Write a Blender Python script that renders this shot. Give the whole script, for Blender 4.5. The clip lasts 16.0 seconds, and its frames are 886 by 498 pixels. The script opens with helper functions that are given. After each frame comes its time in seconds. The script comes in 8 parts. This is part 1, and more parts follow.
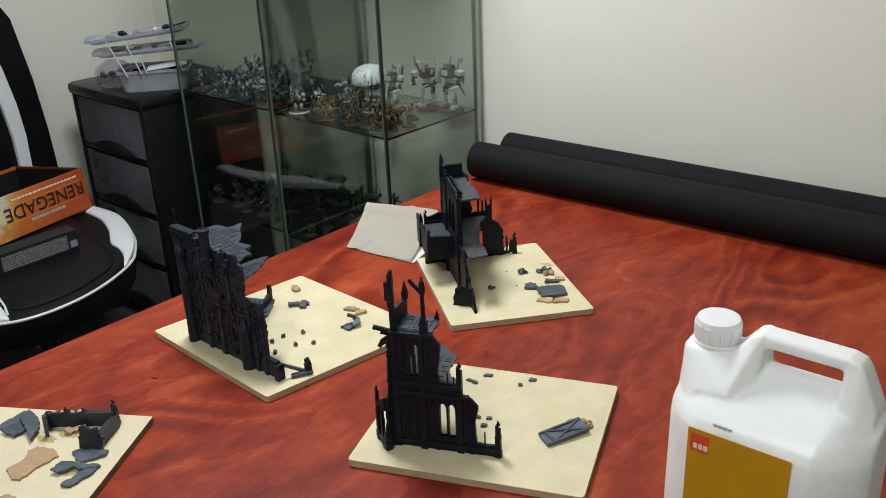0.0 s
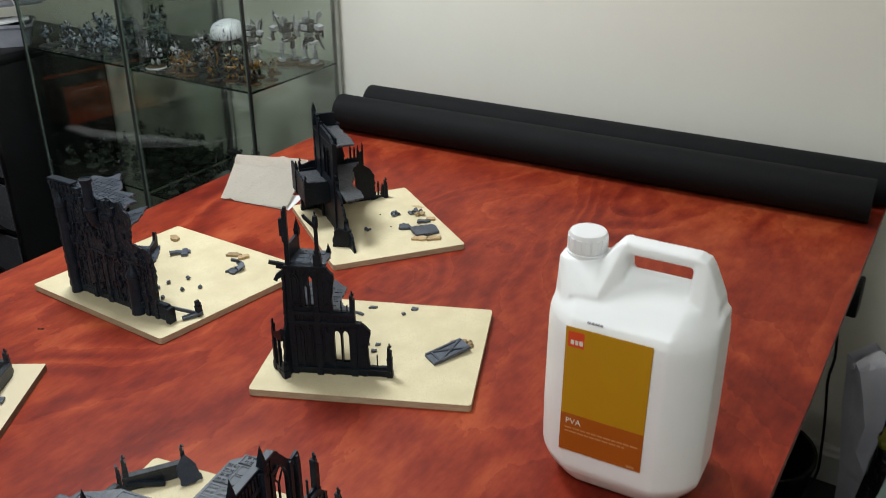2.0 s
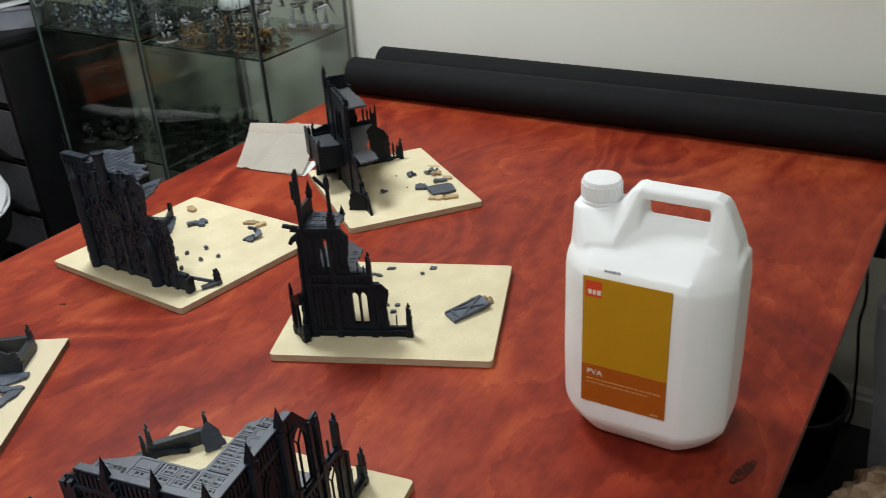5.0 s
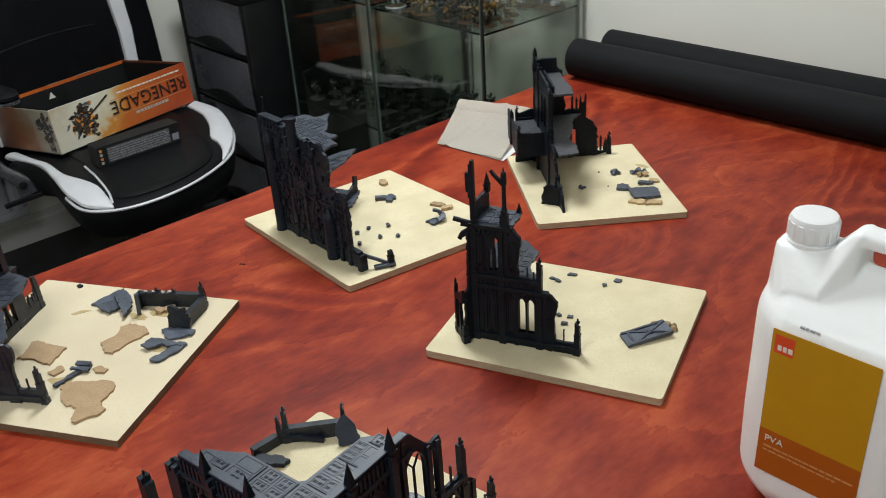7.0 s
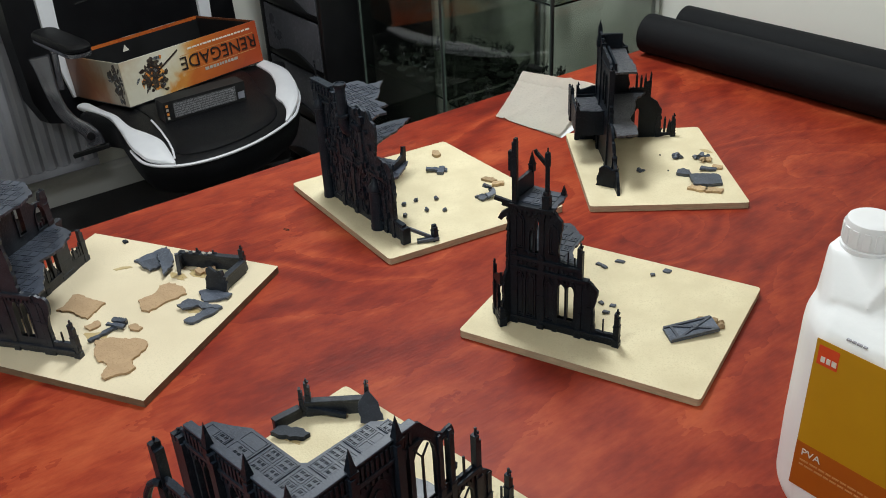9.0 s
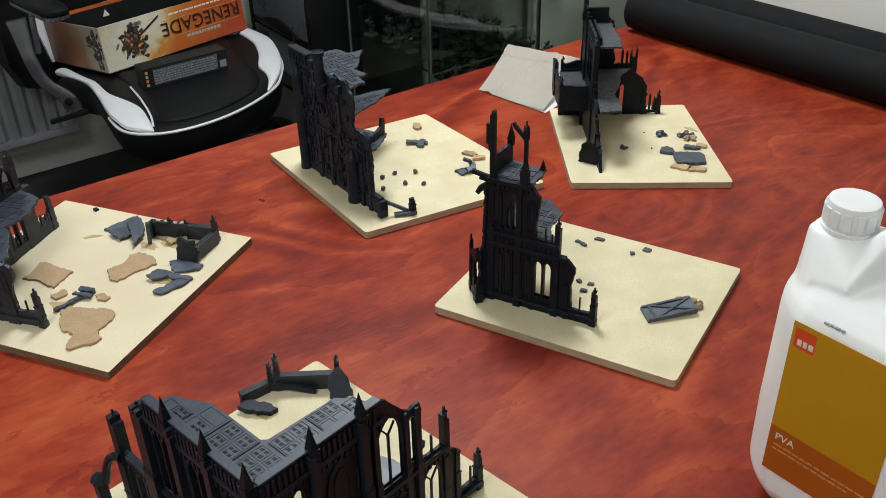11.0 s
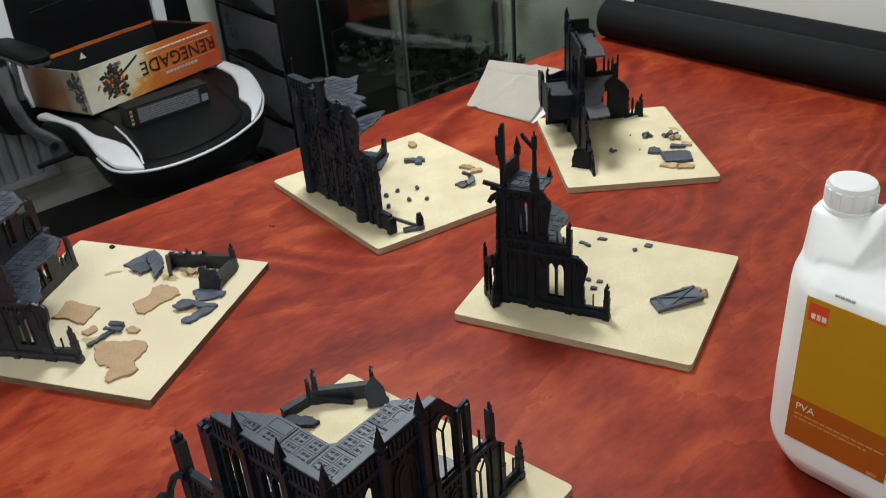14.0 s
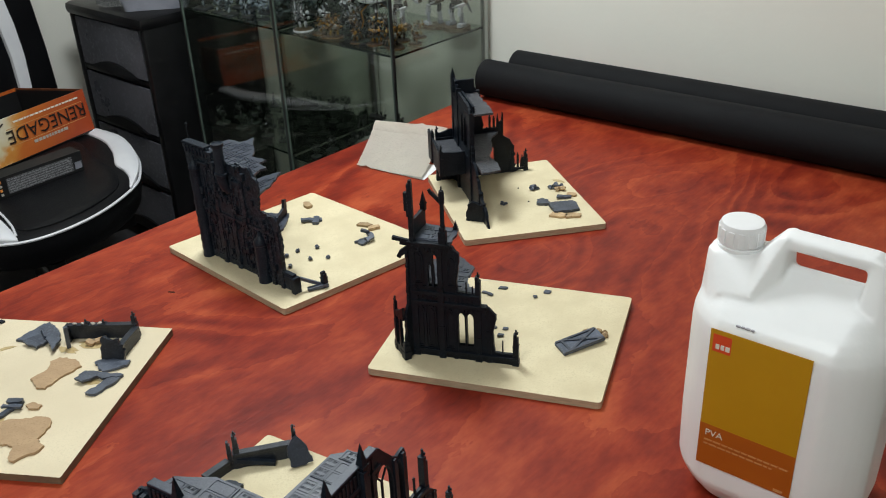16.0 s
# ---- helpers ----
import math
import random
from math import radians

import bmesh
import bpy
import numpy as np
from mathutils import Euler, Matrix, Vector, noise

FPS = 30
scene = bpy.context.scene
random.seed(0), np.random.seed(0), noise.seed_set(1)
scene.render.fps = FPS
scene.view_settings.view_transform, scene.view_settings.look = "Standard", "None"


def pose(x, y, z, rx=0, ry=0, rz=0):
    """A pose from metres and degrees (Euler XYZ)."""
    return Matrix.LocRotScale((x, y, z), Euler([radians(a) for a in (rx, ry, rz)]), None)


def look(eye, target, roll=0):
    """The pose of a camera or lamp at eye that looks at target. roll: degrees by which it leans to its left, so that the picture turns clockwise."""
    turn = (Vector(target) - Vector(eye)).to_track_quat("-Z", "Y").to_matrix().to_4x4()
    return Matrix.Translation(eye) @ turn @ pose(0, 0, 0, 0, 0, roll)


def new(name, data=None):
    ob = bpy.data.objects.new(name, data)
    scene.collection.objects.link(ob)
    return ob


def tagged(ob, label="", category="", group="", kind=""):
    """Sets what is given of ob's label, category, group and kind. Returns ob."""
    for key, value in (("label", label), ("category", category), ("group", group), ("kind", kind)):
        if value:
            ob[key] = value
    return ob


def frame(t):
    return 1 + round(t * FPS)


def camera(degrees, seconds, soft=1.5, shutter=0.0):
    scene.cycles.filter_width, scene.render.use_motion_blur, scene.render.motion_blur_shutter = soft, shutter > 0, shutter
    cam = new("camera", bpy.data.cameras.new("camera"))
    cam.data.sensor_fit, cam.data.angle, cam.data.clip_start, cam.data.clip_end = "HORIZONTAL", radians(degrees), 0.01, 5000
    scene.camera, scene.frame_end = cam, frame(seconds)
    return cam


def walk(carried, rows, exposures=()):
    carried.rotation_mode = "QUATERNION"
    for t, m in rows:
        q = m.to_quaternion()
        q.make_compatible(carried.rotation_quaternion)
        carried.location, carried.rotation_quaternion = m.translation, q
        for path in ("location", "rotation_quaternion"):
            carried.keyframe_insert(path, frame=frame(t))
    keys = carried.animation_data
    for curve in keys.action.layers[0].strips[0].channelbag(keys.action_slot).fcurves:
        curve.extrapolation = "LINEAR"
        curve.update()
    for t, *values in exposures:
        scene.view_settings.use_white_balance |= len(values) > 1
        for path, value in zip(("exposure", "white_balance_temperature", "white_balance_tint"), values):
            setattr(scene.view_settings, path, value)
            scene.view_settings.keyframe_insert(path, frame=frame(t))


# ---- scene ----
from mathutils import geometry

cam = camera(51.6, 16.0, soft=0.9, shutter=0.5)
PATH = [
    (0, (0.76, -0.631, 1.483), (-0.477, 0.72, 0.68), -2.4),
    (0.5, (0.769, -0.646, 1.487), (-0.437, 0.731, 0.681), -2.0),
    (1, (0.775, -0.671, 1.493), (-0.355, 0.767, 0.683), -1.2),
    (1.5, (0.774, -0.704, 1.495), (-0.247, 0.792, 0.645), -0.4),
    (2, (0.777, -0.743, 1.486), (-0.172, 0.78, 0.605), -0.2),
    (2.5, (0.784, -0.776, 1.479), (-0.118, 0.766, 0.578), -1.4),
    (3, (0.791, -0.782, 1.472), (-0.083, 0.749, 0.527), -2.6),
    (3.2, (0.792, -0.781, 1.471), (-0.078, 0.746, 0.518), -2.9),
    (5.3, (0.783, -0.705, 1.467), (-0.264, 0.715, 0.526), -4.2),
    (5.5, (0.777, -0.687, 1.464), (-0.338, 0.68, 0.522), -4.6),
    (6, (0.769, -0.644, 1.456), (-0.453, 0.623, 0.507), -4.9),
    (6.5, (0.767, -0.618, 1.452), (-0.516, 0.574, 0.487), -5.2),
    (7, (0.767, -0.605, 1.45), (-0.571, 0.523, 0.482), -3.8),
    (7.5, (0.768, -0.593, 1.445), (-0.606, 0.493, 0.478), -2.9),
    (8, (0.764, -0.58, 1.438), (-0.64, 0.457, 0.461), -2.6),
    (8.5, (0.763, -0.564, 1.434), (-0.648, 0.444, 0.437), -3.1),
    (8.7, (0.765, -0.558, 1.442), (-0.648, 0.436, 0.433), -3.1),
    (11, (0.757, -0.528, 1.427), (-0.617, 0.46, 0.361), -1.4),
    (11.5, (0.765, -0.538, 1.429), (-0.613, 0.445, 0.364), -1.5),
    (12, (0.772, -0.545, 1.429), (-0.614, 0.436, 0.371), -2.0),
    (12.5, (0.773, -0.551, 1.429), (-0.61, 0.434, 0.372), -3.0),
    (13, (0.774, -0.56, 1.431), (-0.603, 0.433, 0.374), -3.5),
    (13.5, (0.771, -0.577, 1.436), (-0.595, 0.434, 0.381), -4.0),
    (14, (0.762, -0.604, 1.451), (-0.586, 0.448, 0.414), -4.5),
    (14.5, (0.759, -0.63, 1.455), (-0.55, 0.517, 0.469), -3.6),
    (15, (0.758, -0.652, 1.461), (-0.516, 0.549, 0.494), -3.6),
    (15.5, (0.752, -0.661, 1.465), (-0.475, 0.596, 0.509), -3.1),
    (16, (0.746, -0.66, 1.463), (-0.444, 0.643, 0.522), -2.5),
]
walk(cam, [(t, look(eye, target, roll)) for t, eye, target, roll in PATH])

# ---- world and light ----
world = bpy.data.worlds.new("room_dark")
scene.world = world
world.use_nodes = True
world.node_tree.nodes["Background"].inputs[0].default_value = (0.9, 0.95, 1.0, 1)
world.node_tree.nodes["Background"].inputs[1].default_value = 0.02


def area_lamp(name, m, size, watts, colour):
    data = bpy.data.lights.new(name, "AREA")
    data.shape, data.size, data.energy, data.color = "DISK", size, watts, colour
    ob = new(name, data)
    ob.matrix_world = m
    return ob


area_lamp("ceiling_light", look((-0.74, 0.42, 2.37), (-0.74, 0.42, 0)), 0.55, 31, (0.90, 0.97, 1.0))
# added fill on the camera side, no known fitting there
area_lamp("fill_light_camera_side", look((0.45, -1.1, 2.37), (0.45, -1.1, 0)), 0.6, 17.0, (0.90, 0.97, 1.0))

# ---- materials ----


def mk(name, c1, c2=None, scale=20.0, rough=0.5, bump=0.0, bscale=200.0, metal=0.0, stretch=(1, 1, 1), spec=0.5,
       fine=None, detail=4.0, island=False, piece=False, sub=0.0, coat=0.0):
    """A procedural surface: two colours mixed by broad noise, a fine second noise, wear in the roughness and a relief."""
    m = bpy.data.materials.new(name)
    m.use_nodes = True
    nt = m.node_tree
    n, l = nt.nodes, nt.links
    b = n["Principled BSDF"]
    tc = n.new("ShaderNodeTexCoord")
    mp = n.new("ShaderNodeMapping")
    mp.inputs["Scale"].default_value = stretch
    l.new(tc.outputs["Object"], mp.inputs[0])
    no = n.new("ShaderNodeTexNoise")
    no.inputs["Scale"].default_value, no.inputs["Detail"].default_value = scale, detail
    l.new(mp.outputs[0], no.inputs["Vector"])
    nf = n.new("ShaderNodeTexNoise")
    nf.inputs["Scale"].default_value, nf.inputs["Detail"].default_value = bscale, 3
    l.new(mp.outputs[0], nf.inputs["Vector"])
    c2 = c2 or tuple(x * 0.8 for x in c1)
    ramp = n.new("ShaderNodeValToRGB")
    ramp.color_ramp.elements[0].position, ramp.color_ramp.elements[1].position = 0.32, 0.68
    ramp.color_ramp.elements[0].color, ramp.color_ramp.elements[1].color = (*c2, 1), (*c1, 1)
    l.new(no.outputs["Fac"], ramp.inputs[0])
    col = ramp.outputs[0]
    if fine:
        mx = n.new("ShaderNodeMix")
        mx.data_type, mx.blend_type = "RGBA", "MIX"
        r2 = n.new("ShaderNodeValToRGB")
        r2.color_ramp.elements[0].position, r2.color_ramp.elements[1].position = 0.52, 0.7
        l.new(nf.outputs["Fac"], r2.inputs[0])
        l.new(r2.outputs[0], mx.inputs[0])
        l.new(col, mx.inputs[6])
        mx.inputs[7].default_value = (*fine, 1)
        col = mx.outputs[2]
    if island or piece:
        src = n.new("ShaderNodeObjectInfo" if piece else "ShaderNodeNewGeometry")
        hsv = n.new("ShaderNodeHueSaturation")
        mr = n.new("ShaderNodeMapRange")
        mr.inputs[3].default_value, mr.inputs[4].default_value = 0.75, 1.25
        l.new(src.outputs["Random" if piece else "Random Per Island"], mr.inputs[0])
        l.new(mr.outputs[0], hsv.inputs["Value"])
        l.new(col, hsv.inputs["Color"])
        col = hsv.outputs[0]
    l.new(col, b.inputs["Base Color"])
    rr = n.new("ShaderNodeMapRange")
    rr.inputs[3].default_value, rr.inputs[4].default_value = max(rough - 0.1, 0.02), min(rough + 0.1, 1)
    l.new(no.outputs["Fac"], rr.inputs[0])
    l.new(rr.outputs[0], b.inputs["Roughness"])
    b.inputs["Metallic"].default_value, b.inputs["Specular IOR Level"].default_value = metal, spec
    if sub:
        b.inputs["Subsurface Weight"].default_value = sub
        b.inputs["Subsurface Radius"].default_value = (0.01, 0.01, 0.01)
    if coat:
        b.inputs["Coat Weight"].default_value, b.inputs["Coat Roughness"].default_value = coat, 0.15
    if bump:
        bp = n.new("ShaderNodeBump")
        bp.inputs["Strength"].default_value, bp.inputs["Distance"].default_value = 1.0, bump
        l.new(nf.outputs["Fac"], bp.inputs["Height"])
        l.new(bp.outputs[0], b.inputs["Normal"])
    return m


def wood_stain():
    """Red-stained rotary-cut plywood: flame figure from the contours of a slow noise, blotchy stain, fine pores, satin varnish."""
    m = bpy.data.materials.new("red_stained_wood")
    m.use_nodes = True
    n, l = m.node_tree.nodes, m.node_tree.links
    b = n["Principled BSDF"]
    tc = n.new("ShaderNodeTexCoord")

    def noise_at(scale, detail, stretch, rough=0.5, warp=0.0):
        mp = n.new("ShaderNodeMapping")
        mp.inputs["Scale"].default_value = stretch
        mp.inputs["Rotation"].default_value = (0, 0, 0.12)
        l.new(tc.outputs["Object"], mp.inputs[0])
        t = n.new("ShaderNodeTexNoise")
        t.inputs["Scale"].default_value, t.inputs["Detail"].default_value, t.inputs["Roughness"].default_value = scale, detail, rough
        t.inputs["Distortion"].default_value = warp
        l.new(mp.outputs[0], t.inputs["Vector"])
        return t.outputs["Fac"]

    def math(op, a, k1, k2=0.0):
        t = n.new("ShaderNodeMath")
        t.operation = op
        l.new(a, t.inputs[0])
        for slot, k in ((1, k1), (2, k2)):
            if isinstance(k, (int, float)):
                t.inputs[slot].default_value = k
            else:
                l.new(k, t.inputs[slot])
        return t.outputs[0]

    slow = noise_at(2.4, 1.6, (1.0, 0.5, 1.0), 0.45, 0.9)
    wobble = noise_at(17, 3, (1.0, 0.5, 1.0))
    rings = math("SUBTRACT", math("FRACT", math("MULTIPLY_ADD", slow, 13.0, math("MULTIPLY", noise_at(22, 4, (1.0, 0.6, 1.0), 0.6), 0.9)), 0), 0.5)
    arcs = math("SINE", math("MULTIPLY_ADD", slow, 88.0, math("MULTIPLY", wobble, 2.2)), 0)
    gate = math("MULTIPLY", math("MAXIMUM", math("SUBTRACT", noise_at(5, 2, (1.0, 0.6, 1.0)), 0.33), 0.0), 2.8)
    streak = noise_at(34, 6, (1.0, 0.42, 1.0), 0.66)
    blot = noise_at(9.0, 5, (1.0, 0.55, 1.0), 0.62)
    cloud = noise_at(2.2, 3, (1.0, 0.8, 1.0), 0.5)
    f = math("MULTIPLY_ADD", rings, 0.06, math("MULTIPLY_ADD", streak, 0.34, math("MULTIPLY_ADD", blot, 0.35, math("MULTIPLY", cloud, 0.31))))
    f = math("ADD", f, math("MULTIPLY", math("MULTIPLY", arcs, gate), 0.052))
    ramp = n.new("ShaderNodeValToRGB")
    e = ramp.color_ramp.elements
    e[0].position, e[0].color = 0.36, (0.130, 0.0123, 0.0072, 1)
    e[1].position, e[1].color = 0.64, (0.428, 0.0800, 0.0280, 1)
    for p, c in ((0.44, (0.203, 0.0206, 0.0098, 1)), (0.50, (0.268, 0.0316, 0.0125, 1)), (0.56, (0.335, 0.0485, 0.0175, 1))):
        x = e.new(p)
        x.color = c
    l.new(f, ramp.inputs[0])
    pore = noise_at(230, 3, (1.0, 0.12, 1.0))
    mul = n.new("ShaderNodeMix")
    mul.data_type, mul.blend_type = "RGBA", "MULTIPLY"
    mul.inputs[0].default_value = 0.16
    pr = n.new("ShaderNodeMapRange")
    pr.inputs[1].default_value, pr.inputs[2].default_value, pr.inputs[3].default_value = 0.35, 0.6, 0.5
    l.new(pore, pr.inputs[0])
    l.new(ramp.outputs[0], mul.inputs[6])
    l.new(pr.outputs[0], mul.inputs[7])
    l.new(mul.outputs[2], b.inputs["Base Color"])
    rr = n.new("ShaderNodeMapRange")
    rr.inputs[3].default_value, rr.inputs[4].default_value = 0.34, 0.56
    l.new(blot, rr.inputs[0])
    l.new(rr.outputs[0], b.inputs["Roughness"])
    b.inputs["Specular IOR Level"].default_value = 0.18
    bp = n.new("ShaderNodeBump")
    bp.inputs["Strength"].default_value, bp.inputs["Distance"].default_value = 0.5, 0.0006
    l.new(pore, bp.inputs["Height"])
    l.new(bp.outputs[0], b.inputs["Normal"])
    return m


def glass_mat(name, tint, gloss=1.0):
    """Thin tinted pane: what passes straight through, and a mirror image that grows with the slant."""
    m = bpy.data.materials.new(name)
    m.use_nodes = True
    n, l = m.node_tree.nodes, m.node_tree.links
    n.remove(n["Principled BSDF"])
    tr, gl, mx, fr = (n.new("ShaderNodeBsdf" + k) if k in ("Transparent", "Glossy") else n.new("ShaderNode" + k)
                      for k in ("Transparent", "Glossy", "MixShader", "LayerWeight"))
    tr.inputs[0].default_value = (*tint, 1)
    gl.inputs["Roughness"].default_value = 0.03
    gl.inputs[0].default_value = (gloss, gloss, gloss, 1)
    fr.inputs[0].default_value = 0.5
    pw, ma = n.new("ShaderNodeMath"), n.new("ShaderNodeMath")
    pw.operation, ma.operation = "POWER", "MULTIPLY_ADD"
    pw.inputs[1].default_value, ma.inputs[1].default_value, ma.inputs[2].default_value = 4.0, 0.6, 0.035
    l.new(fr.outputs["Facing"], pw.inputs[0])
    l.new(pw.outputs[0], ma.inputs[0])
    l.new(ma.outputs[0], mx.inputs[0])
    l.new(tr.outputs[0], mx.inputs[1])
    l.new(gl.outputs[0], mx.inputs[2])
    l.new(mx.outputs[0], n["Material Output"].inputs[0])
    return m


def mini_mat(name, colours, rough=0.45, metal=0.0):
    """Painted miniature: each moulded lump takes one of a few paints."""
    m = bpy.data.materials.new(name)
    m.use_nodes = True
    n, l = m.node_tree.nodes, m.node_tree.links
    b = n["Principled BSDF"]
    geo = n.new("ShaderNodeNewGeometry")
    ramp = n.new("ShaderNodeValToRGB")
    ramp.color_ramp.interpolation = "CONSTANT"
    e = ramp.color_ramp.elements
    e[0].color = (*colours[0], 1)
    e[1].position, e[1].color = 1 / len(colours), (*colours[1], 1)
    for k in range(2, len(colours)):
        x = e.new(k / len(colours))
        x.color = (*colours[k], 1)
    l.new(geo.outputs["Random Per Island"], ramp.inputs[0])
    no = n.new("ShaderNodeTexNoise")
    no.inputs["Scale"].default_value = 180
    tc = n.new("ShaderNodeTexCoord")
    l.new(tc.outputs["Object"], no.inputs["Vector"])
    mul = n.new("ShaderNodeMix")
    mul.data_type, mul.blend_type = "RGBA", "MULTIPLY"
    mul.inputs[0].default_value = 0.7
    l.new(ramp.outputs[0], mul.inputs[6])
    l.new(no.outputs["Fac"], mul.inputs[7])
    l.new(mul.outputs[2], b.inputs["Base Color"])
    b.inputs["Roughness"].default_value, b.inputs["Metallic"].default_value = rough, metal
    return m


WOOD = wood_stain()
WOOD_EDGE = mk("stained_wood_edge", (0.16, 0.03, 0.015), (0.08, 0.015, 0.01), 30, 0.5, 0.0004, 300, stretch=(0.2, 0.2, 4))
MDF = mk("mdf_face", (0.725, 0.632, 0.418), (0.625, 0.53, 0.335), 22, 0.72, 0.0004, 420, fine=(0.635, 0.54, 0.34), detail=8.0)
MDF_PINK = mk("mdf_face_raw", (0.71, 0.61, 0.425), (0.63, 0.53, 0.36), 9, 0.75, 0.00025, 420, fine=(0.645, 0.55, 0.38))
MDF_EDGE = mk("mdf_edge", (0.54, 0.43, 0.285), (0.42, 0.33, 0.215), 60, 0.85, 0.0003, 500, stretch=(1, 1, 6))
MDF_EDGE_DARK = mk("mdf_edge_raw", (0.22, 0.15, 0.085), (0.15, 0.10, 0.06), 60, 0.85, 0.0003, 500, stretch=(1, 1, 6))
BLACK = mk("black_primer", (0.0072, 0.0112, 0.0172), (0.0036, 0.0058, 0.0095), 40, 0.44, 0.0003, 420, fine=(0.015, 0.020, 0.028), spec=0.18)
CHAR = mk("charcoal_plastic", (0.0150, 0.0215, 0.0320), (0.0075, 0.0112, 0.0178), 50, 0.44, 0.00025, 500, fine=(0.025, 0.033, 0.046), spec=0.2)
# lighter copy of the charcoal: light on ruin A and the stubs, put into colour
FRAG = mk("lit_charcoal_casting", (0.026, 0.031, 0.042), (0.012, 0.015, 0.021), 60, 0.36, 0.0003, 420, fine=(0.036, 0.042, 0.054), spec=0.34)
# floor and roof greys set lighter than the walls: light on tops put into colour
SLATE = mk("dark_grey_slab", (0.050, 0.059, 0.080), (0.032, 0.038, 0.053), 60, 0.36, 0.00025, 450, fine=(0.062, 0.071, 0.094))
ROOF = mk("lit_blue_grey_roof", (0.036, 0.044, 0.064), (0.024, 0.030, 0.045), 60, 0.38, 0.0002, 450, fine=(0.045, 0.054, 0.076), spec=0.35)
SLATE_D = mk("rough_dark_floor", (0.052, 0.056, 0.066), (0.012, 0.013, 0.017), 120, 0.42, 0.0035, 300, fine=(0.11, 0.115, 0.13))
# the pale fine specks paint in highlights on the facade's relief
FACADE = mk("highlit_black_casting", (0.0200, 0.0285, 0.0400), (0.0065, 0.0098, 0.0150), 55, 0.42, 0.0010, 260, fine=(0.058, 0.068, 0.086), spec=0.2, detail=6.0)
RUBBLE = mk("slate_blue_rubble", (0.074, 0.088, 0.118), (0.036, 0.044, 0.063), 38, 0.46, 0.0004, 350, fine=(0.098, 0.113, 0.145), piece=True)
CORK = mk("cork_sheet", (0.45, 0.305, 0.175), (0.385, 0.255, 0.142), 60, 0.9, 0.0005, 380, fine=(0.35, 0.225, 0.122))
SAND = mk("tan_stone", (0.50, 0.36, 0.20), (0.36, 0.24, 0.13), 120, 0.9, 0.0006, 380, fine=(0.28, 0.18, 0.09), piece=True)
GLUE = mk("dried_glue", (0.52, 0.40, 0.20), (0.44, 0.32, 0.15), 60, 0.3, 0.0002, 200)
FOAM = mk("black_foam_mat", (0.0052, 0.0056, 0.0066), (0.0036, 0.0039, 0.0046), 14, 0.75, 0.0005, 900, fine=(0.0085, 0.009, 0.0102), spec=0.2)
PAINT = mk("cream_wall_paint", (0.84, 0.825, 0.745), (0.81, 0.795, 0.715), 3, 0.7, 0.0004, 75, detail=6)
PAINT_CEIL = mk("white_ceiling_paint", (0.8, 0.79, 0.76), (0.76, 0.75, 0.72), 3, 0.85, 0.0005, 90)
SKIRT = mk("white_gloss_paint", (0.72, 0.71, 0.68), (0.66, 0.65, 0.62), 8, 0.35, 0.0002, 60)
CARPET = mk("dark_carpet", (0.035, 0.033, 0.034), (0.022, 0.021, 0.022), 25, 0.95, 0.002, 350, fine=(0.055, 0.05, 0.05))
HDPE = mk("white_hdpe", (0.93, 0.935, 0.925), (0.90, 0.905, 0.895), 12, 0.36, 0.0002, 160, sub=0.2, spec=0.45)
CAPM = mk("white_cap_plastic", (0.87, 0.87, 0.87), (0.83, 0.83, 0.83), 30, 0.3, 0.00008, 200, sub=0.15)
MUSTARD = mk("mustard_label_paper", (0.54, 0.275, 0.006), (0.51, 0.255, 0.006), 25, 0.42, 0.00004, 300)
RUST = mk("burnt_orange_label", (0.44, 0.105, 0.006), (0.41, 0.095, 0.006), 25, 0.42, 0.00004, 300)
REDSQ = mk("red_orange_print", (0.72, 0.075, 0.02), (0.68, 0.07, 0.02), 25, 0.42)
INK = mk("white_print", (0.80, 0.75, 0.66), (0.75, 0.7, 0.6), 60, 0.45)
INK_TAN = mk("tan_print", (0.60, 0.28, 0.10), (0.55, 0.25, 0.09), 60, 0.45)
INK_GREY = mk("grey_print", (0.40, 0.40, 0.43), (0.33, 0.33, 0.36), 60, 0.5)
PAPER = mk("unbleached_paper_towel", (0.74, 0.69, 0.60), (0.68, 0.63, 0.545), 14, 0.92, 0.0009, 220, fine=(0.66, 0.61, 0.53))
PAPER_W = mk("white_paper", (0.68, 0.68, 0.68), (0.62, 0.62, 0.63), 14, 0.8, 0.0006, 150)
GASKET = mk("black_gasket", (0.012, 0.013, 0.012), (0.008, 0.008, 0.008), 20, 0.4)
ALU = mk("brushed_aluminium", (0.55, 0.56, 0.55), (0.45, 0.46, 0.45), 60, 0.35, 0.0001, 300, metal=1.0, stretch=(1, 1, 0.05))
SILVER = mk("silver_painted_metal", (0.30, 0.30, 0.33), (0.22, 0.22, 0.25), 30, 0.22, 0.0001, 200, metal=0.85)
GLASS = glass_mat("green_tinted_glass", (0.864, 0.887, 0.859))
SHELF_GLASS = glass_mat("shelf_glass", (0.76, 0.81, 0.77))
LEATHER = mk("black_leatherette", (0.0045, 0.0045, 0.0056), (0.003, 0.003, 0.004), 16, 0.5, 0.0005, 380, spec=0.22)
LEATHER_W = mk("white_leatherette", (0.78, 0.78, 0.80), (0.72, 0.72, 0.75), 16, 0.4, 0.0004, 380)
TOWER = mk("black_tower_plastic", (0.0065, 0.0065, 0.0075), (0.0045, 0.0045, 0.005), 14, 0.36, 0.0002, 250, spec=0.4)
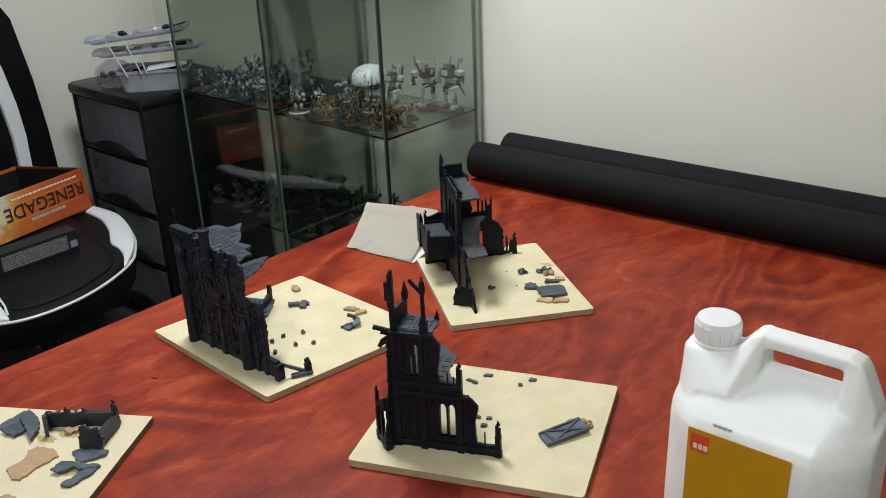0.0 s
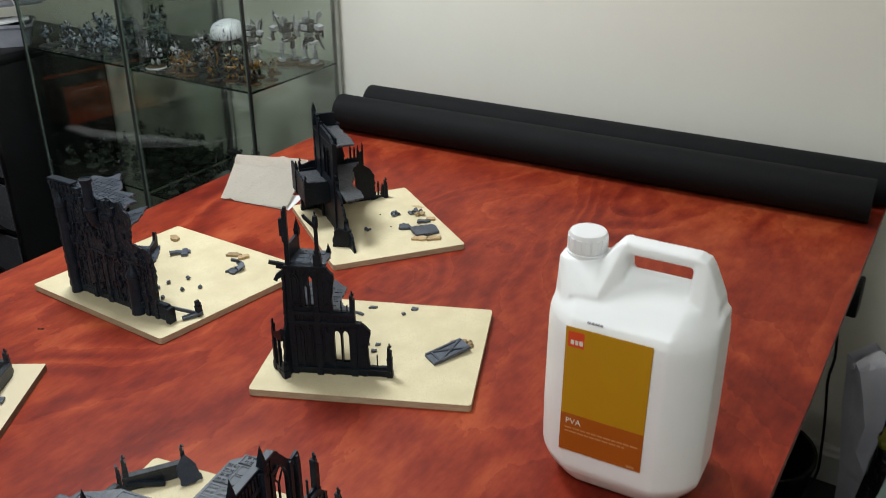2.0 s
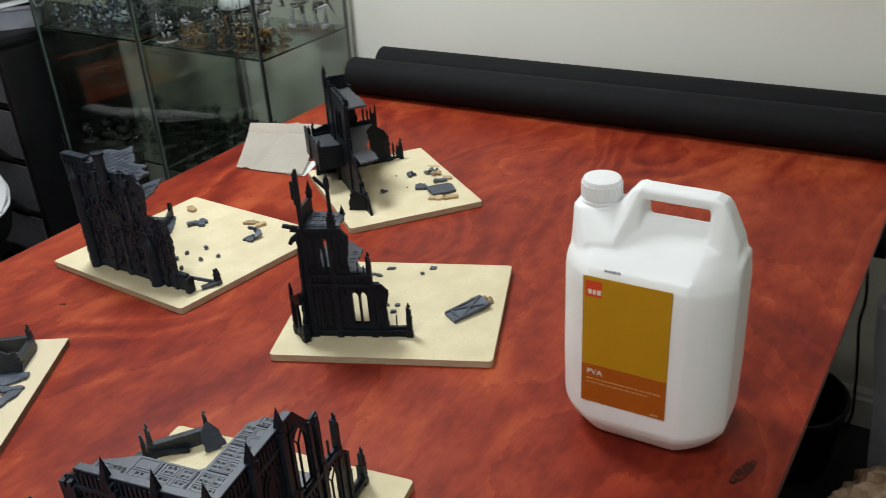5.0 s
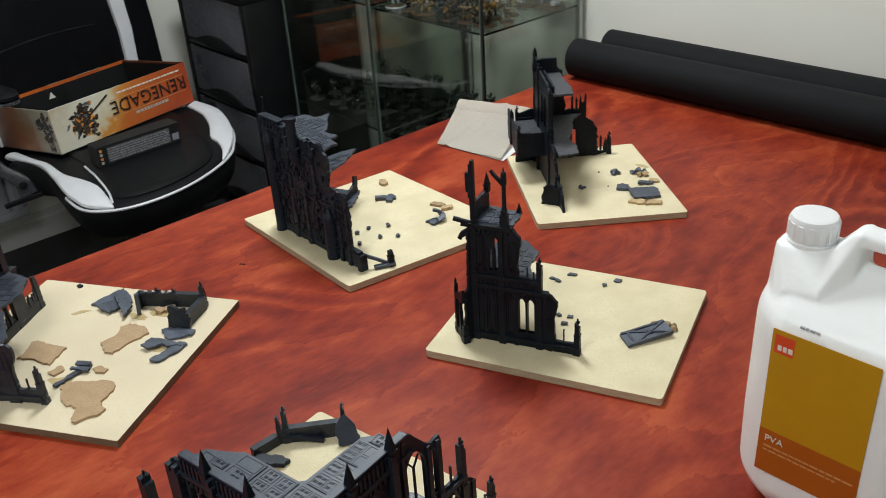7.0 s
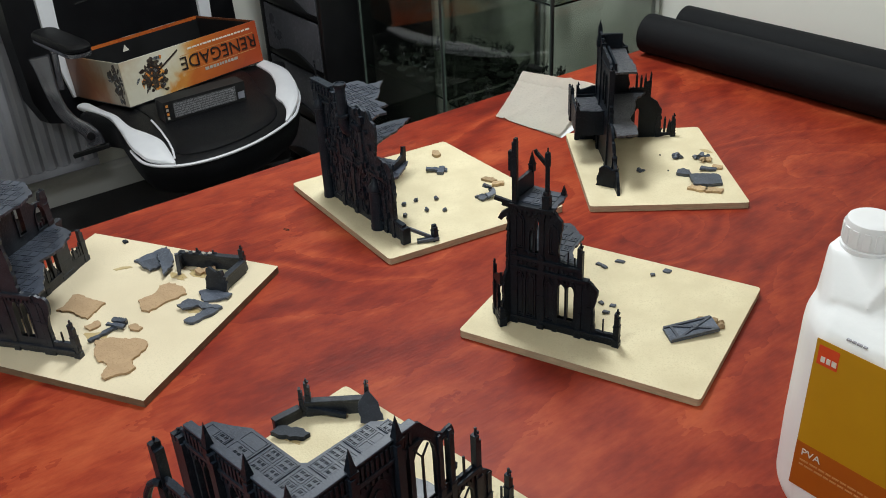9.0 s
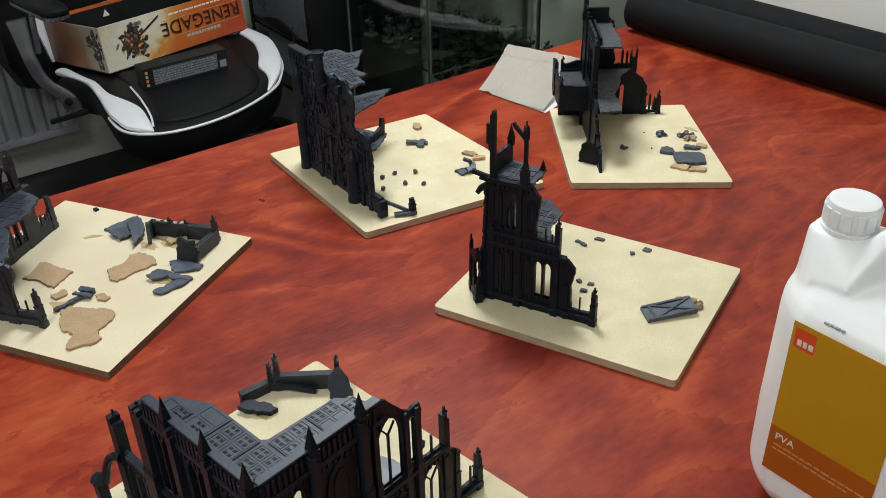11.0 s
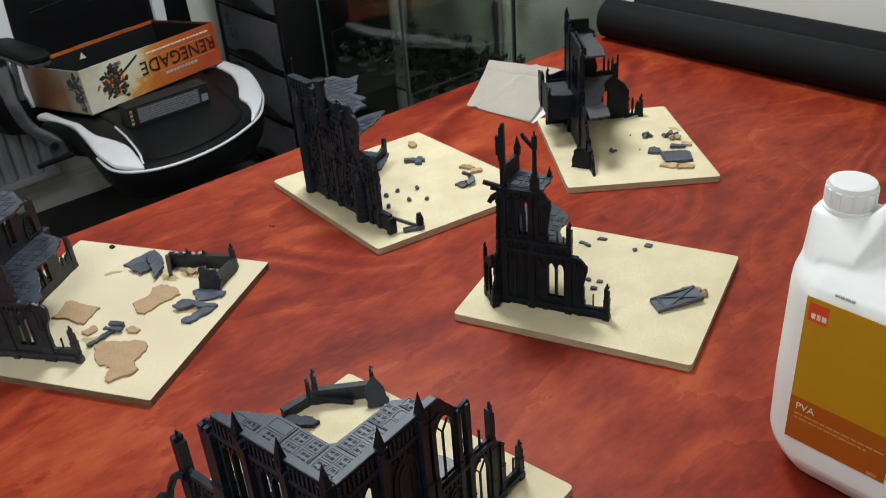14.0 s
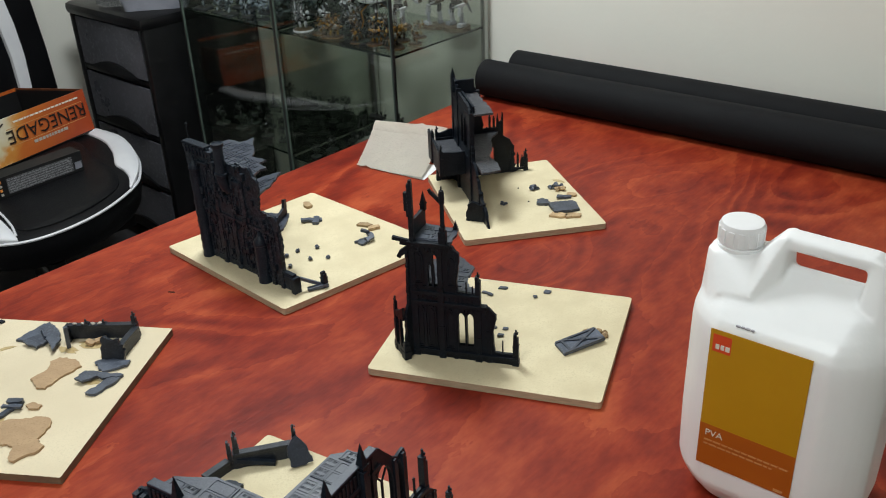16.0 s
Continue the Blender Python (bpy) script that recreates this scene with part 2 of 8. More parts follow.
SMOKE = mk("smoked_drawer_plastic", (0.125, 0.125, 0.145), (0.06, 0.062, 0.074), 6, 0.3, 0.0002, 90, fine=(0.15, 0.15, 0.17))
CLEAR = glass_mat("clear_tub_plastic", (0.78, 0.79, 0.82), 0.9)
FROST = mk("frosted_tub_plastic", (0.46, 0.47, 0.54), (0.36, 0.37, 0.43), 25, 0.3, 0.0003, 120)
FROST.node_tree.nodes["Principled BSDF"].inputs["Alpha"].default_value = 0.55
JUNK = mk("tub_clutter", (0.30, 0.25, 0.20), (0.10, 0.09, 0.09), 40, 0.6, 0.0005, 200, island=True)
BOXORANGE = mk("orange_box_print", (0.60, 0.135, 0.02), (0.42, 0.06, 0.012), 11, 0.4, 0.00005, 300, fine=(0.68, 0.24, 0.05))
BOXRUST = mk("rust_box_print", (0.20, 0.055, 0.02), (0.09, 0.03, 0.018), 18, 0.4, 0.00005, 300, fine=(0.30, 0.11, 0.03))
BOXFLAME = mk("amber_box_print", (0.74, 0.30, 0.05), (0.62, 0.15, 0.02), 14, 0.4, 0.00005, 300, fine=(0.80, 0.48, 0.16))
BOXART = mk("pale_box_print", (0.66, 0.62, 0.54), (0.10, 0.085, 0.075), 24, 0.4, 0.00005, 70, fine=(0.30, 0.24, 0.17), detail=6.0)
BOXDARK = mk("dark_box_print", (0.05, 0.038, 0.035), (0.02, 0.018, 0.02), 40, 0.4, 0.0001, 300, fine=(0.20, 0.13, 0.05))
BOXBLACK = mk("black_box_card", (0.010, 0.010, 0.011), (0.007, 0.007, 0.007), 14, 0.5, 0.0001, 300)
LETTER = mk("black_letter_print", (0.035, 0.022, 0.016), (0.02, 0.012, 0.01), 40, 0.5)
GREYPRINT = mk("speckled_small_print", (0.10, 0.10, 0.105), (0.05, 0.05, 0.052), 160, 0.5, 0.0001, 300, fine=(0.30, 0.30, 0.31))
DIMPRINT = mk("dim_grey_print", (0.27, 0.27, 0.28), (0.18, 0.18, 0.19), 90, 0.5)
CARDGREY = mk("grey_card_core", (0.45, 0.42, 0.36), (0.38, 0.35, 0.3), 40, 0.9)
RADIATOR = mk("grey_radiator_enamel", (0.33, 0.33, 0.36), (0.29, 0.29, 0.31), 8, 0.35, 0.0001, 120)
BAG_W = mk("white_bag_paper", (0.82, 0.81, 0.87), (0.70, 0.69, 0.76), 9, 0.55, 0.003, 30)
BAG_BROWN = mk("brown_crinkled_film", (0.78, 0.53, 0.35), (0.30, 0.17, 0.095), 16, 0.22, 0.006, 40, fine=(0.88, 0.70, 0.52))
BAG_MINT = mk("pale_green_bag", (0.55, 0.68, 0.62), (0.46, 0.57, 0.52), 12, 0.4, 0.003, 25)
BAG_LIME = mk("yellow_green_foil", (0.20, 0.19, 0.03), (0.10, 0.10, 0.02), 30, 0.25, 0.002, 60)
BAG_OLIVE = mk("olive_pack_film", (0.15, 0.13, 0.045), (0.08, 0.075, 0.03), 14, 0.35, 0.003, 40, fine=(0.28, 0.20, 0.08))
BAG_BLACK = mk("black_bin_film", (0.008, 0.008, 0.008), (0.005, 0.005, 0.005), 14, 0.18, 0.008, 28)
MINI_WHITE = mini_mat("painted_white_and_black", [(0.66, 0.67, 0.70), (0.55, 0.57, 0.61), (0.05, 0.05, 0.055), (0.68, 0.69, 0.72), (0.60, 0.61, 0.64), (0.30, 0.32, 0.36), (0.64, 0.65, 0.68), (0.06, 0.055, 0.05), (0.62, 0.63, 0.66), (0.10, 0.07, 0.04)])
MINI_GOLD = mini_mat("painted_gold_and_black", [(0.45, 0.235, 0.04), (0.05, 0.04, 0.03), (0.36, 0.17, 0.025), (0.14, 0.075, 0.025), (0.50, 0.33, 0.11), (0.03, 0.03, 0.03), (0.30, 0.29, 0.29), (0.08, 0.05, 0.035)], 0.35, 0.3)
DOME = mk("white_shell_paint", (0.72, 0.73, 0.76), (0.60, 0.61, 0.65), 70, 0.4, 0.0002, 200, fine=(0.05, 0.05, 0.06), stretch=(1, 1, 0.25), detail=3.0)
MINI_BLUE = mini_mat("painted_pale_blue", [(0.42, 0.50, 0.57), (0.30, 0.37, 0.43), (0.05, 0.06, 0.07), (0.50, 0.58, 0.64), (0.16, 0.19, 0.22), (0.36, 0.43, 0.5)])
MINI_GREY = mini_mat("painted_grey_and_blue", [(0.16, 0.20, 0.24), (0.38, 0.43, 0.50), (0.03, 0.035, 0.04), (0.10, 0.13, 0.16), (0.55, 0.60, 0.66), (0.05, 0.05, 0.05)])
MINI_DARK = mini_mat("painted_dark_green", [(0.02, 0.03, 0.022), (0.035, 0.05, 0.035), (0.012, 0.014, 0.012), (0.05, 0.055, 0.045), (0.02, 0.02, 0.02), (0.03, 0.04, 0.03)])


# ---- building helpers ----
ORG = {}
V = Vector


def thing(name, origin, label, category, group=""):
    """An Empty at the base of a thing, to which its parts are tied."""
    ob = new(name)
    ob.empty_display_size = 0.02
    ob.location = origin
    ORG[ob] = V(origin)
    return tagged(ob, label, category, group)


def mesh_of(name, bm, material, org, smooth):
    bmesh.ops.recalc_face_normals(bm, faces=bm.faces[:])
    bmesh.ops.translate(bm, verts=bm.verts[:], vec=-V(org))
    for f in bm.faces:
        f.smooth = smooth
    me = bpy.data.meshes.new(name)
    bm.to_mesh(me)
    bm.free()
    for m in (material if isinstance(material, (list, tuple)) else [material]):
        me.materials.append(m)
    if smooth:
        me.set_sharp_from_angle(angle=radians(38))
    return me


def part(name, bm, material, parent, label="", smooth=False):
    """One mesh, given in world places, tied to a thing or to a part of it."""
    org = ORG[parent]
    ob = new(name, mesh_of(name, bm, material, org, smooth))
    ob.parent = parent
    ORG[ob] = org
    return tagged(ob, label)


def solo(name, bm, material, origin, label, category, group="", kind="", smooth=False):
    """A thing that is one mesh."""
    ob = new(name, mesh_of(name, bm, material, origin, smooth))
    ob.location = origin
    ORG[ob] = V(origin)
    return tagged(ob, label, category, group, kind)


def quad_box(bm, m, x0, x1, y0, y1, z0, z1, bevel=0.0):
    """A box between two corners in the frame m, with broken edges."""
    tmp = bmesh.new()
    bmesh.ops.create_cube(tmp, size=1)
    for v in tmp.verts:
        v.co = V((x0 + (v.co.x + 0.5) * (x1 - x0), y0 + (v.co.y + 0.5) * (y1 - y0), z0 + (v.co.z + 0.5) * (z1 - z0)))
    if bevel:
        bmesh.ops.bevel(tmp, geom=tmp.edges[:] , offset=bevel, segments=2, profile=0.5, affect="EDGES")
    join(bm, tmp, m)


def join(bm, tmp, m):
    """Adds the mesh tmp, moved by m, to bm."""
    table = {}
    for v in tmp.verts:
        table[v] = bm.verts.new(m @ v.co)
    for f in tmp.faces:
        try:
            g = bm.faces.new([table[v] for v in f.verts])
            g.material_index = f.material_index
        except ValueError:
            pass
    tmp.free()


def lathe(bm, m, profile, seg=16, squash=1.0):
    """A turned body: rows of radius and height."""
    rings = []
    for r, z in profile:
        rings.append([bm.verts.new(m @ V((r * math.cos(2 * math.pi * k / seg), squash * r * math.sin(2 * math.pi * k / seg), z))) for k in range(seg)])
    for a, b in zip(rings, rings[1:]):
        for k in range(seg):
            bm.faces.new((a[k], a[(k + 1) % seg], b[(k + 1) % seg], b[k]))
    bm.faces.new(rings[0][::-1])
    bm.faces.new(rings[-1])


def tube(bm, pts, r, seg=8, r2=None):
    """A round bar through the points."""
    pts = [V(p) for p in pts]
    rings = []
    for i, p in enumerate(pts):
        d = (pts[min(i + 1, len(pts) - 1)] - pts[max(i - 1, 0)]).normalized()
        a = d.orthogonal().normalized() if i == 0 else (ref - d * ref.dot(d)).normalized()
        ref = a
        b = d.cross(a)
        rad = r if r2 is None else r + (r2 - r) * i / (len(pts) - 1)
        rings.append([bm.verts.new(p + rad * (a * math.cos(2 * math.pi * k / seg) + b * math.sin(2 * math.pi * k / seg))) for k in range(seg)])
    for a, b in zip(rings, rings[1:]):
        for k in range(seg):
            bm.faces.new((a[k], a[(k + 1) % seg], b[(k + 1) % seg], b[k]))
    bm.faces.new(rings[0][::-1])
    bm.faces.new(rings[-1])


def prism(bm, m, outline, holes=(), d0=0.0, d1=0.004):
    """A flat body in the frame m: outline and holes in x and z, from depth d0 to d1 along y."""
    loops = [list(outline)] + [list(h) for h in holes]
    flat = [p for lp in loops for p in lp]
    tris = geometry.tessellate_polygon([[V((p[0], p[1], 0)) for p in lp] for lp in loops])
    a = [bm.verts.new(m @ V((p[0], d0, p[1]))) for p in flat]
    b = [bm.verts.new(m @ V((p[0], d1, p[1]))) for p in flat]
    for t in tris:
        try:
            bm.faces.new([a[k] for k in t])
            bm.faces.new([b[k] for k in reversed(t)])
        except ValueError:
            pass
    at = 0
    for lp in loops:
        k = len(lp)
        for i in range(k):
            p, q = at + i, at + (i + 1) % k
            try:
                bm.faces.new((a[p], a[q], b[q], b[p]))
            except ValueError:
                pass
        at += k


def wall_frame(p0, p1, z):
    """x along the line from p0 to p1, y to its left, z up."""
    u = (V((*p1, 0)) - V((*p0, 0))).normalized()
    nrm = V((-u.y, u.x, 0))
    return Matrix(((u.x, nrm.x, 0, p0[0]), (u.y, nrm.y, 0, p0[1]), (0, 0, 1, z), (0, 0, 0, 1)))


def slab(bm, outline, z0, z1, m=Matrix.Identity(4)):
    """A level plate with the given outline in x and y."""
    prism(bm, m @ Matrix(((1, 0, 0, 0), (0, 0, 1, 0), (0, 1, 0, 0), (0, 0, 0, 1))), outline, (), z0, z1)


def rough_line(rng, pts, step=0.004, amp=0.0016):
    """The outline with its long sides broken into small uneven teeth."""
    out = []
    for (ax, ay), (bx, by) in zip(pts, pts[1:] + pts[:1]):
        out.append((ax, ay))
        k = int(math.hypot(bx - ax, by - ay) / step)
        for i in range(1, k):
            f = i / k
            out.append((ax + (bx - ax) * f + rng.uniform(-amp, amp), ay + (by - ay) * f + rng.uniform(-amp, amp)))
    return out


def lancet(s0, s1, z0, z1):
    """A pointed window opening."""
    w, mid = s1 - s0, (s0 + s1) / 2
    sp = z1 - 1.0 * w
    arc = [(1, 0), (0.985, 0.25), (0.93, 0.5), (0.82, 0.74), (0.66, 0.92), (0.5, 1.02)]
    right = [(s0 + w * a, sp + w * b) for a, b in arc]
    left = [(s0 + w * (1 - a), sp + w * b) for a, b in reversed(arc[:-1])]
    return [(s0, z0), (s1, z0)] + right + left


def lump(bm, centre, size, seed, rough=0.3, sub=1):
    """A small broken stone."""
    rng = random.Random(seed)
    tmp = bmesh.new()
    bmesh.ops.create_icosphere(tmp, subdivisions=sub, radius=1)
    turn = Euler((rng.uniform(-0.3, 0.3), rng.uniform(-0.3, 0.3), rng.uniform(0, 6.3))).to_matrix().to_4x4()
    for v in tmp.verts:
        k = 1 + rng.uniform(-rough, rough)
        v.co = V((v.co.x * size[0] * k, v.co.y * size[1] * k, v.co.z * size[2] * k))
    low = min((turn @ v.co).z for v in tmp.verts)
    join(bm, tmp, Matrix.Translation((centre[0], centre[1], centre[2] - low * 0.8)) @ turn)


def beam(bm, a, b, w=0.004, h=0.004):
    """A squared bar between two places."""
    a, b = V(a), V(b)
    d = b - a
    q = d.to_track_quat("X", "Z").to_matrix().to_4x4()
    quad_box(bm, Matrix.Translation(a) @ q, 0, d.length, -w / 2, w / 2, -h / 2, h / 2, min(w, h) * 0.12)


# ---- the room ----
TOP = 0.7483          # table top
BT = TOP + 0.0104     # top of the boards
XL, XR, YB, YF, CEIL = -2.36, 2.1, 1.24, -2.1, 2.4


def plain_box(name, x0, x1, y0, y1, z0, z1, material, label, category, bevel=0.0):
    bm = bmesh.new()
    quad_box(bm, Matrix.Identity(4), x0, x1, y0, y1, z0, z1, bevel)
    return solo(name, bm, material, ((x0 + x1) / 2, (y0 + y1) / 2, z0), label, category, kind="structure")


plain_box("floor", XL - 0.1, XR + 0.1, YF - 0.1, YB + 0.1, -0.1, 0.0, CARPET, "dark grey carpet floor under the table", "floor")
plain_box("ceiling", XL - 0.1, XR + 0.1, YF - 0.1, YB + 0.1, CEIL, CEIL + 0.1, PAINT_CEIL, "plain white painted ceiling", "ceiling")
plain_box("wall_north", XL - 0.1, XR + 0.1, YB, YB + 0.1, 0, CEIL, PAINT, "cream painted wall with fine woodchip texture", "wall")
plain_box("wall_west", XL - 0.1, XL, YF, YB, 0, CEIL, PAINT, "cream painted wall behind the chair and radiator", "wall")
plain_box("wall_east", XR, XR + 0.1, YF, YB, 0, CEIL, PAINT, "plain cream painted wall", "wall")
plain_box("wall_south", XL - 0.1, XR + 0.1, YF - 0.1, YF, 0, CEIL, PAINT, "plain cream painted wall", "wall")


def skirting(name, p0, p1):
    """A moulded skirting board along the line from p0 to p1, standing to its left."""
    bm = bmesh.new()
    m = wall_frame(p0, p1, 0)
    length = math.hypot(p1[0] - p0[0], p1[1] - p0[1])
    prof = [(0, 0), (0.018, 0), (0.018, 0.075), (0.013, 0.082), (0.012, 0.092), (0.006, 0.1), (0, 0.1)]
    a = [bm.verts.new(m @ V((0, d, z))) for d, z in prof]
    b = [bm.verts.new(m @ V((length, d, z))) for d, z in prof]
    k = len(prof)
    for i in range(k):
        bm.faces.new((a[i], a[(i + 1) % k], b[(i + 1) % k], b[i]))
    bm.faces.new(a)
    bm.faces.new(b[::-1])
    solo(name, bm, SKIRT, (*p0, 0), "white gloss painted skirting board along the wall", "skirting board", kind="structure")


skirting("baseboard_north", (XR, YB), (XL + 0.02, YB))
skirting("baseboard_west", (XL, YB - 0.02), (XL, YF))


# ---- table ----
def build_table():
    t = thing("table", (0.02, 0.2, 0), "large gaming table with a red-stained plywood top", "table")
    bm = bmesh.new()
    ol = [(-0.622, -1.0), (0.668, -1.0), (0.657, 0.4), (0.640, 1.2), (-0.612, 1.2), (-0.622, 0.2)]
    slab(bm, ol, TOP - 0.018, TOP)
    bmesh.ops.bevel(bm, geom=[e for e in bm.edges if e.is_manifold and e.calc_face_angle(0) > 0.5], offset=0.0015, segments=2, affect="EDGES")
    bm.faces.ensure_lookup_table()
    bm.normal_update()
    for f in bm.faces:
        f.material_index = 0 if abs(f.normal.z) > 0.5 else 1
    part("tabletop", bm, [WOOD, WOOD_EDGE], t)
    for x in (-0.5, 0.40):
        for y in (-0.92, 0.75):
            bm = bmesh.new()
            quad_box(bm, Matrix.Identity(4), x - 0.03, x + 0.03, y - 0.03, y + 0.03, 0, TOP - 0.018, 0.003)
            part("leg", bm, WOOD_EDGE, t)
    for x in (-0.5, 0.40):
        bm = bmesh.new()
        quad_box(bm, Matrix.Identity(4), x - 0.012, x + 0.012, -0.89, 0.72, TOP - 0.1, TOP - 0.018, 0.002)
        part("apron", bm, WOOD_EDGE, t)
    # knots and dents in the top
    for cx, cy, a, w, h in ((-0.402, -0.034, 0.4, 0.006, 0.0028), (0.619, 0.088, 1.30, 0.026, 0.007)):
        bm = bmesh.new()
        ring = [(w * math.cos(k * math.pi / 10), h * math.sin(k * math.pi / 10)) for k in range(20)]
        slab(bm, rough_line(random.Random(3), ring, 0.01, 0.0008), 0, 0.0003, pose(cx, cy, TOP + 0.0001, 0, 0, math.degrees(a)))
        part("knot", bm, KNOT, t, "dark brown knot in the wood")
    return t


KNOT = mk("dark_knot", (0.11, 0.020, 0.010), (0.022, 0.008, 0.005), 70, 0.55, 0.0003, 200, fine=(0.19, 0.03, 0.012), spec=0.12)
build_table()


# ---- boards ----
def build_board(corners, face, edge, label, rnd=0.006):
    cx, cy = sum(c[0] for c in corners) / 4, sum(c[1] for c in corners) / 4
    bm = bmesh.new()
    out = []
    for i in range(4):
        p, q, r = V(corners[i - 1]), V(corners[i]), V(corners[(i + 1) % 4])
        a, b = (p - q).normalized() * rnd, (r - q).normalized() * rnd
        for f in (0.0, 0.33, 0.67, 1.0):
            w = q + a * (1 - f) ** 2 + b * f ** 2
            out.append((w.x, w.y))
    slab(bm, out, TOP + 0.0002, BT)
    bmesh.ops.bevel(bm, geom=[e for e in bm.edges if abs(e.verts[0].co.z - BT) < 1e-5 and abs(e.verts[1].co.z - BT) < 1e-5 and e.is_manifold and e.calc_face_angle(0) > 0.5], offset=0.0018, segments=3, affect="EDGES")
    bm.normal_update()
    for f in bm.faces:
        f.material_index = 0 if f.normal.z > 0.4 or f.normal.z < -0.9 else 1
    return solo("base_board", bm, [face, edge], (cx, cy, TOP), label, "board", "terrain base boards")


BOARD_A = [(-0.296, -0.102), (-0.129, -0.365), (-0.405, -0.543), (-0.573, -0.277)]
BOARD_B = [(-0.521, 0.042), (-0.207, 0.0315), (-0.163, 0.330), (-0.489, 0.336)]
BOARD_C = [(-0.005, 0.003), (0.276, 0.130), (0.1765, 0.369), (-0.107, 0.247)]
BOARD_D = [(-0.135, 0.359), (0.017, 0.553), (-0.228, 0.721), (-0.367, 0.523)]
BOARD_E = [(-0.002, -0.166), (0.055, -0.462), (0.367, -0.402), (0.310, -0.108)]
build_board(BOARD_A, MDF_PINK, MDF_EDGE_DARK, "raw MDF base board with brown cut edges and glue stains", 0.0015)
build_board(BOARD_B, MDF, MDF_EDGE, "cream MDF base board with sanded edges on the red table")
build_board(BOARD_C, MDF, MDF_EDGE, "cream MDF base board carrying a stepped gothic ruin")
build_board(BOARD_D, MDF, MDF_EDGE, "cream MDF base board close to the paper towel")
build_board(BOARD_E, MDF, MDF_EDGE, "cream MDF base board under the L-shaped ruin")


# ---- rolled mats ----
def build_roll(p0, p1, r, turns, label):
    """A mat rolled up: a spiral sheet with its open ends showing."""
    u = (V(p1) - V(p0)).normalized()
    length = (V(p1) - V(p0)).length
    side, up = V((-u.y, u.x, 0)), V((0, 0, 1))
    bm = bmesh.new()
    th = 0.006
    n = int(turns * 36)
    rows = []
    for i in range(n + 1):
        a = -0.9 + i / 36 * 2 * math.pi
        rad = r - th * (1.02 * (n - i) / 36)
        d = math.cos(a) * side + math.sin(a) * up
        rows.append([bm.verts.new(V(p0) + u * s + d * k) for s, k in ((0, rad), (length, rad), (length, rad - th), (0, rad - th))])
    for a, b in zip(rows, rows[1:]):
        for k in range(4):
            bm.faces.new((a[k], a[(k + 1) % 4], b[(k + 1) % 4], b[k]))
    bm.faces.new(rows[0])
    bm.faces.new(rows[-1][::-1])
    return solo("rolled_mat", bm, FOAM, (p0[0], p0[1], TOP), label, "gaming mat", "rolled gaming mats", smooth=True)


build_roll((-0.594, 0.9840, TOP + 0.0455), (0.622, 1.062, TOP + 0.0455), 0.0455, 5, "black foam gaming mat rolled up on the table edge")
build_roll((-0.578, 1.0865, TOP + 0.0455), (0.645, 1.166, TOP + 0.0455), 0.0455, 5, "black foam gaming mat rolled up against the wall")


# ---- paper towel ----
def build_paper(name, corners, material, label, z, lift, seed):
    bm = bmesh.new()
    nx, ny = 26, 22
    a, b, c, d = [V((*p, 0)) for p in corners]
    rng = random.Random(seed)
    grid = []
    for i in range(nx + 1):
        row = []
        for j in range(ny + 1):
            f, g = i / nx, j / ny
            p = (a * (1 - f) + b * f) * (1 - g) + (d * (1 - f) + c * f) * g
            wob = (noise.noise(V((p.x * 9 + seed, p.y * 9, 0.3))) * 0.006) * (seed < 5) + noise.noise(V((p.x * 28, p.y * 28, seed))) * 0.0015 * (seed < 5)
            h = z + lift(f, g) + max(wob + 0.003, 0)
            row.append(bm.verts.new((p.x + rng.uniform(-1, 1) * 0.0006, p.y + noise.noise(V((p.x * 30, seed, 0))) * 0.003, h)))
        grid.append(row)
    for i in range(nx):
        for j in range(ny):
            bm.faces.new((grid[i][j], grid[i + 1][j], grid[i + 1][j + 1], grid[i][j + 1]))
    low = min(v.co.z for v in bm.verts)
    for v in bm.verts:
        v.co.z -= low - z
    bmesh.ops.solidify(bm, geom=bm.faces[:], thickness=0.0006)
    return solo(name, bm, material, (corners[0][0], corners[0][1], z), label, "paper", smooth=True)


build_paper("paper_towel", [(-0.530, 0.491), (-0.375, 0.515), (-0.468, 0.700), (-0.611, 0.630)], PAPER, "unbleached brown paper towel lying folded on the table", TOP + 0.003,
            lambda f, g: (0.026 * min(g / 0.82, 1.0) ** 1.6 + 0.03 * max(0.0, g - 0.82)) * (1 - 0.2 * f) - 0.0045 * math.exp(-((g - 0.82) / 0.03) ** 2) + 0.003 * math.exp(-((f - 0.5 * g - 0.15) / 0.035) ** 2), 4.0)
bm = bmesh.new()
slab(bm, rough_line(random.Random(9), [(-0.500, 0.499), (-0.372, 0.518), (-0.393, 0.590), (-0.49, 0.56)], 0.03, 0.001), TOP + 0.0006, TOP + 0.0014)
solo("paper_sheet", bm, PAPER_W, (-0.45, 0.51, TOP), "white sheet of paper under the brown paper towel", "paper")


# ---- glue jug ----
JM = pose(0.4935, 0.1295, TOP, 0, 0, 3)


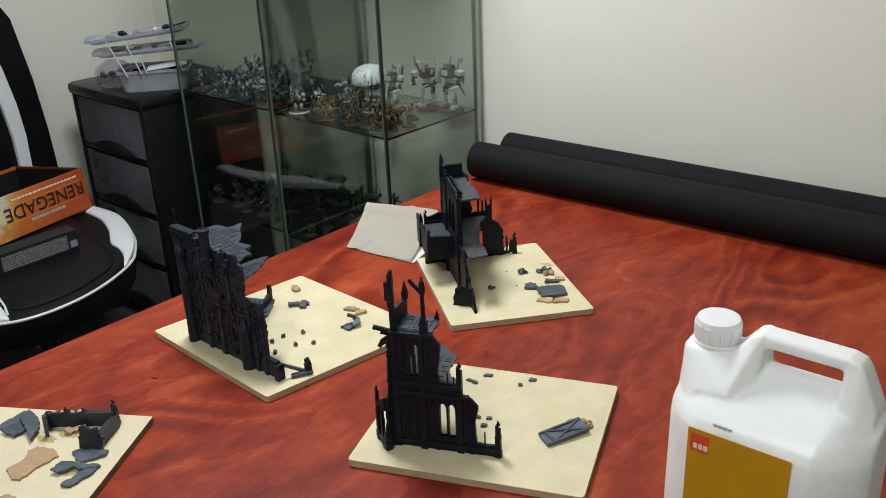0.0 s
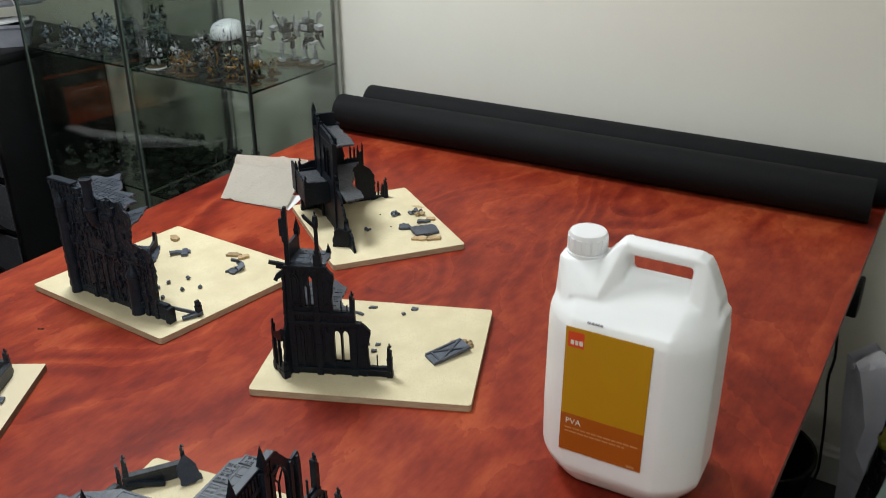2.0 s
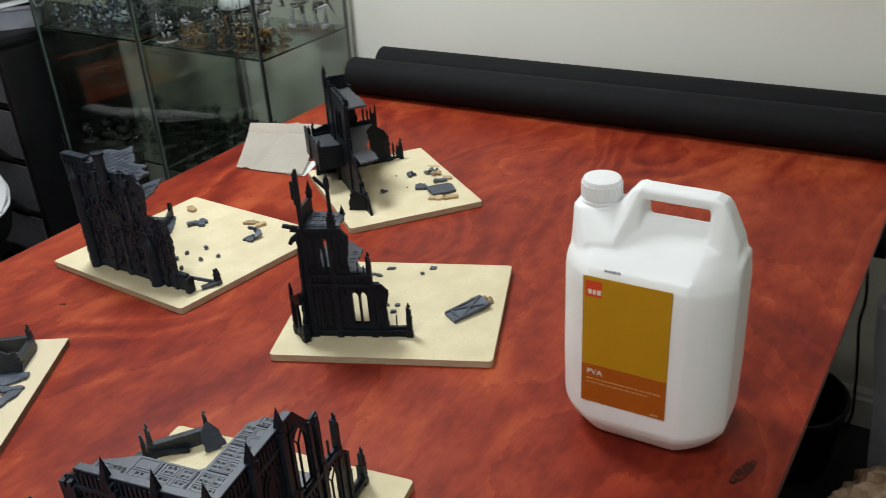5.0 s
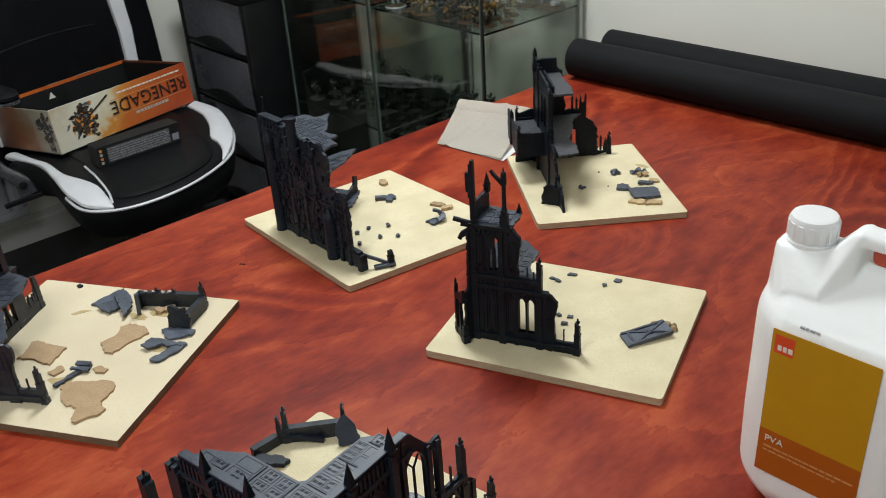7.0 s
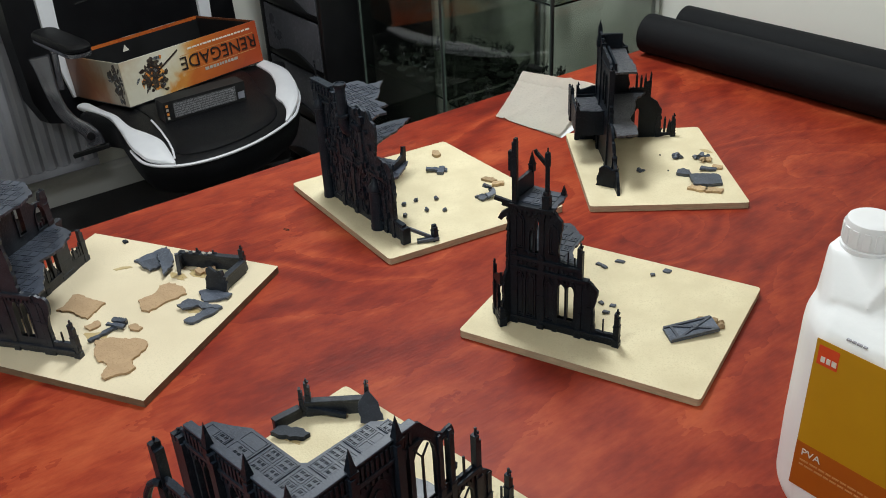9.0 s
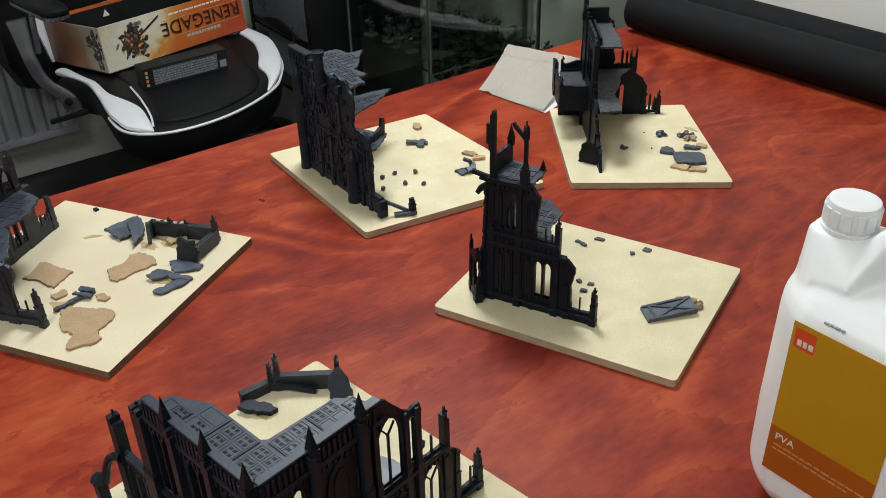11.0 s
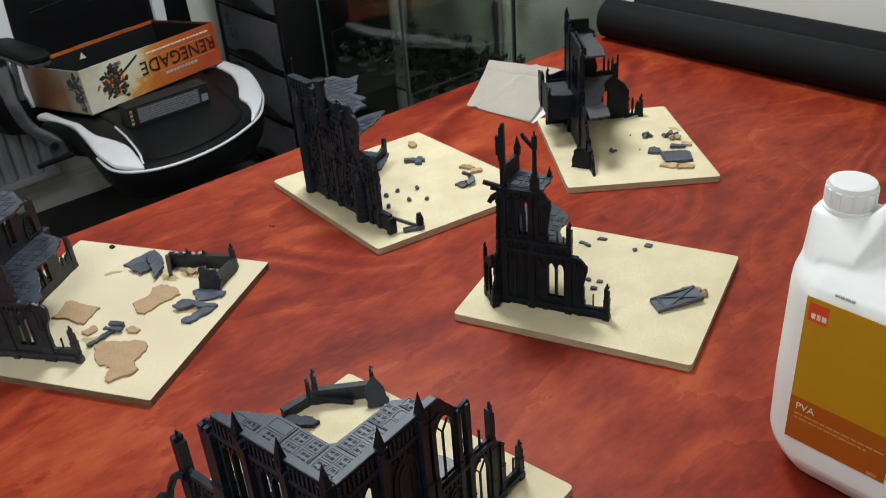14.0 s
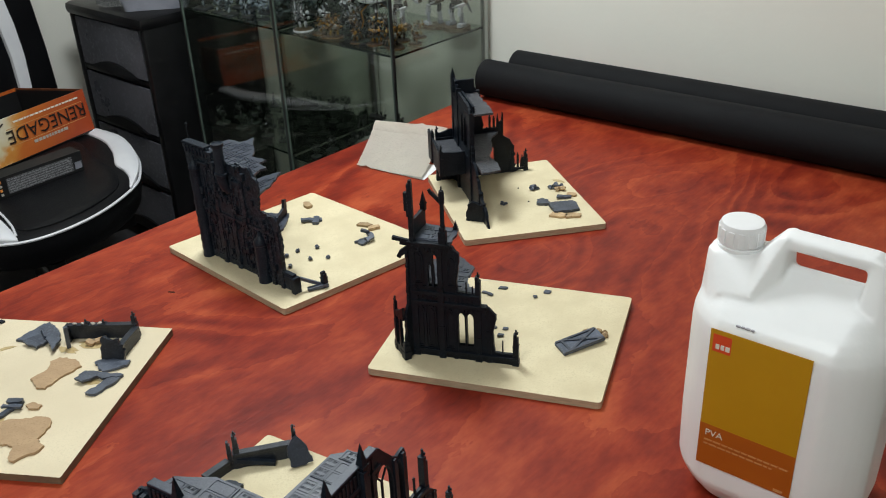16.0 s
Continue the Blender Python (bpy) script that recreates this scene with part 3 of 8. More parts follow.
def rounded_ring(a, b, r, seg=7, flat=0.0):
    """A rounded rectangle of half sizes a and b; flat turns its round corners towards plain chamfers."""
    r = min(r, a * 0.98, b * 0.98)
    out = []
    for cx, cy, t0 in ((a - r, b - r, 0), (-a + r, b - r, 90), (-a + r, -b + r, 180), (a - r, -b + r, 270)):
        for k in range(seg):
            t = radians(t0 + 90 * k / (seg - 1))
            t0r, f = radians(t0), k / (seg - 1)
            ex = (1 - f) * math.cos(t0r) + f * math.cos(t0r + math.pi / 2)
            ey = (1 - f) * math.sin(t0r) + f * math.sin(t0r + math.pi / 2)
            out.append((cx + r * (math.cos(t) * (1 - flat) + ex * flat), cy + r * (math.sin(t) * (1 - flat) + ey * flat)))
    return out


def loft(bm, m, rows):
    """A skin over rings of points at given heights."""
    rings = [[bm.verts.new(m @ V(p)) for p in row] for row in rows]
    k = len(rings[0])
    for a, b in zip(rings, rings[1:]):
        for i in range(k):
            bm.faces.new((a[i], a[(i + 1) % k], b[(i + 1) % k], b[i]))
    bm.faces.new(rings[0][::-1])
    bm.faces.new(rings[-1])


def build_jug():
    j = thing("glue_jug", (0.4935, 0.1295, TOP), "white plastic five litre glue jug with a mustard label", "jug")
    bm = bmesh.new()
    rows = []
    for z, a, b, r, ox in ((0.0005, 0.070, 0.044, 0.03, 0.0), (0.003, 0.076, 0.050, 0.034, 0.0), (0.012, 0.0840, 0.058, 0.038, 0.0), (0.028, 0.0935, 0.068, 0.042, -0.0005), (0.037, 0.0960, 0.0715, 0.043, -0.001),
                           (0.10, 0.0968, 0.0728, 0.043, -0.001), (0.210, 0.0962, 0.0722, 0.043, -0.001), (0.222, 0.0955, 0.0705, 0.042, -0.001), (0.231, 0.0935, 0.066, 0.040, -0.001),
                           (0.239, 0.0905, 0.058, 0.036, -0.001), (0.247, 0.087, 0.047, 0.03, -0.001), (0.254, 0.083, 0.038, 0.024, -0.001), (0.262, 0.076, 0.025, 0.018, -0.002), (0.268, 0.070, 0.014, 0.011, -0.002), (0.2725, 0.062, 0.006, 0.005, -0.002)):
        rows.append([(x + ox, y, z) for x, y in rounded_ring(a, b, r, 7, 0.55)])
    loft(bm, JM, rows)
    # one blown shell: the body, a planed neck, the handle's bar and its two legs, melted together
    neck = [(-0.0935, 0.016, 0.281), (-0.0845, 0.0235, 0.281), (-0.0480, 0.0225, 0.281), (-0.0460, 0.018, 0.2815), (-0.0945, 0.020, 0.234), (-0.0775, 0.046, 0.232),
            (-0.0665, 0.0475, 0.2485), (-0.0380, 0.0460, 0.2520), (-0.0350, 0.030, 0.2600), (-0.0760, 0.044, 0.205), (-0.0300, 0.040, 0.205), (-0.0300, 0.020, 0.25)]
    front_leg = [(-0.0270, 0.0125, 0.3060), (-0.0180, 0.0125, 0.3085), (-0.0170, 0.0125, 0.2930), (-0.0275, 0.0165, 0.2990), (-0.0470, 0.0215, 0.2805), (-0.0365, 0.0470, 0.2525),
                 (-0.0165, 0.0150, 0.2780), (-0.0180, 0.0240, 0.2640), (-0.0560, 0.040, 0.235), (-0.0200, 0.030, 0.235)]
    bar = [(-0.0220, 0.0095, 0.3085), (-0.0220, 0.0130, 0.3040), (-0.0220, 0.0130, 0.2960), (-0.0220, 0.0090, 0.2930), (0.0600, 0.0095, 0.3080), (0.0640, 0.0130, 0.3035), (0.0640, 0.0130, 0.2960), (0.0620, 0.0090, 0.2930)]
    back_leg = [(0.0560, 0.0100, 0.3080), (0.0680, 0.0120, 0.3040), (0.0730, 0.0125, 0.2975), (0.0620, 0.0125, 0.2945), (0.0655, 0.0130, 0.2780), (0.0540, 0.0190, 0.2580), (0.0880, 0.0150, 0.2620), (0.0890, 0.0210, 0.2480),
                (0.0560, 0.0330, 0.2400), (0.0760, 0.0380, 0.2300), (0.0600, 0.0420, 0.2150)]
    ridge = [(sx * x, y, z) for sx in (-1, 1) for x, y, z in ((0.0955, 0.014, 0.2470), (0.0940, 0.022, 0.2370), (0.0770, 0.045, 0.2310), (0.0760, 0.046, 0.2050), (0.0940, 0.022, 0.2050), (0.0680, 0.004, 0.2710))]
    for corners in (ridge, neck, front_leg, bar, back_leg):
        tmp = bmesh.new()
        for x, y, z in corners:
            tmp.verts.new((x, y, z))
            tmp.verts.new((x, -y, z))
        bmesh.ops.convex_hull(tmp, input=tmp.verts)
        bmesh.ops.delete(tmp, geom=[v for v in tmp.verts if not v.link_faces], context="VERTS")
        join(bm, tmp, JM)
    me = bpy.data.meshes.new("shell")
    bm.to_mesh(me)
    bm.free()
    tmp_ob = bpy.data.objects.new("shell", me)
    scene.collection.objects.link(tmp_ob)
    re = tmp_ob.modifiers.new("melt", "REMESH")
    re.mode, re.voxel_size = "VOXEL", 0.0022
    sm = tmp_ob.modifiers.new("soft", "SMOOTH")
    sm.factor, sm.iterations = 0.5, 9
    shell = bpy.data.meshes.new_from_object(tmp_ob.evaluated_get(bpy.context.evaluated_depsgraph_get()))
    bpy.data.objects.remove(tmp_ob)
    inv = JM.inverted()

    def piece(keep):
        out = bmesh.new()
        out.from_mesh(shell)
        bmesh.ops.delete(out, geom=[f for f in out.faces if not keep(inv @ f.calc_center_median())], context="FACES")
        return out

    def in_handle(c):
        return c.z > 0.285 and c.x > -0.040

    body = part("body", piece(lambda c: not in_handle(c)), HDPE, j, smooth=True)
    part("handle", piece(in_handle), HDPE, body, smooth=True)
    bm = bmesh.new()
    m = JM @ Matrix.Translation((-0.0672, 0, 0.2780))
    lathe(bm, m, [(0.0222, 0), (0.0227, 0.003), (0.0227, 0.006), (0.0208, 0.0066), (0.0217, 0.008), (0.0217, 0.0255), (0.0203, 0.0290), (0.017, 0.0298), (0.013, 0.0294), (0.001, 0.0294)], 40)
    cap = part("cap", bm, CAPM, j, "white ribbed screw cap", smooth=True)
    for k in range(14):
        bm = bmesh.new()
        a = 2 * math.pi * (k + 0.3) / 14
        quad_box(bm, m @ pose(0.0217 * math.cos(a), 0.0217 * math.sin(a), 0, 0, 0, math.degrees(a)), -0.0006, 0.0009, -0.0030, 0.0030, 0.009, 0.0245, 0.0004)
        part("rib", bm, CAPM, cap)
    # the printed label
    fy = -0.0733

    def patch(name, s0, s1, z0, z1, lift, material, parent, label=""):
        bm = bmesh.new()
        quad_box(bm, JM, s0, s1, fy - lift, fy - lift + 0.0003, z0, z1)
        return part(name, bm, material, parent, label)

    lab = patch("label", -0.0590, 0.0380, 0.0620, 0.2255, 0.0005, MUSTARD, j, "mustard yellow paper label")
    patch("label_band", -0.0590, 0.0380, 0.0620, 0.1130, 0.0008, RUST, lab, "burnt orange band across the label's foot")
    patch("logo_square", -0.0560, -0.0375, 0.2010, 0.2205, 0.0008, REDSQ, lab, "small red-orange square")
    for k, (s, w) in enumerate(((-0.0527, 0.0038), (-0.0475, 0.0034), (-0.0428, 0.0042))):
        bm = bmesh.new()
        quad_box(bm, JM, s, s + w, fy - 0.0012, fy - 0.0008, 0.2045, 0.2100)
        part("logo_mark", bm, INK, lab, "white mark in the square")
    put_text("lettering", "PVA", 0.0105, JM @ pose(-0.0530, fy - 0.0012, 0.1000, 90, 0, 0), INK, lab)
    for k, (z, s1) in enumerate(((0.0930, 0.030), (0.0880, 0.018))):
        rng = random.Random(k)
        s = -0.053
        while s < s1:
            w = rng.uniform(0.003, 0.009)
            bm = bmesh.new()
            quad_box(bm, JM, s, s + w, fy - 0.0012, fy - 0.0008, z, z + 0.0018)
            part("small_print", bm, INK_TAN, lab)
            s += w + 0.0015
    patch("size_mark", 0.022, 0.031, 0.0640, 0.0670, 0.0012, INK_TAN, lab)
    s = -0.0375
    for w in (0.004, 0.003, 0.0045, 0.003):
        bm = bmesh.new()
        quad_box(bm, JM, s, s + w, fy + 0.0042, fy + 0.0062, 0.2318, 0.2334)
        part("batch_print", bm, INK_GREY, j)
        s += w + 0.001
    return j


def put_text(name, body, size, m, material, parent, label="", extrude=0.0002, squeeze=1.0):
    """Letters of the built-in font, turned into a mesh under their thing."""
    cu = bpy.data.curves.new(name, "FONT")
    cu.body, cu.size, cu.extrude, cu.resolution_u = body, size, extrude, 3
    tmp = bpy.data.objects.new(name, cu)
    scene.collection.objects.link(tmp)
    me = bpy.data.meshes.new_from_object(tmp.evaluated_get(bpy.context.evaluated_depsgraph_get()))
    bpy.data.objects.remove(tmp)
    me.transform(Matrix.Translation(-ORG[parent]) @ m @ Matrix.Diagonal((squeeze, 1, 1, 1)))
    me.materials.clear()
    me.materials.append(material)
    ob = new(name, me)
    ob.parent = parent
    ORG[ob] = ORG[parent]
    return tagged(ob, label)


build_jug()

# ---- glass cabinets ----
def build_mini(kind, x, y, z, h, seed, material, label, group):
    """A painted miniature on a round base, one plain mesh of moulded lumps."""
    rng = random.Random(seed)
    bm = bmesh.new()
    m = pose(x, y, z, 0, 0, rng.uniform(0, 360))
    br = h * rng.uniform(0.3, 0.4) * (0.62 if kind == "walker" else 1.0)
    lathe(bm, m, [(br, 0), (br * 0.95, h * 0.05), (br * 0.9, h * 0.055)], 14)

    def blob(px, py, pz, sx, sy, sz, tilt=0.0):
        tmp = bmesh.new()
        bmesh.ops.create_icosphere(tmp, subdivisions=1, radius=1)
        for v in tmp.verts:
            k = 0.84 * (1 + rng.uniform(-0.14, 0.14))
            v.co = V((v.co.x * sx * k, v.co.y * sy * k, v.co.z * sz * k))
        join(bm, tmp, m @ pose(px, py, pz, rng.uniform(-20, 20) + tilt, rng.uniform(-20, 20), rng.uniform(0, 180)))

    for q in range(5 if kind == "walker" else 7):   # blades, barrels and banners
        a, zz = rng.uniform(0, 6.283), rng.uniform(0.35, 0.9)
        blob(h * 0.22 * math.cos(a), h * 0.22 * math.sin(a), h * zz, h * 0.022, h * 0.03, h * rng.uniform(0.08, 0.2), rng.uniform(-50, 50))
    if kind == "walker":
        def plate(px, py, pz, sx, sy, sz, tx=0.0, ty=0.0):
            quad_box(bm, m @ pose(px * h, py * h, pz * h, tx, ty, rng.uniform(-15, 15)), -sx * h, sx * h, -sy * h, sy * h, -sz * h, sz * h, min(sx, sy, sz) * h * 0.35)

        for s in (-1, 1):
            plate(s * 0.12, -0.02, 0.09, 0.045, 0.075, 0.03)
            plate(s * 0.11, 0.0, 0.19, 0.026, 0.034, 0.085, 6)
            plate(s * 0.10, -0.01, 0.33, 0.030, 0.036, 0.075, -8)
            plate(s * 0.105, -0.045, 0.27, 0.034, 0.012, 0.040)
            plate(s * 0.23, 0.0, 0.66, 0.055, 0.065, 0.038, 0, s * 16)
            plate(s * 0.235, -0.02, 0.60, 0.040, 0.045, 0.022, 0, s * 10)
            plate(s * 0.24, -0.05, 0.50, 0.024, 0.030, 0.060, 20)
            plate(s * 0.25, -0.15, 0.44, 0.026, 0.085, 0.024, 4)
            plate(s * 0.25, -0.27, 0.44, 0.010, 0.070, 0.010, 4)
            plate(s * 0.10, 0.09, 0.78, 0.022, 0.026, 0.090, -8)
        plate(0, 0, 0.43, 0.085, 0.055, 0.035)
        plate(0, 0, 0.52, 0.060, 0.050, 0.050)
        plate(0, -0.01, 0.63, 0.120, 0.085, 0.070)
        plate(0, -0.10, 0.64, 0.060, 0.018, 0.045)
        plate(0, -0.06, 0.755, 0.042, 0.050, 0.038)
        plate(0, 0.09, 0.67, 0.085, 0.035, 0.065)
        plate(0.19, 0.06, 0.86, 0.020, 0.055, 0.020, -20)
    elif kind == "beast":
        blob(0, 0, h * 0.3, h * 0.42, h * 0.25, h * 0.22)
        blob(h * 0.3, 0, h * 0.6, h * 0.14, h * 0.14, h * 0.25)
        blob(h * 0.2, 0, h * 0.88, h * 0.22, h * 0.12, h * 0.1)
        for k in range(4):
            blob(-h * 0.3 + k * h * 0.2, h * 0.15 * (-1) ** k, h * 0.12, h * 0.07, h * 0.07, h * 0.14)
    else:
        for s in (-1, 1):
            blob(s * h * 0.1, 0, h * 0.2, h * 0.07, h * 0.08, h * 0.17)
            blob(s * h * 0.2, 0, h * 0.62, h * 0.1, h * 0.11, h * 0.1)
            blob(s * h * 0.22, -h * 0.1, h * 0.46, h * 0.05, h * 0.1, h * 0.09)
        blob(0, 0, h * 0.5, h * 0.15, h * 0.12, h * 0.18)
        blob(0, 0, h * 0.78, h * 0.07, h * 0.07, h * 0.09)
        blob(h * 0.12, -h * 0.2, h * 0.48, h * 0.035, h * 0.2, h * 0.04)
        blob(0, h * 0.13, h * 0.6, h * 0.13, h * 0.07, h * 0.13)
    return solo("miniature", bm, material, (x, y, z), label, "figurine", group, smooth=kind != "walker")


SHELVES = (0.115, 0.475, 0.838, 1.20)


def build_cabinet(x0, x1, y0, y1, label):
    c = thing("display_cabinet", ((x0 + x1) / 2, (y0 + y1) / 2, 0), label, "display cabinet", "glass display cabinets")
    idm = Matrix.Identity(4)
    bm = bmesh.new()
    quad_box(bm, idm, x0, x1, y0, y1, 0, 0.1, 0.003)
    part("plinth", bm, ALU, c, "grey metal plinth")
    bm = bmesh.new()
    quad_box(bm, idm, x0, x1, y0, y1, 1.6, 1.63, 0.003)
    part("top_panel", bm, ALU, c)
    for a, b, p, q in ((x0 + 0.006, x1 - 0.006, y0, y0 + 0.004), (x0 + 0.006, x1 - 0.006, y1 - 0.004, y1), (x0, x0 + 0.004, y0, y1), (x1 - 0.004, x1, y0, y1)):
        bm = bmesh.new()
        quad_box(bm, idm, a, b, p, q, 0.1, 1.6)
        g = part("glass_pane", bm, GLASS, c, "green-tinted clear glass")
        g.visible_shadow = False
    for z in SHELVES[1:]:
        bm = bmesh.new()
        quad_box(bm, idm, x0 + 0.008, x1 - 0.008, y0 + 0.012, y1 - 0.008, z - 0.005, z)
        g = part("glass_shelf", bm, SHELF_GLASS, c, "clear glass shelf with a dark green edge")
        g.visible_shadow = False
        for s0, s1 in (((x0 + 0.008, y0 + 0.0115), (x1 - 0.008, y0 + 0.0115)), ((x1 - 0.0075, y0 + 0.012), (x1 - 0.0075, y1 - 0.008))):
            bm = bmesh.new()
            quad_box(bm, wall_frame(s0, s1, z - 0.005), 0, math.dist(s0, s1), -0.0006, 0.0006, 0.0, 0.005)
            part("shelf_edge", bm, SHELF_EDGE, g)
    for x, y in ((x0, y0), (x1, y0), (x0, y1), (x1, y1)):
        sx, sy = (1 if x == x0 else -1), (1 if y == y0 else -1)
        bm = bmesh.new()
        if y == y0:
            quad_box(bm, idm, min(x, x + sx * 0.005), max(x, x + sx * 0.005), y - 0.001, y + 0.005, 0.1, 1.6)
            part("edge_seal", bm, GASKET, c, "black rubber edge seal")
            bm = bmesh.new()
            a = x + sx * 0.0055
            quad_box(bm, idm, min(a, a + sx * 0.0035), max(a, a + sx * 0.0035), y - 0.0006, y + 0.0046, 0.1, 1.6)
            part("glass_edge", bm, PANE_EDGE, c, "pale green polished glass edge")
        else:
            quad_box(bm, idm, min(x, x + sx * 0.014), max(x, x + sx * 0.014), y - 0.014, y + 0.001, 0.1, 1.6, 0.002)
            part("corner_post", bm, ALU, c)
    return c


PANE_EDGE = mk("pale_green_glass_edge", (0.11, 0.14, 0.12), (0.075, 0.10, 0.085), 30, 0.2)
SHELF_EDGE = mk("dark_green_glass_edge", (0.012, 0.022, 0.016), (0.008, 0.014, 0.01), 30, 0.2)
CAB_R = (-1.222, -0.777, 0.862, 1.222)
CAB_L = (-1.668, -1.232, 0.872, 1.232)
build_cabinet(*CAB_R[:2], *CAB_R[2:], "tall glass display cabinet holding white and gold miniatures")
build_cabinet(*CAB_L[:2], *CAB_L[2:], "tall glass display cabinet holding grey and dark miniatures")

rng = random.Random(11)
n = 0
for cab, z, plan in ((CAB_R, SHELVES[2], "mixed"), (CAB_L, SHELVES[2], "grey"), (CAB_R, SHELVES[1], "dark"), (CAB_L, SHELVES[1], "dark"), (CAB_L, SHELVES[0] - 0.015, "dark")):
    x0, x1, y0, y1 = cab
    rows = {"mixed": 22, "grey": 22, "dark": 30}[plan]
    for k in range(rows):
        col, lin = k % 6, k // 6
        x = x0 + 0.055 + col * (x1 - x0 - 0.1) / 5 + rng.uniform(-0.012, 0.012)
        y = y0 + 0.055 + lin * 0.068 + rng.uniform(-0.012, 0.012)
        n += 1
        if plan == "mixed":
            if lin >= 2 and col >= 2:
                continue
            white = col == 0 or (lin == 3 and col < 3)
            build_mini("figure", x, y, z, rng.uniform(0.060, 0.075) if white else rng.uniform(0.045, 0.062), n, MINI_WHITE if white else MINI_GOLD,
                       "small white painted war figure on a round base" if white else "small gold painted war figure on a round base", "miniatures in the cabinets")
        elif plan == "grey":
            build_mini("walker" if lin == 3 and col % 2 else "figure", x, y, z, rng.uniform(0.045, 0.075), n, MINI_GREY, "small grey and pale blue painted war figure", "miniatures in the cabinets")
        else:
            build_mini("beast" if k % 11 == 7 else "figure", x, y, z, rng.uniform(0.04, 0.075), n, MINI_DARK, "small dark green painted war figure on the shelf", "miniatures in the cabinets")
for k in range(16):
    n += 1
    build_mini("figure", rng.uniform(-1.08, -0.83), rng.uniform(0.90, 1.04), SHELVES[2], rng.uniform(0.05, 0.07), n, MINI_GOLD if k % 3 else MINI_DARK,
               "small gold painted war figure on a round base" if k % 3 else "small dark painted war figure among gold ones", "miniatures in the cabinets")
dome = thing("miniature", (-1.000, 1.03, SHELVES[2]), "large white domed war machine miniature with dark streaks and gold legs", "figurine", "miniatures in the cabinets")
bm = bmesh.new()
lathe(bm, pose(-1.000, 1.03, SHELVES[2] + 0.086, 8, 0, 0), [(0.040, -0.004), (0.047, 0.0), (0.0475, 0.006), (0.044, 0.020), (0.036, 0.031), (0.024, 0.037), (0.010, 0.040), (0.001, 0.0405)], 28)
part("shell", bm, DOME, dome, "white painted shell with dark streaks", smooth=True)
for k in range(6):
    a = k * math.pi / 3 + 0.3
    bm = bmesh.new()
    c, d = V((-1.000, 1.03, SHELVES[2])), V((math.cos(a), math.sin(a), 0))
    tube(bm, [c + d * 0.018 + V((0, 0, 0.075)), c + d * 0.046 + V((0, 0, 0.055)), c + d * 0.040 + V((0, 0, 0.03)), c + d * 0.052], 0.0055, 8, 0.003)
    part("leg", bm, MINI_GOLD, dome, smooth=True)
bm = bmesh.new()
lump(bm, V((-1.000, 1.03, SHELVES[2] + 0.074)), (0.040, 0.040, 0.020), 7, 0.15, 2)
part("hull", bm, MINI_DARK, dome, smooth=True)
for x, y, h, seed, what in ((-0.822, 1.15, 0.165, 902, "tall white walker miniature in the corner of the shelf"), (-0.885, 1.132, 0.155, 905, "tall white walker miniature beside another walker"), (-0.955, 1.07, 0.140, 906, "white and grey walker miniature with long guns")):
    build_mini("walker", x, y, SHELVES[2], h, seed, MINI_WHITE, what, "miniatures in the cabinets")
for x, y, h, seed, kind in ((-1.560, 1.06, 0.088, 911, "walker"), (-1.505, 1.04, 0.082, 912, "walker"), (-1.455, 1.08, 0.095, 913, "walker"), (-1.356, 1.10, 0.130, 914, "walker"), (-1.400, 1.03, 0.090, 915, "beast")):
    build_mini(kind, x, y, SHELVES[2], h, seed, MINI_BLUE if kind == "walker" and x < -1.45 else MINI_GREY, "large pale blue war machine miniature on the shelf" if x < -1.45 else "large grey war machine miniature on the shelf", "miniatures in the cabinets")
build_mini("beast", -1.03, 1.0, SHELVES[1], 0.14, 903, MINI_DARK, "large dark monster miniature with a curled head", "miniatures in the cabinets")


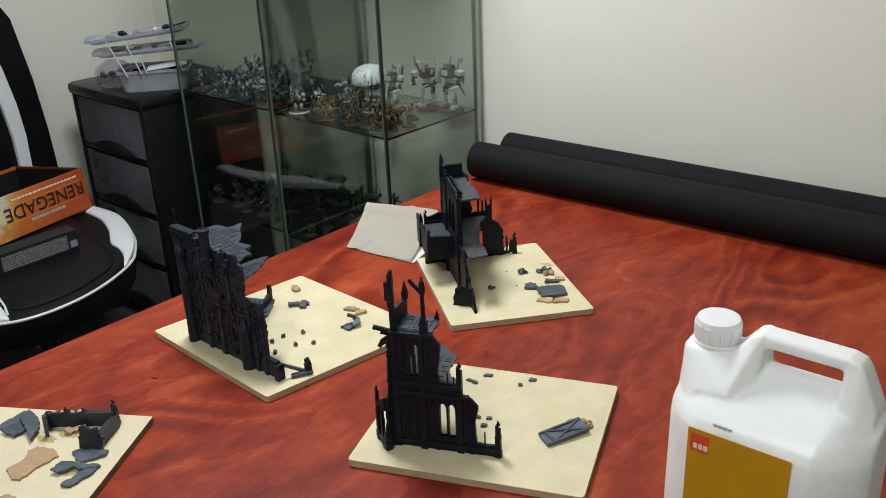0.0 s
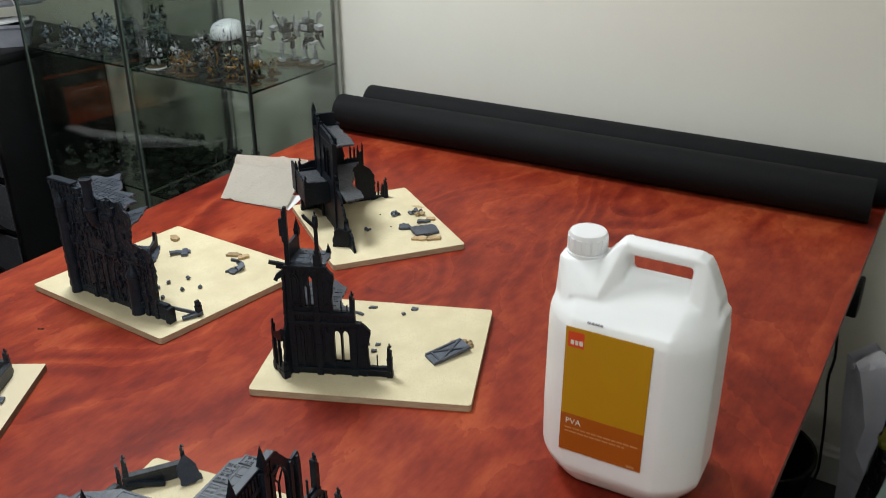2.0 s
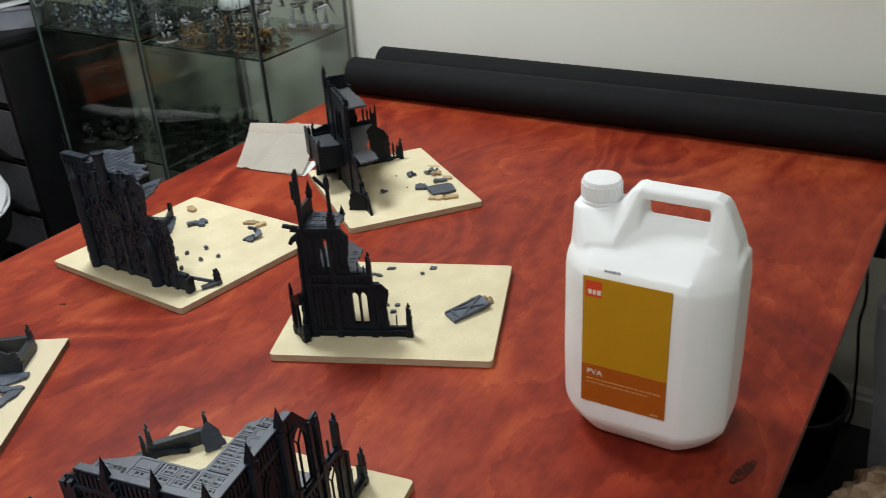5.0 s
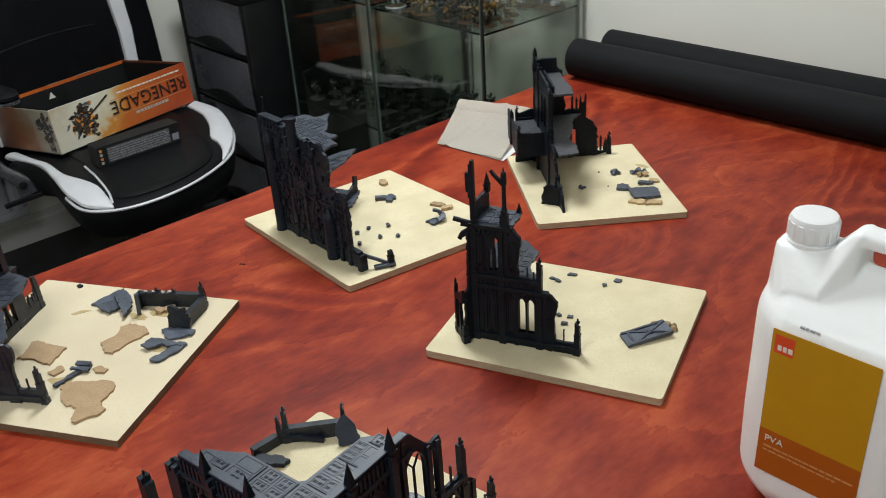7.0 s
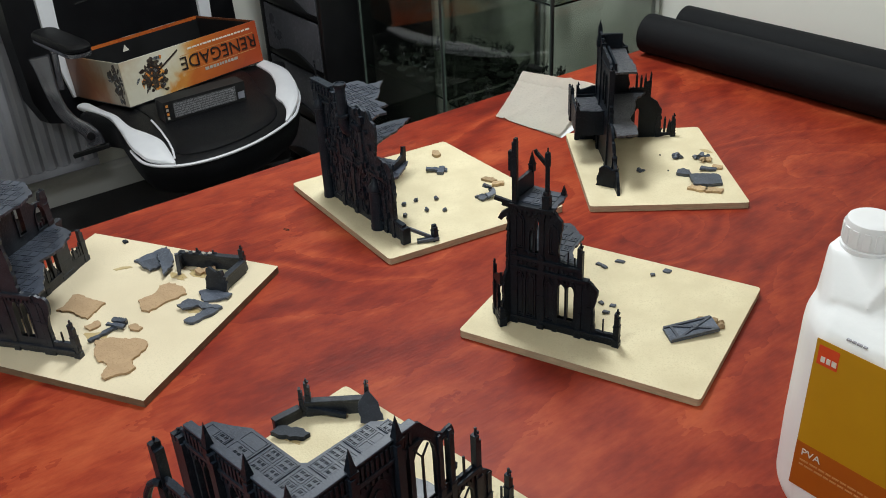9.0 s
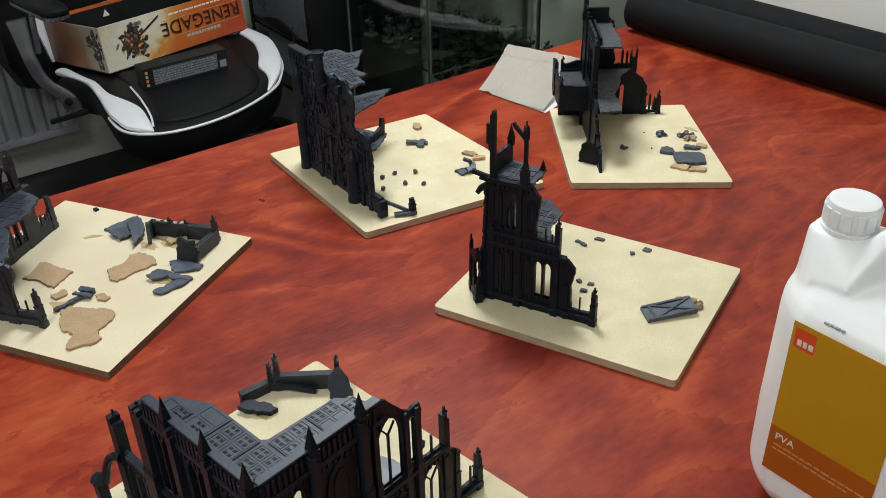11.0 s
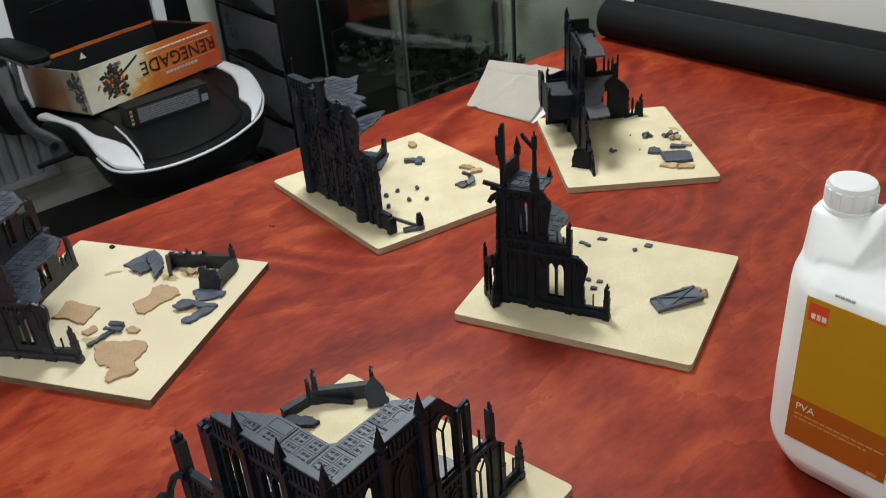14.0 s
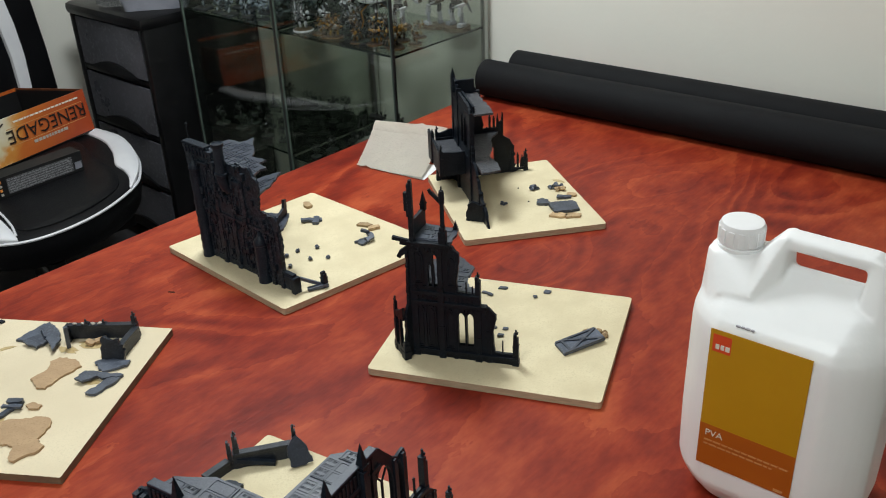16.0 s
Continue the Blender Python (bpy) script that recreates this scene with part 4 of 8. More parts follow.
# ---- drawer tower with tubs ----
def build_tower():
    x0, x1, y0, y1, zt = -2.185, -1.745, 0.78, 1.2, 0.818
    t = thing("drawer_tower", ((x0 + x1) / 2, (y0 + y1) / 2, 0), "black plastic drawer tower with smoked translucent drawers", "drawer unit")
    idm = Matrix.Identity(4)
    for a, b in ((x0, x0 + 0.03), (x1 - 0.03, x1)):
        bm = bmesh.new()
        quad_box(bm, idm, a, b, y0, y1, 0.03, zt - 0.02, 0.008)
        part("side_panel", bm, TOWER, t, smooth=True)
    bm = bmesh.new()
    quad_box(bm, idm, x0 - 0.006, x1 + 0.006, y0 - 0.010, y1, zt - 0.040, zt, 0.016)
    part("top_panel", bm, TOWER, t, smooth=True)
    bm = bmesh.new()
    quad_box(bm, idm, x0, x1, y1 - 0.006, y1, 0.04, zt - 0.04)
    part("back_panel", bm, TOWER, t)
    hgt = (zt - 0.037 - 0.05) / 4
    for k in range(4):
        z = 0.05 + k * hgt
        bm = bmesh.new()
        quad_box(bm, idm, x0 + 0.02, x1 - 0.02, y0 + 0.004, y1 - 0.01, z, z + 0.018, 0.004)
        part("crossbar", bm, TOWER, t, smooth=True)
        bm = bmesh.new()   # drawer: bowed front and box behind it
        xm, w = (x0 + x1) / 2, (x1 - x0) / 2 - 0.034
        prof = [(-w, 0.022 + z)] + [(-w + 2 * w * i / 12, z + 0.022) for i in range(1, 12)] + [(w, z + 0.022), (w, z + hgt - 0.006), (-w, z + hgt - 0.006)]
        prism(bm, Matrix.Translation((xm, y0 + 0.002, 0)), prof, (), 0, 0.006)
        quad_box(bm, idm, xm - w, xm + w, y0 + 0.008, y1 - 0.02, z + 0.022, z + 0.026)
        quad_box(bm, idm, xm - w, xm - w + 0.004, y0 + 0.008, y1 - 0.02, z + 0.026, z + hgt - 0.02)
        quad_box(bm, idm, xm + w - 0.004, xm + w, y0 + 0.008, y1 - 0.02, z + 0.026, z + hgt - 0.02)
        d = part("drawer", bm, SMOKE, t, "smoked translucent drawer")
        bm = bmesh.new()   # arched finger grip along the lower edge
        arc = [(-w * 0.75 + 1.5 * w * i / 12, z + 0.02 + 0.032 * math.sin(math.pi * i / 12)) for i in range(13)]
        prism(bm, Matrix.Translation((xm, y0 - 0.006, 0)), arc, (), 0, 0.01)
        part("drawer_grip", bm, TOWER, d, "black arched grip")
    for x in (x0 + 0.04, x1 - 0.04):
        for y in (y0 + 0.04, y1 - 0.04):
            bm = bmesh.new()
            lathe(bm, Matrix.Translation((x, y, 0)), [(0.012, 0), (0.018, 0.004), (0.018, 0.022), (0.012, 0.05)], 12)
            part("foot", bm, TOWER, t)
    return t


build_tower()


def open_tub(bm, m, a, b, h, th=0.0025, flare=1.1):
    """An open tapering tub with rounded corners and a rim."""
    rows = []
    for s, z in ((1, 0), (flare, h), (flare + 0.03, h), (flare + 0.03, h - 0.006), (flare + 0.045, h - 0.006), (flare + 0.045, h + th), (flare - 0.01, h + th), (0.97, th)):
        rows.append([(x, y, z) for x, y in rounded_ring(a * s, b * s, 0.02, 4)])
    loft(bm, m, rows)


def build_tubs():
    t = thing("storage_tub", (-1.855, 0.90, 0.8185), "clear plastic cantilever organiser box crammed with hobby tools", "storage box", "tubs on the drawer tower")
    m = pose(-1.855, 0.90, 0.819, 0, 0, 50)
    bm = bmesh.new()
    open_tub(bm, m @ Matrix.Translation((0.01, 0.0, 0.0)), 0.096, 0.058, 0.064, flare=1.14)
    part("bin", bm, FROST, t, "cloudy translucent plastic bin", smooth=True)
    trays = ((0.010, -0.020, 0.118, -2, 0.150), (-0.020, -0.028, 0.166, -5, 0.136))
    for dx, dy, dz, tilt, a in trays:
        bm = bmesh.new()
        open_tub(bm, m @ pose(dx, dy, dz, 0, tilt, 2), a, 0.045, 0.014)
        part("tray", bm, FROST, t, "cloudy plastic tray", smooth=True)
    for x0, z0, x1, z1 in ((-0.062, 0.052, -0.108, 0.165), (-0.020, 0.060, -0.055, 0.165), (-0.005, 0.062, -0.018, 0.118), (0.105, 0.062, 0.075, 0.170)):
        bm = bmesh.new()
        beam(bm, m @ V((x0, -0.076, z0)), m @ V((x1, -0.080, z1)), 0.009, 0.003)
        part("hinge_arm", bm, PLAST_W, t, "white hinged arm")
    bm = bmesh.new()   # folded paper lying over the bin's rim
    quad_box(bm, m @ pose(0.055, -0.040, 0.072, 0, -6, 4), -0.06, 0.06, -0.028, 0.028, 0.0, 0.006, 0.001)
    part("paper", bm, PAPER_W, t, "folded white paper")
    r = random.Random(5)
    for z, x0, x1, oy, cnt in ((0.055, -0.075, 0.095, 0.0, 16), (0.124, -0.13, 0.14, -0.02, 15), (0.173, -0.14, 0.10, -0.028, 9)):
        for k in range(cnt):
            bm = bmesh.new()
            x, y = r.uniform(x0, x1), oy + r.uniform(-0.032, 0.032)
            zz = z + (x * 0.035 if z < 0.15 and z > 0.1 else x * 0.087 if z > 0.15 else 0.0)
            if k % 4 == 0:
                tube(bm, [m @ V((x - 0.03, y, zz)), m @ V((x + 0.03, y + r.uniform(-0.01, 0.01), zz + r.uniform(0.004, 0.018)))], r.uniform(0.002, 0.004), 6)
            else:
                lump(bm, m @ V((x, y, zz)), (r.uniform(0.008, 0.02), r.uniform(0.006, 0.014), r.uniform(0.004, 0.010)), k + int(z * 1000), 0.25)
            part("tool", bm, r.choice((JUNK, BLACK, JUNK, PAPER, BLACK)), t)
    b = thing("bottle_bag", (-1.985, 0.845, 0.8185), "clear plastic bag of small parts slumped on the tower", "plastic bag", "tubs on the drawer tower")
    bm = bmesh.new()
    tmp = bmesh.new()
    bmesh.ops.create_icosphere(tmp, subdivisions=3, radius=1)
    for v in tmp.verts:
        k = 1 + 0.22 * noise.noise(v.co * 2.3) + 0.1 * noise.noise(v.co * 6)
        v.co = V((v.co.x * 0.075 * k, v.co.y * 0.06 * k, max(v.co.z * 0.052 * k, -0.03)))
    join(bm, tmp, Matrix.Translation((-1.985, 0.845, 0.85)))
    part("film", bm, CLEAR, b, "clear crumpled film", smooth=True)
    for k in range(11):
        bm = bmesh.new()
        lump(bm, V((-1.985 + r.uniform(-0.04, 0.04), 0.845 + r.uniform(-0.03, 0.03), 0.833 + r.uniform(0, 0.026))), (r.uniform(0.010, 0.018), r.uniform(0.008, 0.014), r.uniform(0.006, 0.011)), 70 + k, 0.2)
        part("small_item", bm, r.choice((PAPER, FROST, JUNK, RUST, FROST, PAPER_W)), b)


PLAST_W = mk("white_plastic", (0.66, 0.66, 0.68), (0.6, 0.6, 0.62), 20, 0.35)
build_tubs()


# ---- radiator ----
def build_radiator():
    x1, y0, y1, z0, z1 = XL + 0.16, -1.05, 0.13, 0.17, 0.66
    r = thing("radiator", (XL + 0.05, (y0 + y1) / 2, z0), "grey enamelled panel radiator on the wall", "radiator")
    bm = bmesh.new()
    k = int((y1 - y0) / 0.042)
    pts = []
    for i in range(k):
        y = y0 + i * 0.042
        pts += [(y, 0), (y + 0.012, 0.011), (y + 0.03, 0.011)]
    pts += [(y1, 0), (y1, -0.02), (y0, -0.02)]
    m = Matrix(((0, 1, 0, x1), (1, 0, 0, 0), (0, 0, 1, 0), (0, 0, 0, 1)))
    slab(bm, pts, z0 + 0.03, z1 - 0.03, m)
    part("ribbed_panel", bm, RADIATOR, r)
    for a, b in ((z0, z0 + 0.03), (z1 - 0.03, z1)):
        bm = bmesh.new()
        quad_box(bm, Matrix.Identity(4), x1 - 0.02, x1 + 0.009, y0, y1, a, b, 0.006)
        part("rail", bm, RADIATOR, r, smooth=True)
    bm = bmesh.new()
    quad_box(bm, Matrix.Identity(4), XL + 0.01, x1 - 0.045, y0, y1, z0, z1, 0.006)
    part("rear_panel", bm, RADIATOR, r, smooth=True)
    for y in (y0 + 0.03,):
        bm = bmesh.new()
        tube(bm, [(x1 - 0.03, y, z0 + 0.01), (x1 - 0.03, y, 0.0)], 0.008, 10)
        part("pipe", bm, SKIRT, r, smooth=True)
    return r


build_radiator()


# ---- chair ----
CM = pose(-1.66, 0.315, 0, 0, 0, -5)   # x towards the table
SEATZ = 0.4905
LM = pose(-1.766, 0.152, SEATZ + 0.0005, -6.5, 0, 102.5)   # the lid: x along the long side, y away from the table


def curve_through(pts, steps=6, closed=False):
    """A smooth line through a few points."""
    k = len(pts)
    out = []
    for i in range(k if closed else k - 1):
        p = [V(pts[(i + o) % k] if closed else pts[min(max(i + o, 0), k - 1)]) for o in (-1, 0, 1, 2)]
        for q in range(steps):
            t = q / steps
            out.append(0.5 * (2 * p[1] + (p[2] - p[0]) * t + (2 * p[0] - 5 * p[1] + 4 * p[2] - p[3]) * t * t + (3 * p[1] - p[0] - 3 * p[2] + p[3]) * t ** 3))
    if not closed:
        out.append(V(pts[-1]))
    return out


def build_chair():
    c = thing("gaming_chair", (-1.66, 0.315, 0), "black and white leatherette racing-style gaming chair beside the table", "chair")
    # seat cushion: a rounded front with one tighter corner
    rim = curve_through([(-0.28, -0.258), (-0.08, -0.237), (0.16, -0.243), (0.268, -0.231), (0.325, -0.172), (0.341, -0.09), (0.324, 0.01), (0.280, 0.105), (0.215, 0.192), (0.148, 0.239), (0.033, 0.290), (-0.145, 0.323), (-0.28, 0.315)], 5, True)
    mid = V((0.02, 0.02))
    under = LM.inverted() @ CM

    def sunk(x, y, z):
        d = (under @ V((x, y, 0.49))).y
        return (x, y, z - 0.1145 * max(d + 0.004, 0.0))

    bm = bmesh.new()
    rows = []
    for z, g in ((0.372, 0.84), (0.380, 0.915), (0.400, 0.965), (0.430, 0.992), (0.462, 1.0), (0.472, 0.988), (0.478, 0.955), (0.481, 0.88), (0.482, 0.6), (0.482, 0.2)):
        rows.append([sunk(*(mid + (p - mid) * g), z) for p in rim])
    loft(bm, CM, rows)
    seat = part("seat", bm, LEATHER, c, "black leatherette seat cushion", smooth=True)
    sides = (([(-0.30, -0.286, 0.0), (-0.17, -0.252, 0.0), (-0.084, -0.237, 0.0), (0.04, -0.238, 0.0), (0.158, -0.243, 0.0), (0.225, -0.238, 0.0), (0.279, -0.225, -0.002), (0.325, -0.174, -0.004)],
              [(-0.30, -0.250), (-0.17, -0.230), (-0.09, -0.216), (0.035, -0.206), (0.121, -0.176), (0.182, -0.162), (0.25, -0.164), (0.317, -0.170)]),
             ([(-0.258, 0.304, 0.0), (-0.145, 0.324, 0.0), (-0.05, 0.312, 0.0), (0.033, 0.290, 0.0), (0.095, 0.267, 0.0), (0.148, 0.239, 0.0), (0.20, 0.203, 0.0), (0.242, 0.166, -0.002)],
              [(-0.253, 0.262), (-0.145, 0.268), (-0.08, 0.258), (-0.01, 0.238), (0.070, 0.205), (0.125, 0.202), (0.182, 0.190), (0.240, 0.163)]))
    for outer, inner in sides:
        bm = bmesh.new()   # white side bolster that rises towards the back and wraps round the front corner
        rows = []
        for o, n in zip(curve_through(outer, 4), curve_through(inner, 4)):
            z, o, n = 0.481 + o.z, V((o.x, o.y)), V((n.x, n.y))
            puff = min((o - n).length * 0.25, 0.011)
            rows.append([sunk(*(o + (n - o) * f), z + h) for f, h in ((0.0, 0.0), (0.04, puff * 0.55), (0.2, puff), (0.5, puff * 1.15), (0.8, puff * 0.95), (0.97, puff * 0.6), (1.0, 0.002), (0.9, -0.008), (0.1, -0.008))])
        loft(bm, CM, rows)
        part("side_bolster", bm, LEATHER_W, seat, "white leatherette bolster", smooth=True)
    bm = bmesh.new()   # white piping round the front edge
    tube(bm, [CM @ V((*(mid + (p - mid) * 1.0), 0.470)) for p in rim[10:52]], 0.0040, 6)
    part("piping", bm, LEATHER_W, seat, "white piping", smooth=True)
    bm = bmesh.new()   # inner seam of the cushion
    tube(bm, [CM @ V((x, y, z)) for x, y, z in ((0.02, -0.146, 0.485), (0.105, -0.145, 0.4845), (0.194, -0.150, 0.4845), (0.250, -0.156, 0.484), (0.300, -0.166, 0.478))], 0.0030, 6)
    part("seam", bm, LEATHER_W, seat, "white piping", smooth=True)
    bm = bmesh.new()   # raised centre panel
    pad = curve_through([(-0.26, -0.142), (0.0, -0.142), (0.19, -0.147), (0.285, -0.150), (0.312, -0.085), (0.298, 0.005), (0.258, 0.092), (0.205, 0.150), (0.11, 0.186), (0.0, 0.190), (-0.26, 0.190)], 5, True)
    rows = [[sunk(*(mid + (p - mid) * g), z) for p in pad] for z, g in ((0.476, 1.0), (0.484, 0.995), (0.4885, 0.96), (0.4900, 0.86), (0.4903, 0.4), (0.4903, 0.1))]
    loft(bm, CM, rows)
    part("centre_panel", bm, LEATHER, seat, "black leatherette centre panel", smooth=True)
    bm = bmesh.new()
    quad_box(bm, CM, -0.2, 0.2, -0.18, 0.18, 0.345, 0.378, 0.006)
    part("seat_plate", bm, TOWER, c)
    # backrest leaning away from the table
    BM = pose(-2.142, 0.330, 0.475, 0, -5, 12.5)
    bm = bmesh.new()
    half = [(0.28, -0.10), (0.355, -0.075), (0.385, 0.0), (0.388, 0.2), (0.382, 0.36), (0.36, 0.56), (0.28, 0.70), (0.19, 0.76), (0.17, 0.84), (0.11, 0.88)]
    prof = half + [(-x, z) for x, z in reversed(half)]
    ym = Matrix(((0, 1, 0, 0), (1, 0, 0, 0), (0, 0, 1, 0), (0, 0, 0, 1)))
    prism(bm, BM @ ym, prof, (), -0.065, 0.0)
    bmesh.ops.bevel(bm, geom=[e for e in bm.edges if e.is_manifold and e.calc_face_angle(0) > 1.0], offset=0.03, segments=4, affect="EDGES")
    back = part("backrest", bm, LEATHER, c, "black leatherette backrest", smooth=True)
    for s in (-1, 1):
        bm = bmesh.new()
        strip = [(s * a, b) for a, b in ((0.215, -0.02), (0.262, -0.02), (0.284, 0.10), (0.293, 0.20), (0.290, 0.30), (0.275, 0.42), (0.245, 0.54), (0.205, 0.60), (0.180, 0.57), (0.218, 0.42), (0.238, 0.30), (0.246, 0.20), (0.242, 0.10))]
        prism(bm, BM @ ym, strip if s > 0 else strip[::-1], (), -0.01, 0.012)
        bmesh.ops.bevel(bm, geom=[e for e in bm.edges if e.is_manifold and e.calc_face_angle(0) > 1.0], offset=0.008, segments=3, affect="EDGES")
        part("white_stripe", bm, LEATHER_W, back, "white leatherette side stripe", smooth=True)
    for z, d in ((0.24, 0.0), (0.42, 0.0)):
        bm = bmesh.new()
        tube(bm, [BM @ V((0.001, y, z + 0.012 * math.cos(y * 8))) for y in [-0.17 + 0.034 * k for k in range(11)]], 0.0022, 6)
        part("seam", bm, BOXBLACK, back, smooth=True)
    for s in (-1,):
        # bent silver arm bracket: a flat bar that drops from the armrest and turns under the seat
        wm = Matrix(((0.24, 0.97, 0, -1.75), (0.97, -0.24, 0, 0.02), (0, 0, 1, 0), (0, 0, 0, 1)))   # x along the seat's side, y towards the table
        bm = bmesh.new()
        spine = curve_through([(-0.074, 0.0, 0.690), (-0.071, 0.004, 0.66), (-0.068, 0.008, 0.62), (-0.064, 0.012, 0.586), (-0.053, 0.014, 0.54), (-0.035, 0.016, 0.507), (-0.010, 0.018, 0.482), (0.006, 0.018, 0.458), (0.010, 0.018, 0.430)], 4)
        rows = []
        for i, p in enumerate(spine):
            d = (spine[min(i + 1, len(spine) - 1)] - spine[max(i - 1, 0)]).normalized()
            side = V((0, 1, 0)).cross(d).normalized()
            w = 0.0165 + 0.010 * abs(2 * i / len(spine) - 1) ** 2
            rows.append([tuple(p + side * x + V((0, 1, 0)) * y) for x, y in rounded_ring(w, 0.008, 0.007, 4)])
        loft(bm, wm, rows)
        br = part("arm_bracket", bm, SILVER, c, "silver painted arm bracket", smooth=True)
        bm = bmesh.new()
        lathe(bm, wm @ pose(0.003, 0.030, 0.462, -90, 0, 0), [(0.011, -0.006), (0.011, 0.003), (0.007, 0.004)], 12)
        part("bolt_cover", bm, TOWER, br)
        bm = bmesh.new()
        tube(bm, [wm @ V((-0.034, 0.012, 0.698)), wm @ V((-0.036, 0.014, 0.66)), wm @ V((-0.040, 0.012, 0.60))], 0.008, 8)
        part("bracket_tube", bm, SILVER, br, smooth=True)
        bm = bmesh.new()
        beam(bm, wm @ V((-0.055, 0.0, 0.400)), wm @ V((0.045, 0.03, 0.425)), 0.014, 0.012)
        part("tilt_lever", bm, TOWER, c, "black seat lever")
        bm = bmesh.new()
        am = wm @ pose(-0.014, -0.066, 0, 0, 0, -23)
        rows = [[(x, y, z) for x, y in rounded_ring(0.034 * g, 0.130 * g, 0.03, 6)] for z, g in ((0.698, 0.92), (0.703, 1.0), (0.711, 1.0), (0.718, 0.93), (0.720, 0.80))]
        loft(bm, am, rows)
        part("armrest", bm, LEATHER, c, "black padded armrest", smooth=True)
        bm = bmesh.new()
        rows = [[(x, y, z) for x, y in rounded_ring(0.034 * g, 0.130 * g, 0.03, 6)] for z, g in ((0.684, 0.90), (0.689, 1.0), (0.6975, 1.0))]
        loft(bm, am, rows)
        part("armrest_plate", bm, SILVER, c, "silver edge under the armrest", smooth=True)
    bm = bmesh.new()
    lathe(bm, CM @ Matrix.Translation((0, 0, 0.08)), [(0.04, 0), (0.032, 0.02), (0.026, 0.12), (0.026, 0.15), (0.016, 0.152), (0.016, 0.27)], 20)
    part("gas_column", bm, TOWER, c, smooth=True)
    for k in range(5):
        a = 0.5 + k * 2 * math.pi / 5
        bm = bmesh.new()
        d = V((math.cos(a), math.sin(a), 0))
        tube(bm, [CM @ (d * 0.03 + V((0, 0, 0.1))), CM @ (d * 0.2 + V((0, 0, 0.085))), CM @ (d * 0.31 + V((0, 0, 0.068)))], 0.026, 8, 0.017)
        leg = part("star_leg", bm, TOWER, c, smooth=True)
        bm = bmesh.new()
        for o in (-0.014, 0.014):
            lathe(bm, CM @ pose(d.x * 0.31, d.y * 0.31, 0.028, 90, 0, math.degrees(a) + 40) @ Matrix.Translation((0, 0, o - 0.009)), [(0.022, 0), (0.0275, 0.003), (0.0275, 0.015), (0.022, 0.018)], 16)
        part("caster", bm, BOXBLACK, leg, smooth=True)
    return c


build_chair()

# ---- box lid on the chair ----


def print_mat(name, turn, stops):
    """Printed card: colours that change along one side, broken up by flame-like noise."""
    m = bpy.data.materials.new(name)
    m.use_nodes = True
    n, l = m.node_tree.nodes, m.node_tree.links
    b = n["Principled BSDF"]
    tc, mp, sep = n.new("ShaderNodeTexCoord"), n.new("ShaderNodeMapping"), n.new("ShaderNodeSeparateXYZ")
    mp.vector_type = "POINT"
    mp.inputs["Rotation"].default_value = (0, 0, radians(-turn))
    l.new(tc.outputs["Object"], mp.inputs[0])
    l.new(mp.outputs[0], sep.inputs[0])
    no, nf = n.new("ShaderNodeTexNoise"), n.new("ShaderNodeTexNoise")
    no.inputs["Scale"].default_value, no.inputs["Detail"].default_value, no.inputs["Distortion"].default_value = 13, 4, 0.8
    nf.inputs["Scale"].default_value, nf.inputs["Detail"].default_value = 60, 5
    l.new(mp.outputs[0], no.inputs["Vector"])
    l.new(mp.outputs[0], nf.inputs["Vector"])

    def mad(x, k, add):
        t = n.new("ShaderNodeMath")
        t.operation = "MULTIPLY_ADD"
        l.new(x, t.inputs[0])
        t.inputs[1].default_value = k
        if isinstance(add, float):
            t.inputs[2].default_value = add
        else:
            l.new(add, t.inputs[2])
        return t.outputs[0]

    f = mad(no.outputs["Fac"], 0.30, mad(nf.outputs["Fac"], 0.08, mad(sep.outputs[2], -1.1, mad(sep.outputs[0], 2.0, -0.06))))
    ramp = n.new("ShaderNodeValToRGB")
    e = ramp.color_ramp.elements
    e[0].position, e[0].color = stops[0][0], (*stops[0][1], 1)
    e[1].position, e[1].color = stops[-1][0], (*stops[-1][1], 1)
    for p, col in stops[1:-1]:
        e.new(p).color = (*col, 1)
    l.new(f, ramp.inputs[0])
    l.new(ramp.outputs[0], b.inputs["Base Color"])
    b.inputs["Roughness"].default_value = 0.4
    return m


LID_LONG = print_mat("battle_picture_print", 102.5, ((0.0, (0.50, 0.40, 0.28)), (0.12, (0.62, 0.58, 0.46)), (0.30, (0.70, 0.66, 0.54)), (0.42, (0.66, 0.55, 0.34)), (0.48, (0.62, 0.26, 0.05)), (0.60, (0.55, 0.14, 0.025)), (0.95, (0.42, 0.065, 0.02))))
LID_SHORT = print_mat("faded_picture_print", 192.5, ((0.0, (0.62, 0.57, 0.46)), (0.22, (0.50, 0.44, 0.35)), (0.38, (0.36, 0.19, 0.10)), (0.52, (0.30, 0.11, 0.05)), (0.8, (0.16, 0.10, 0.08))))


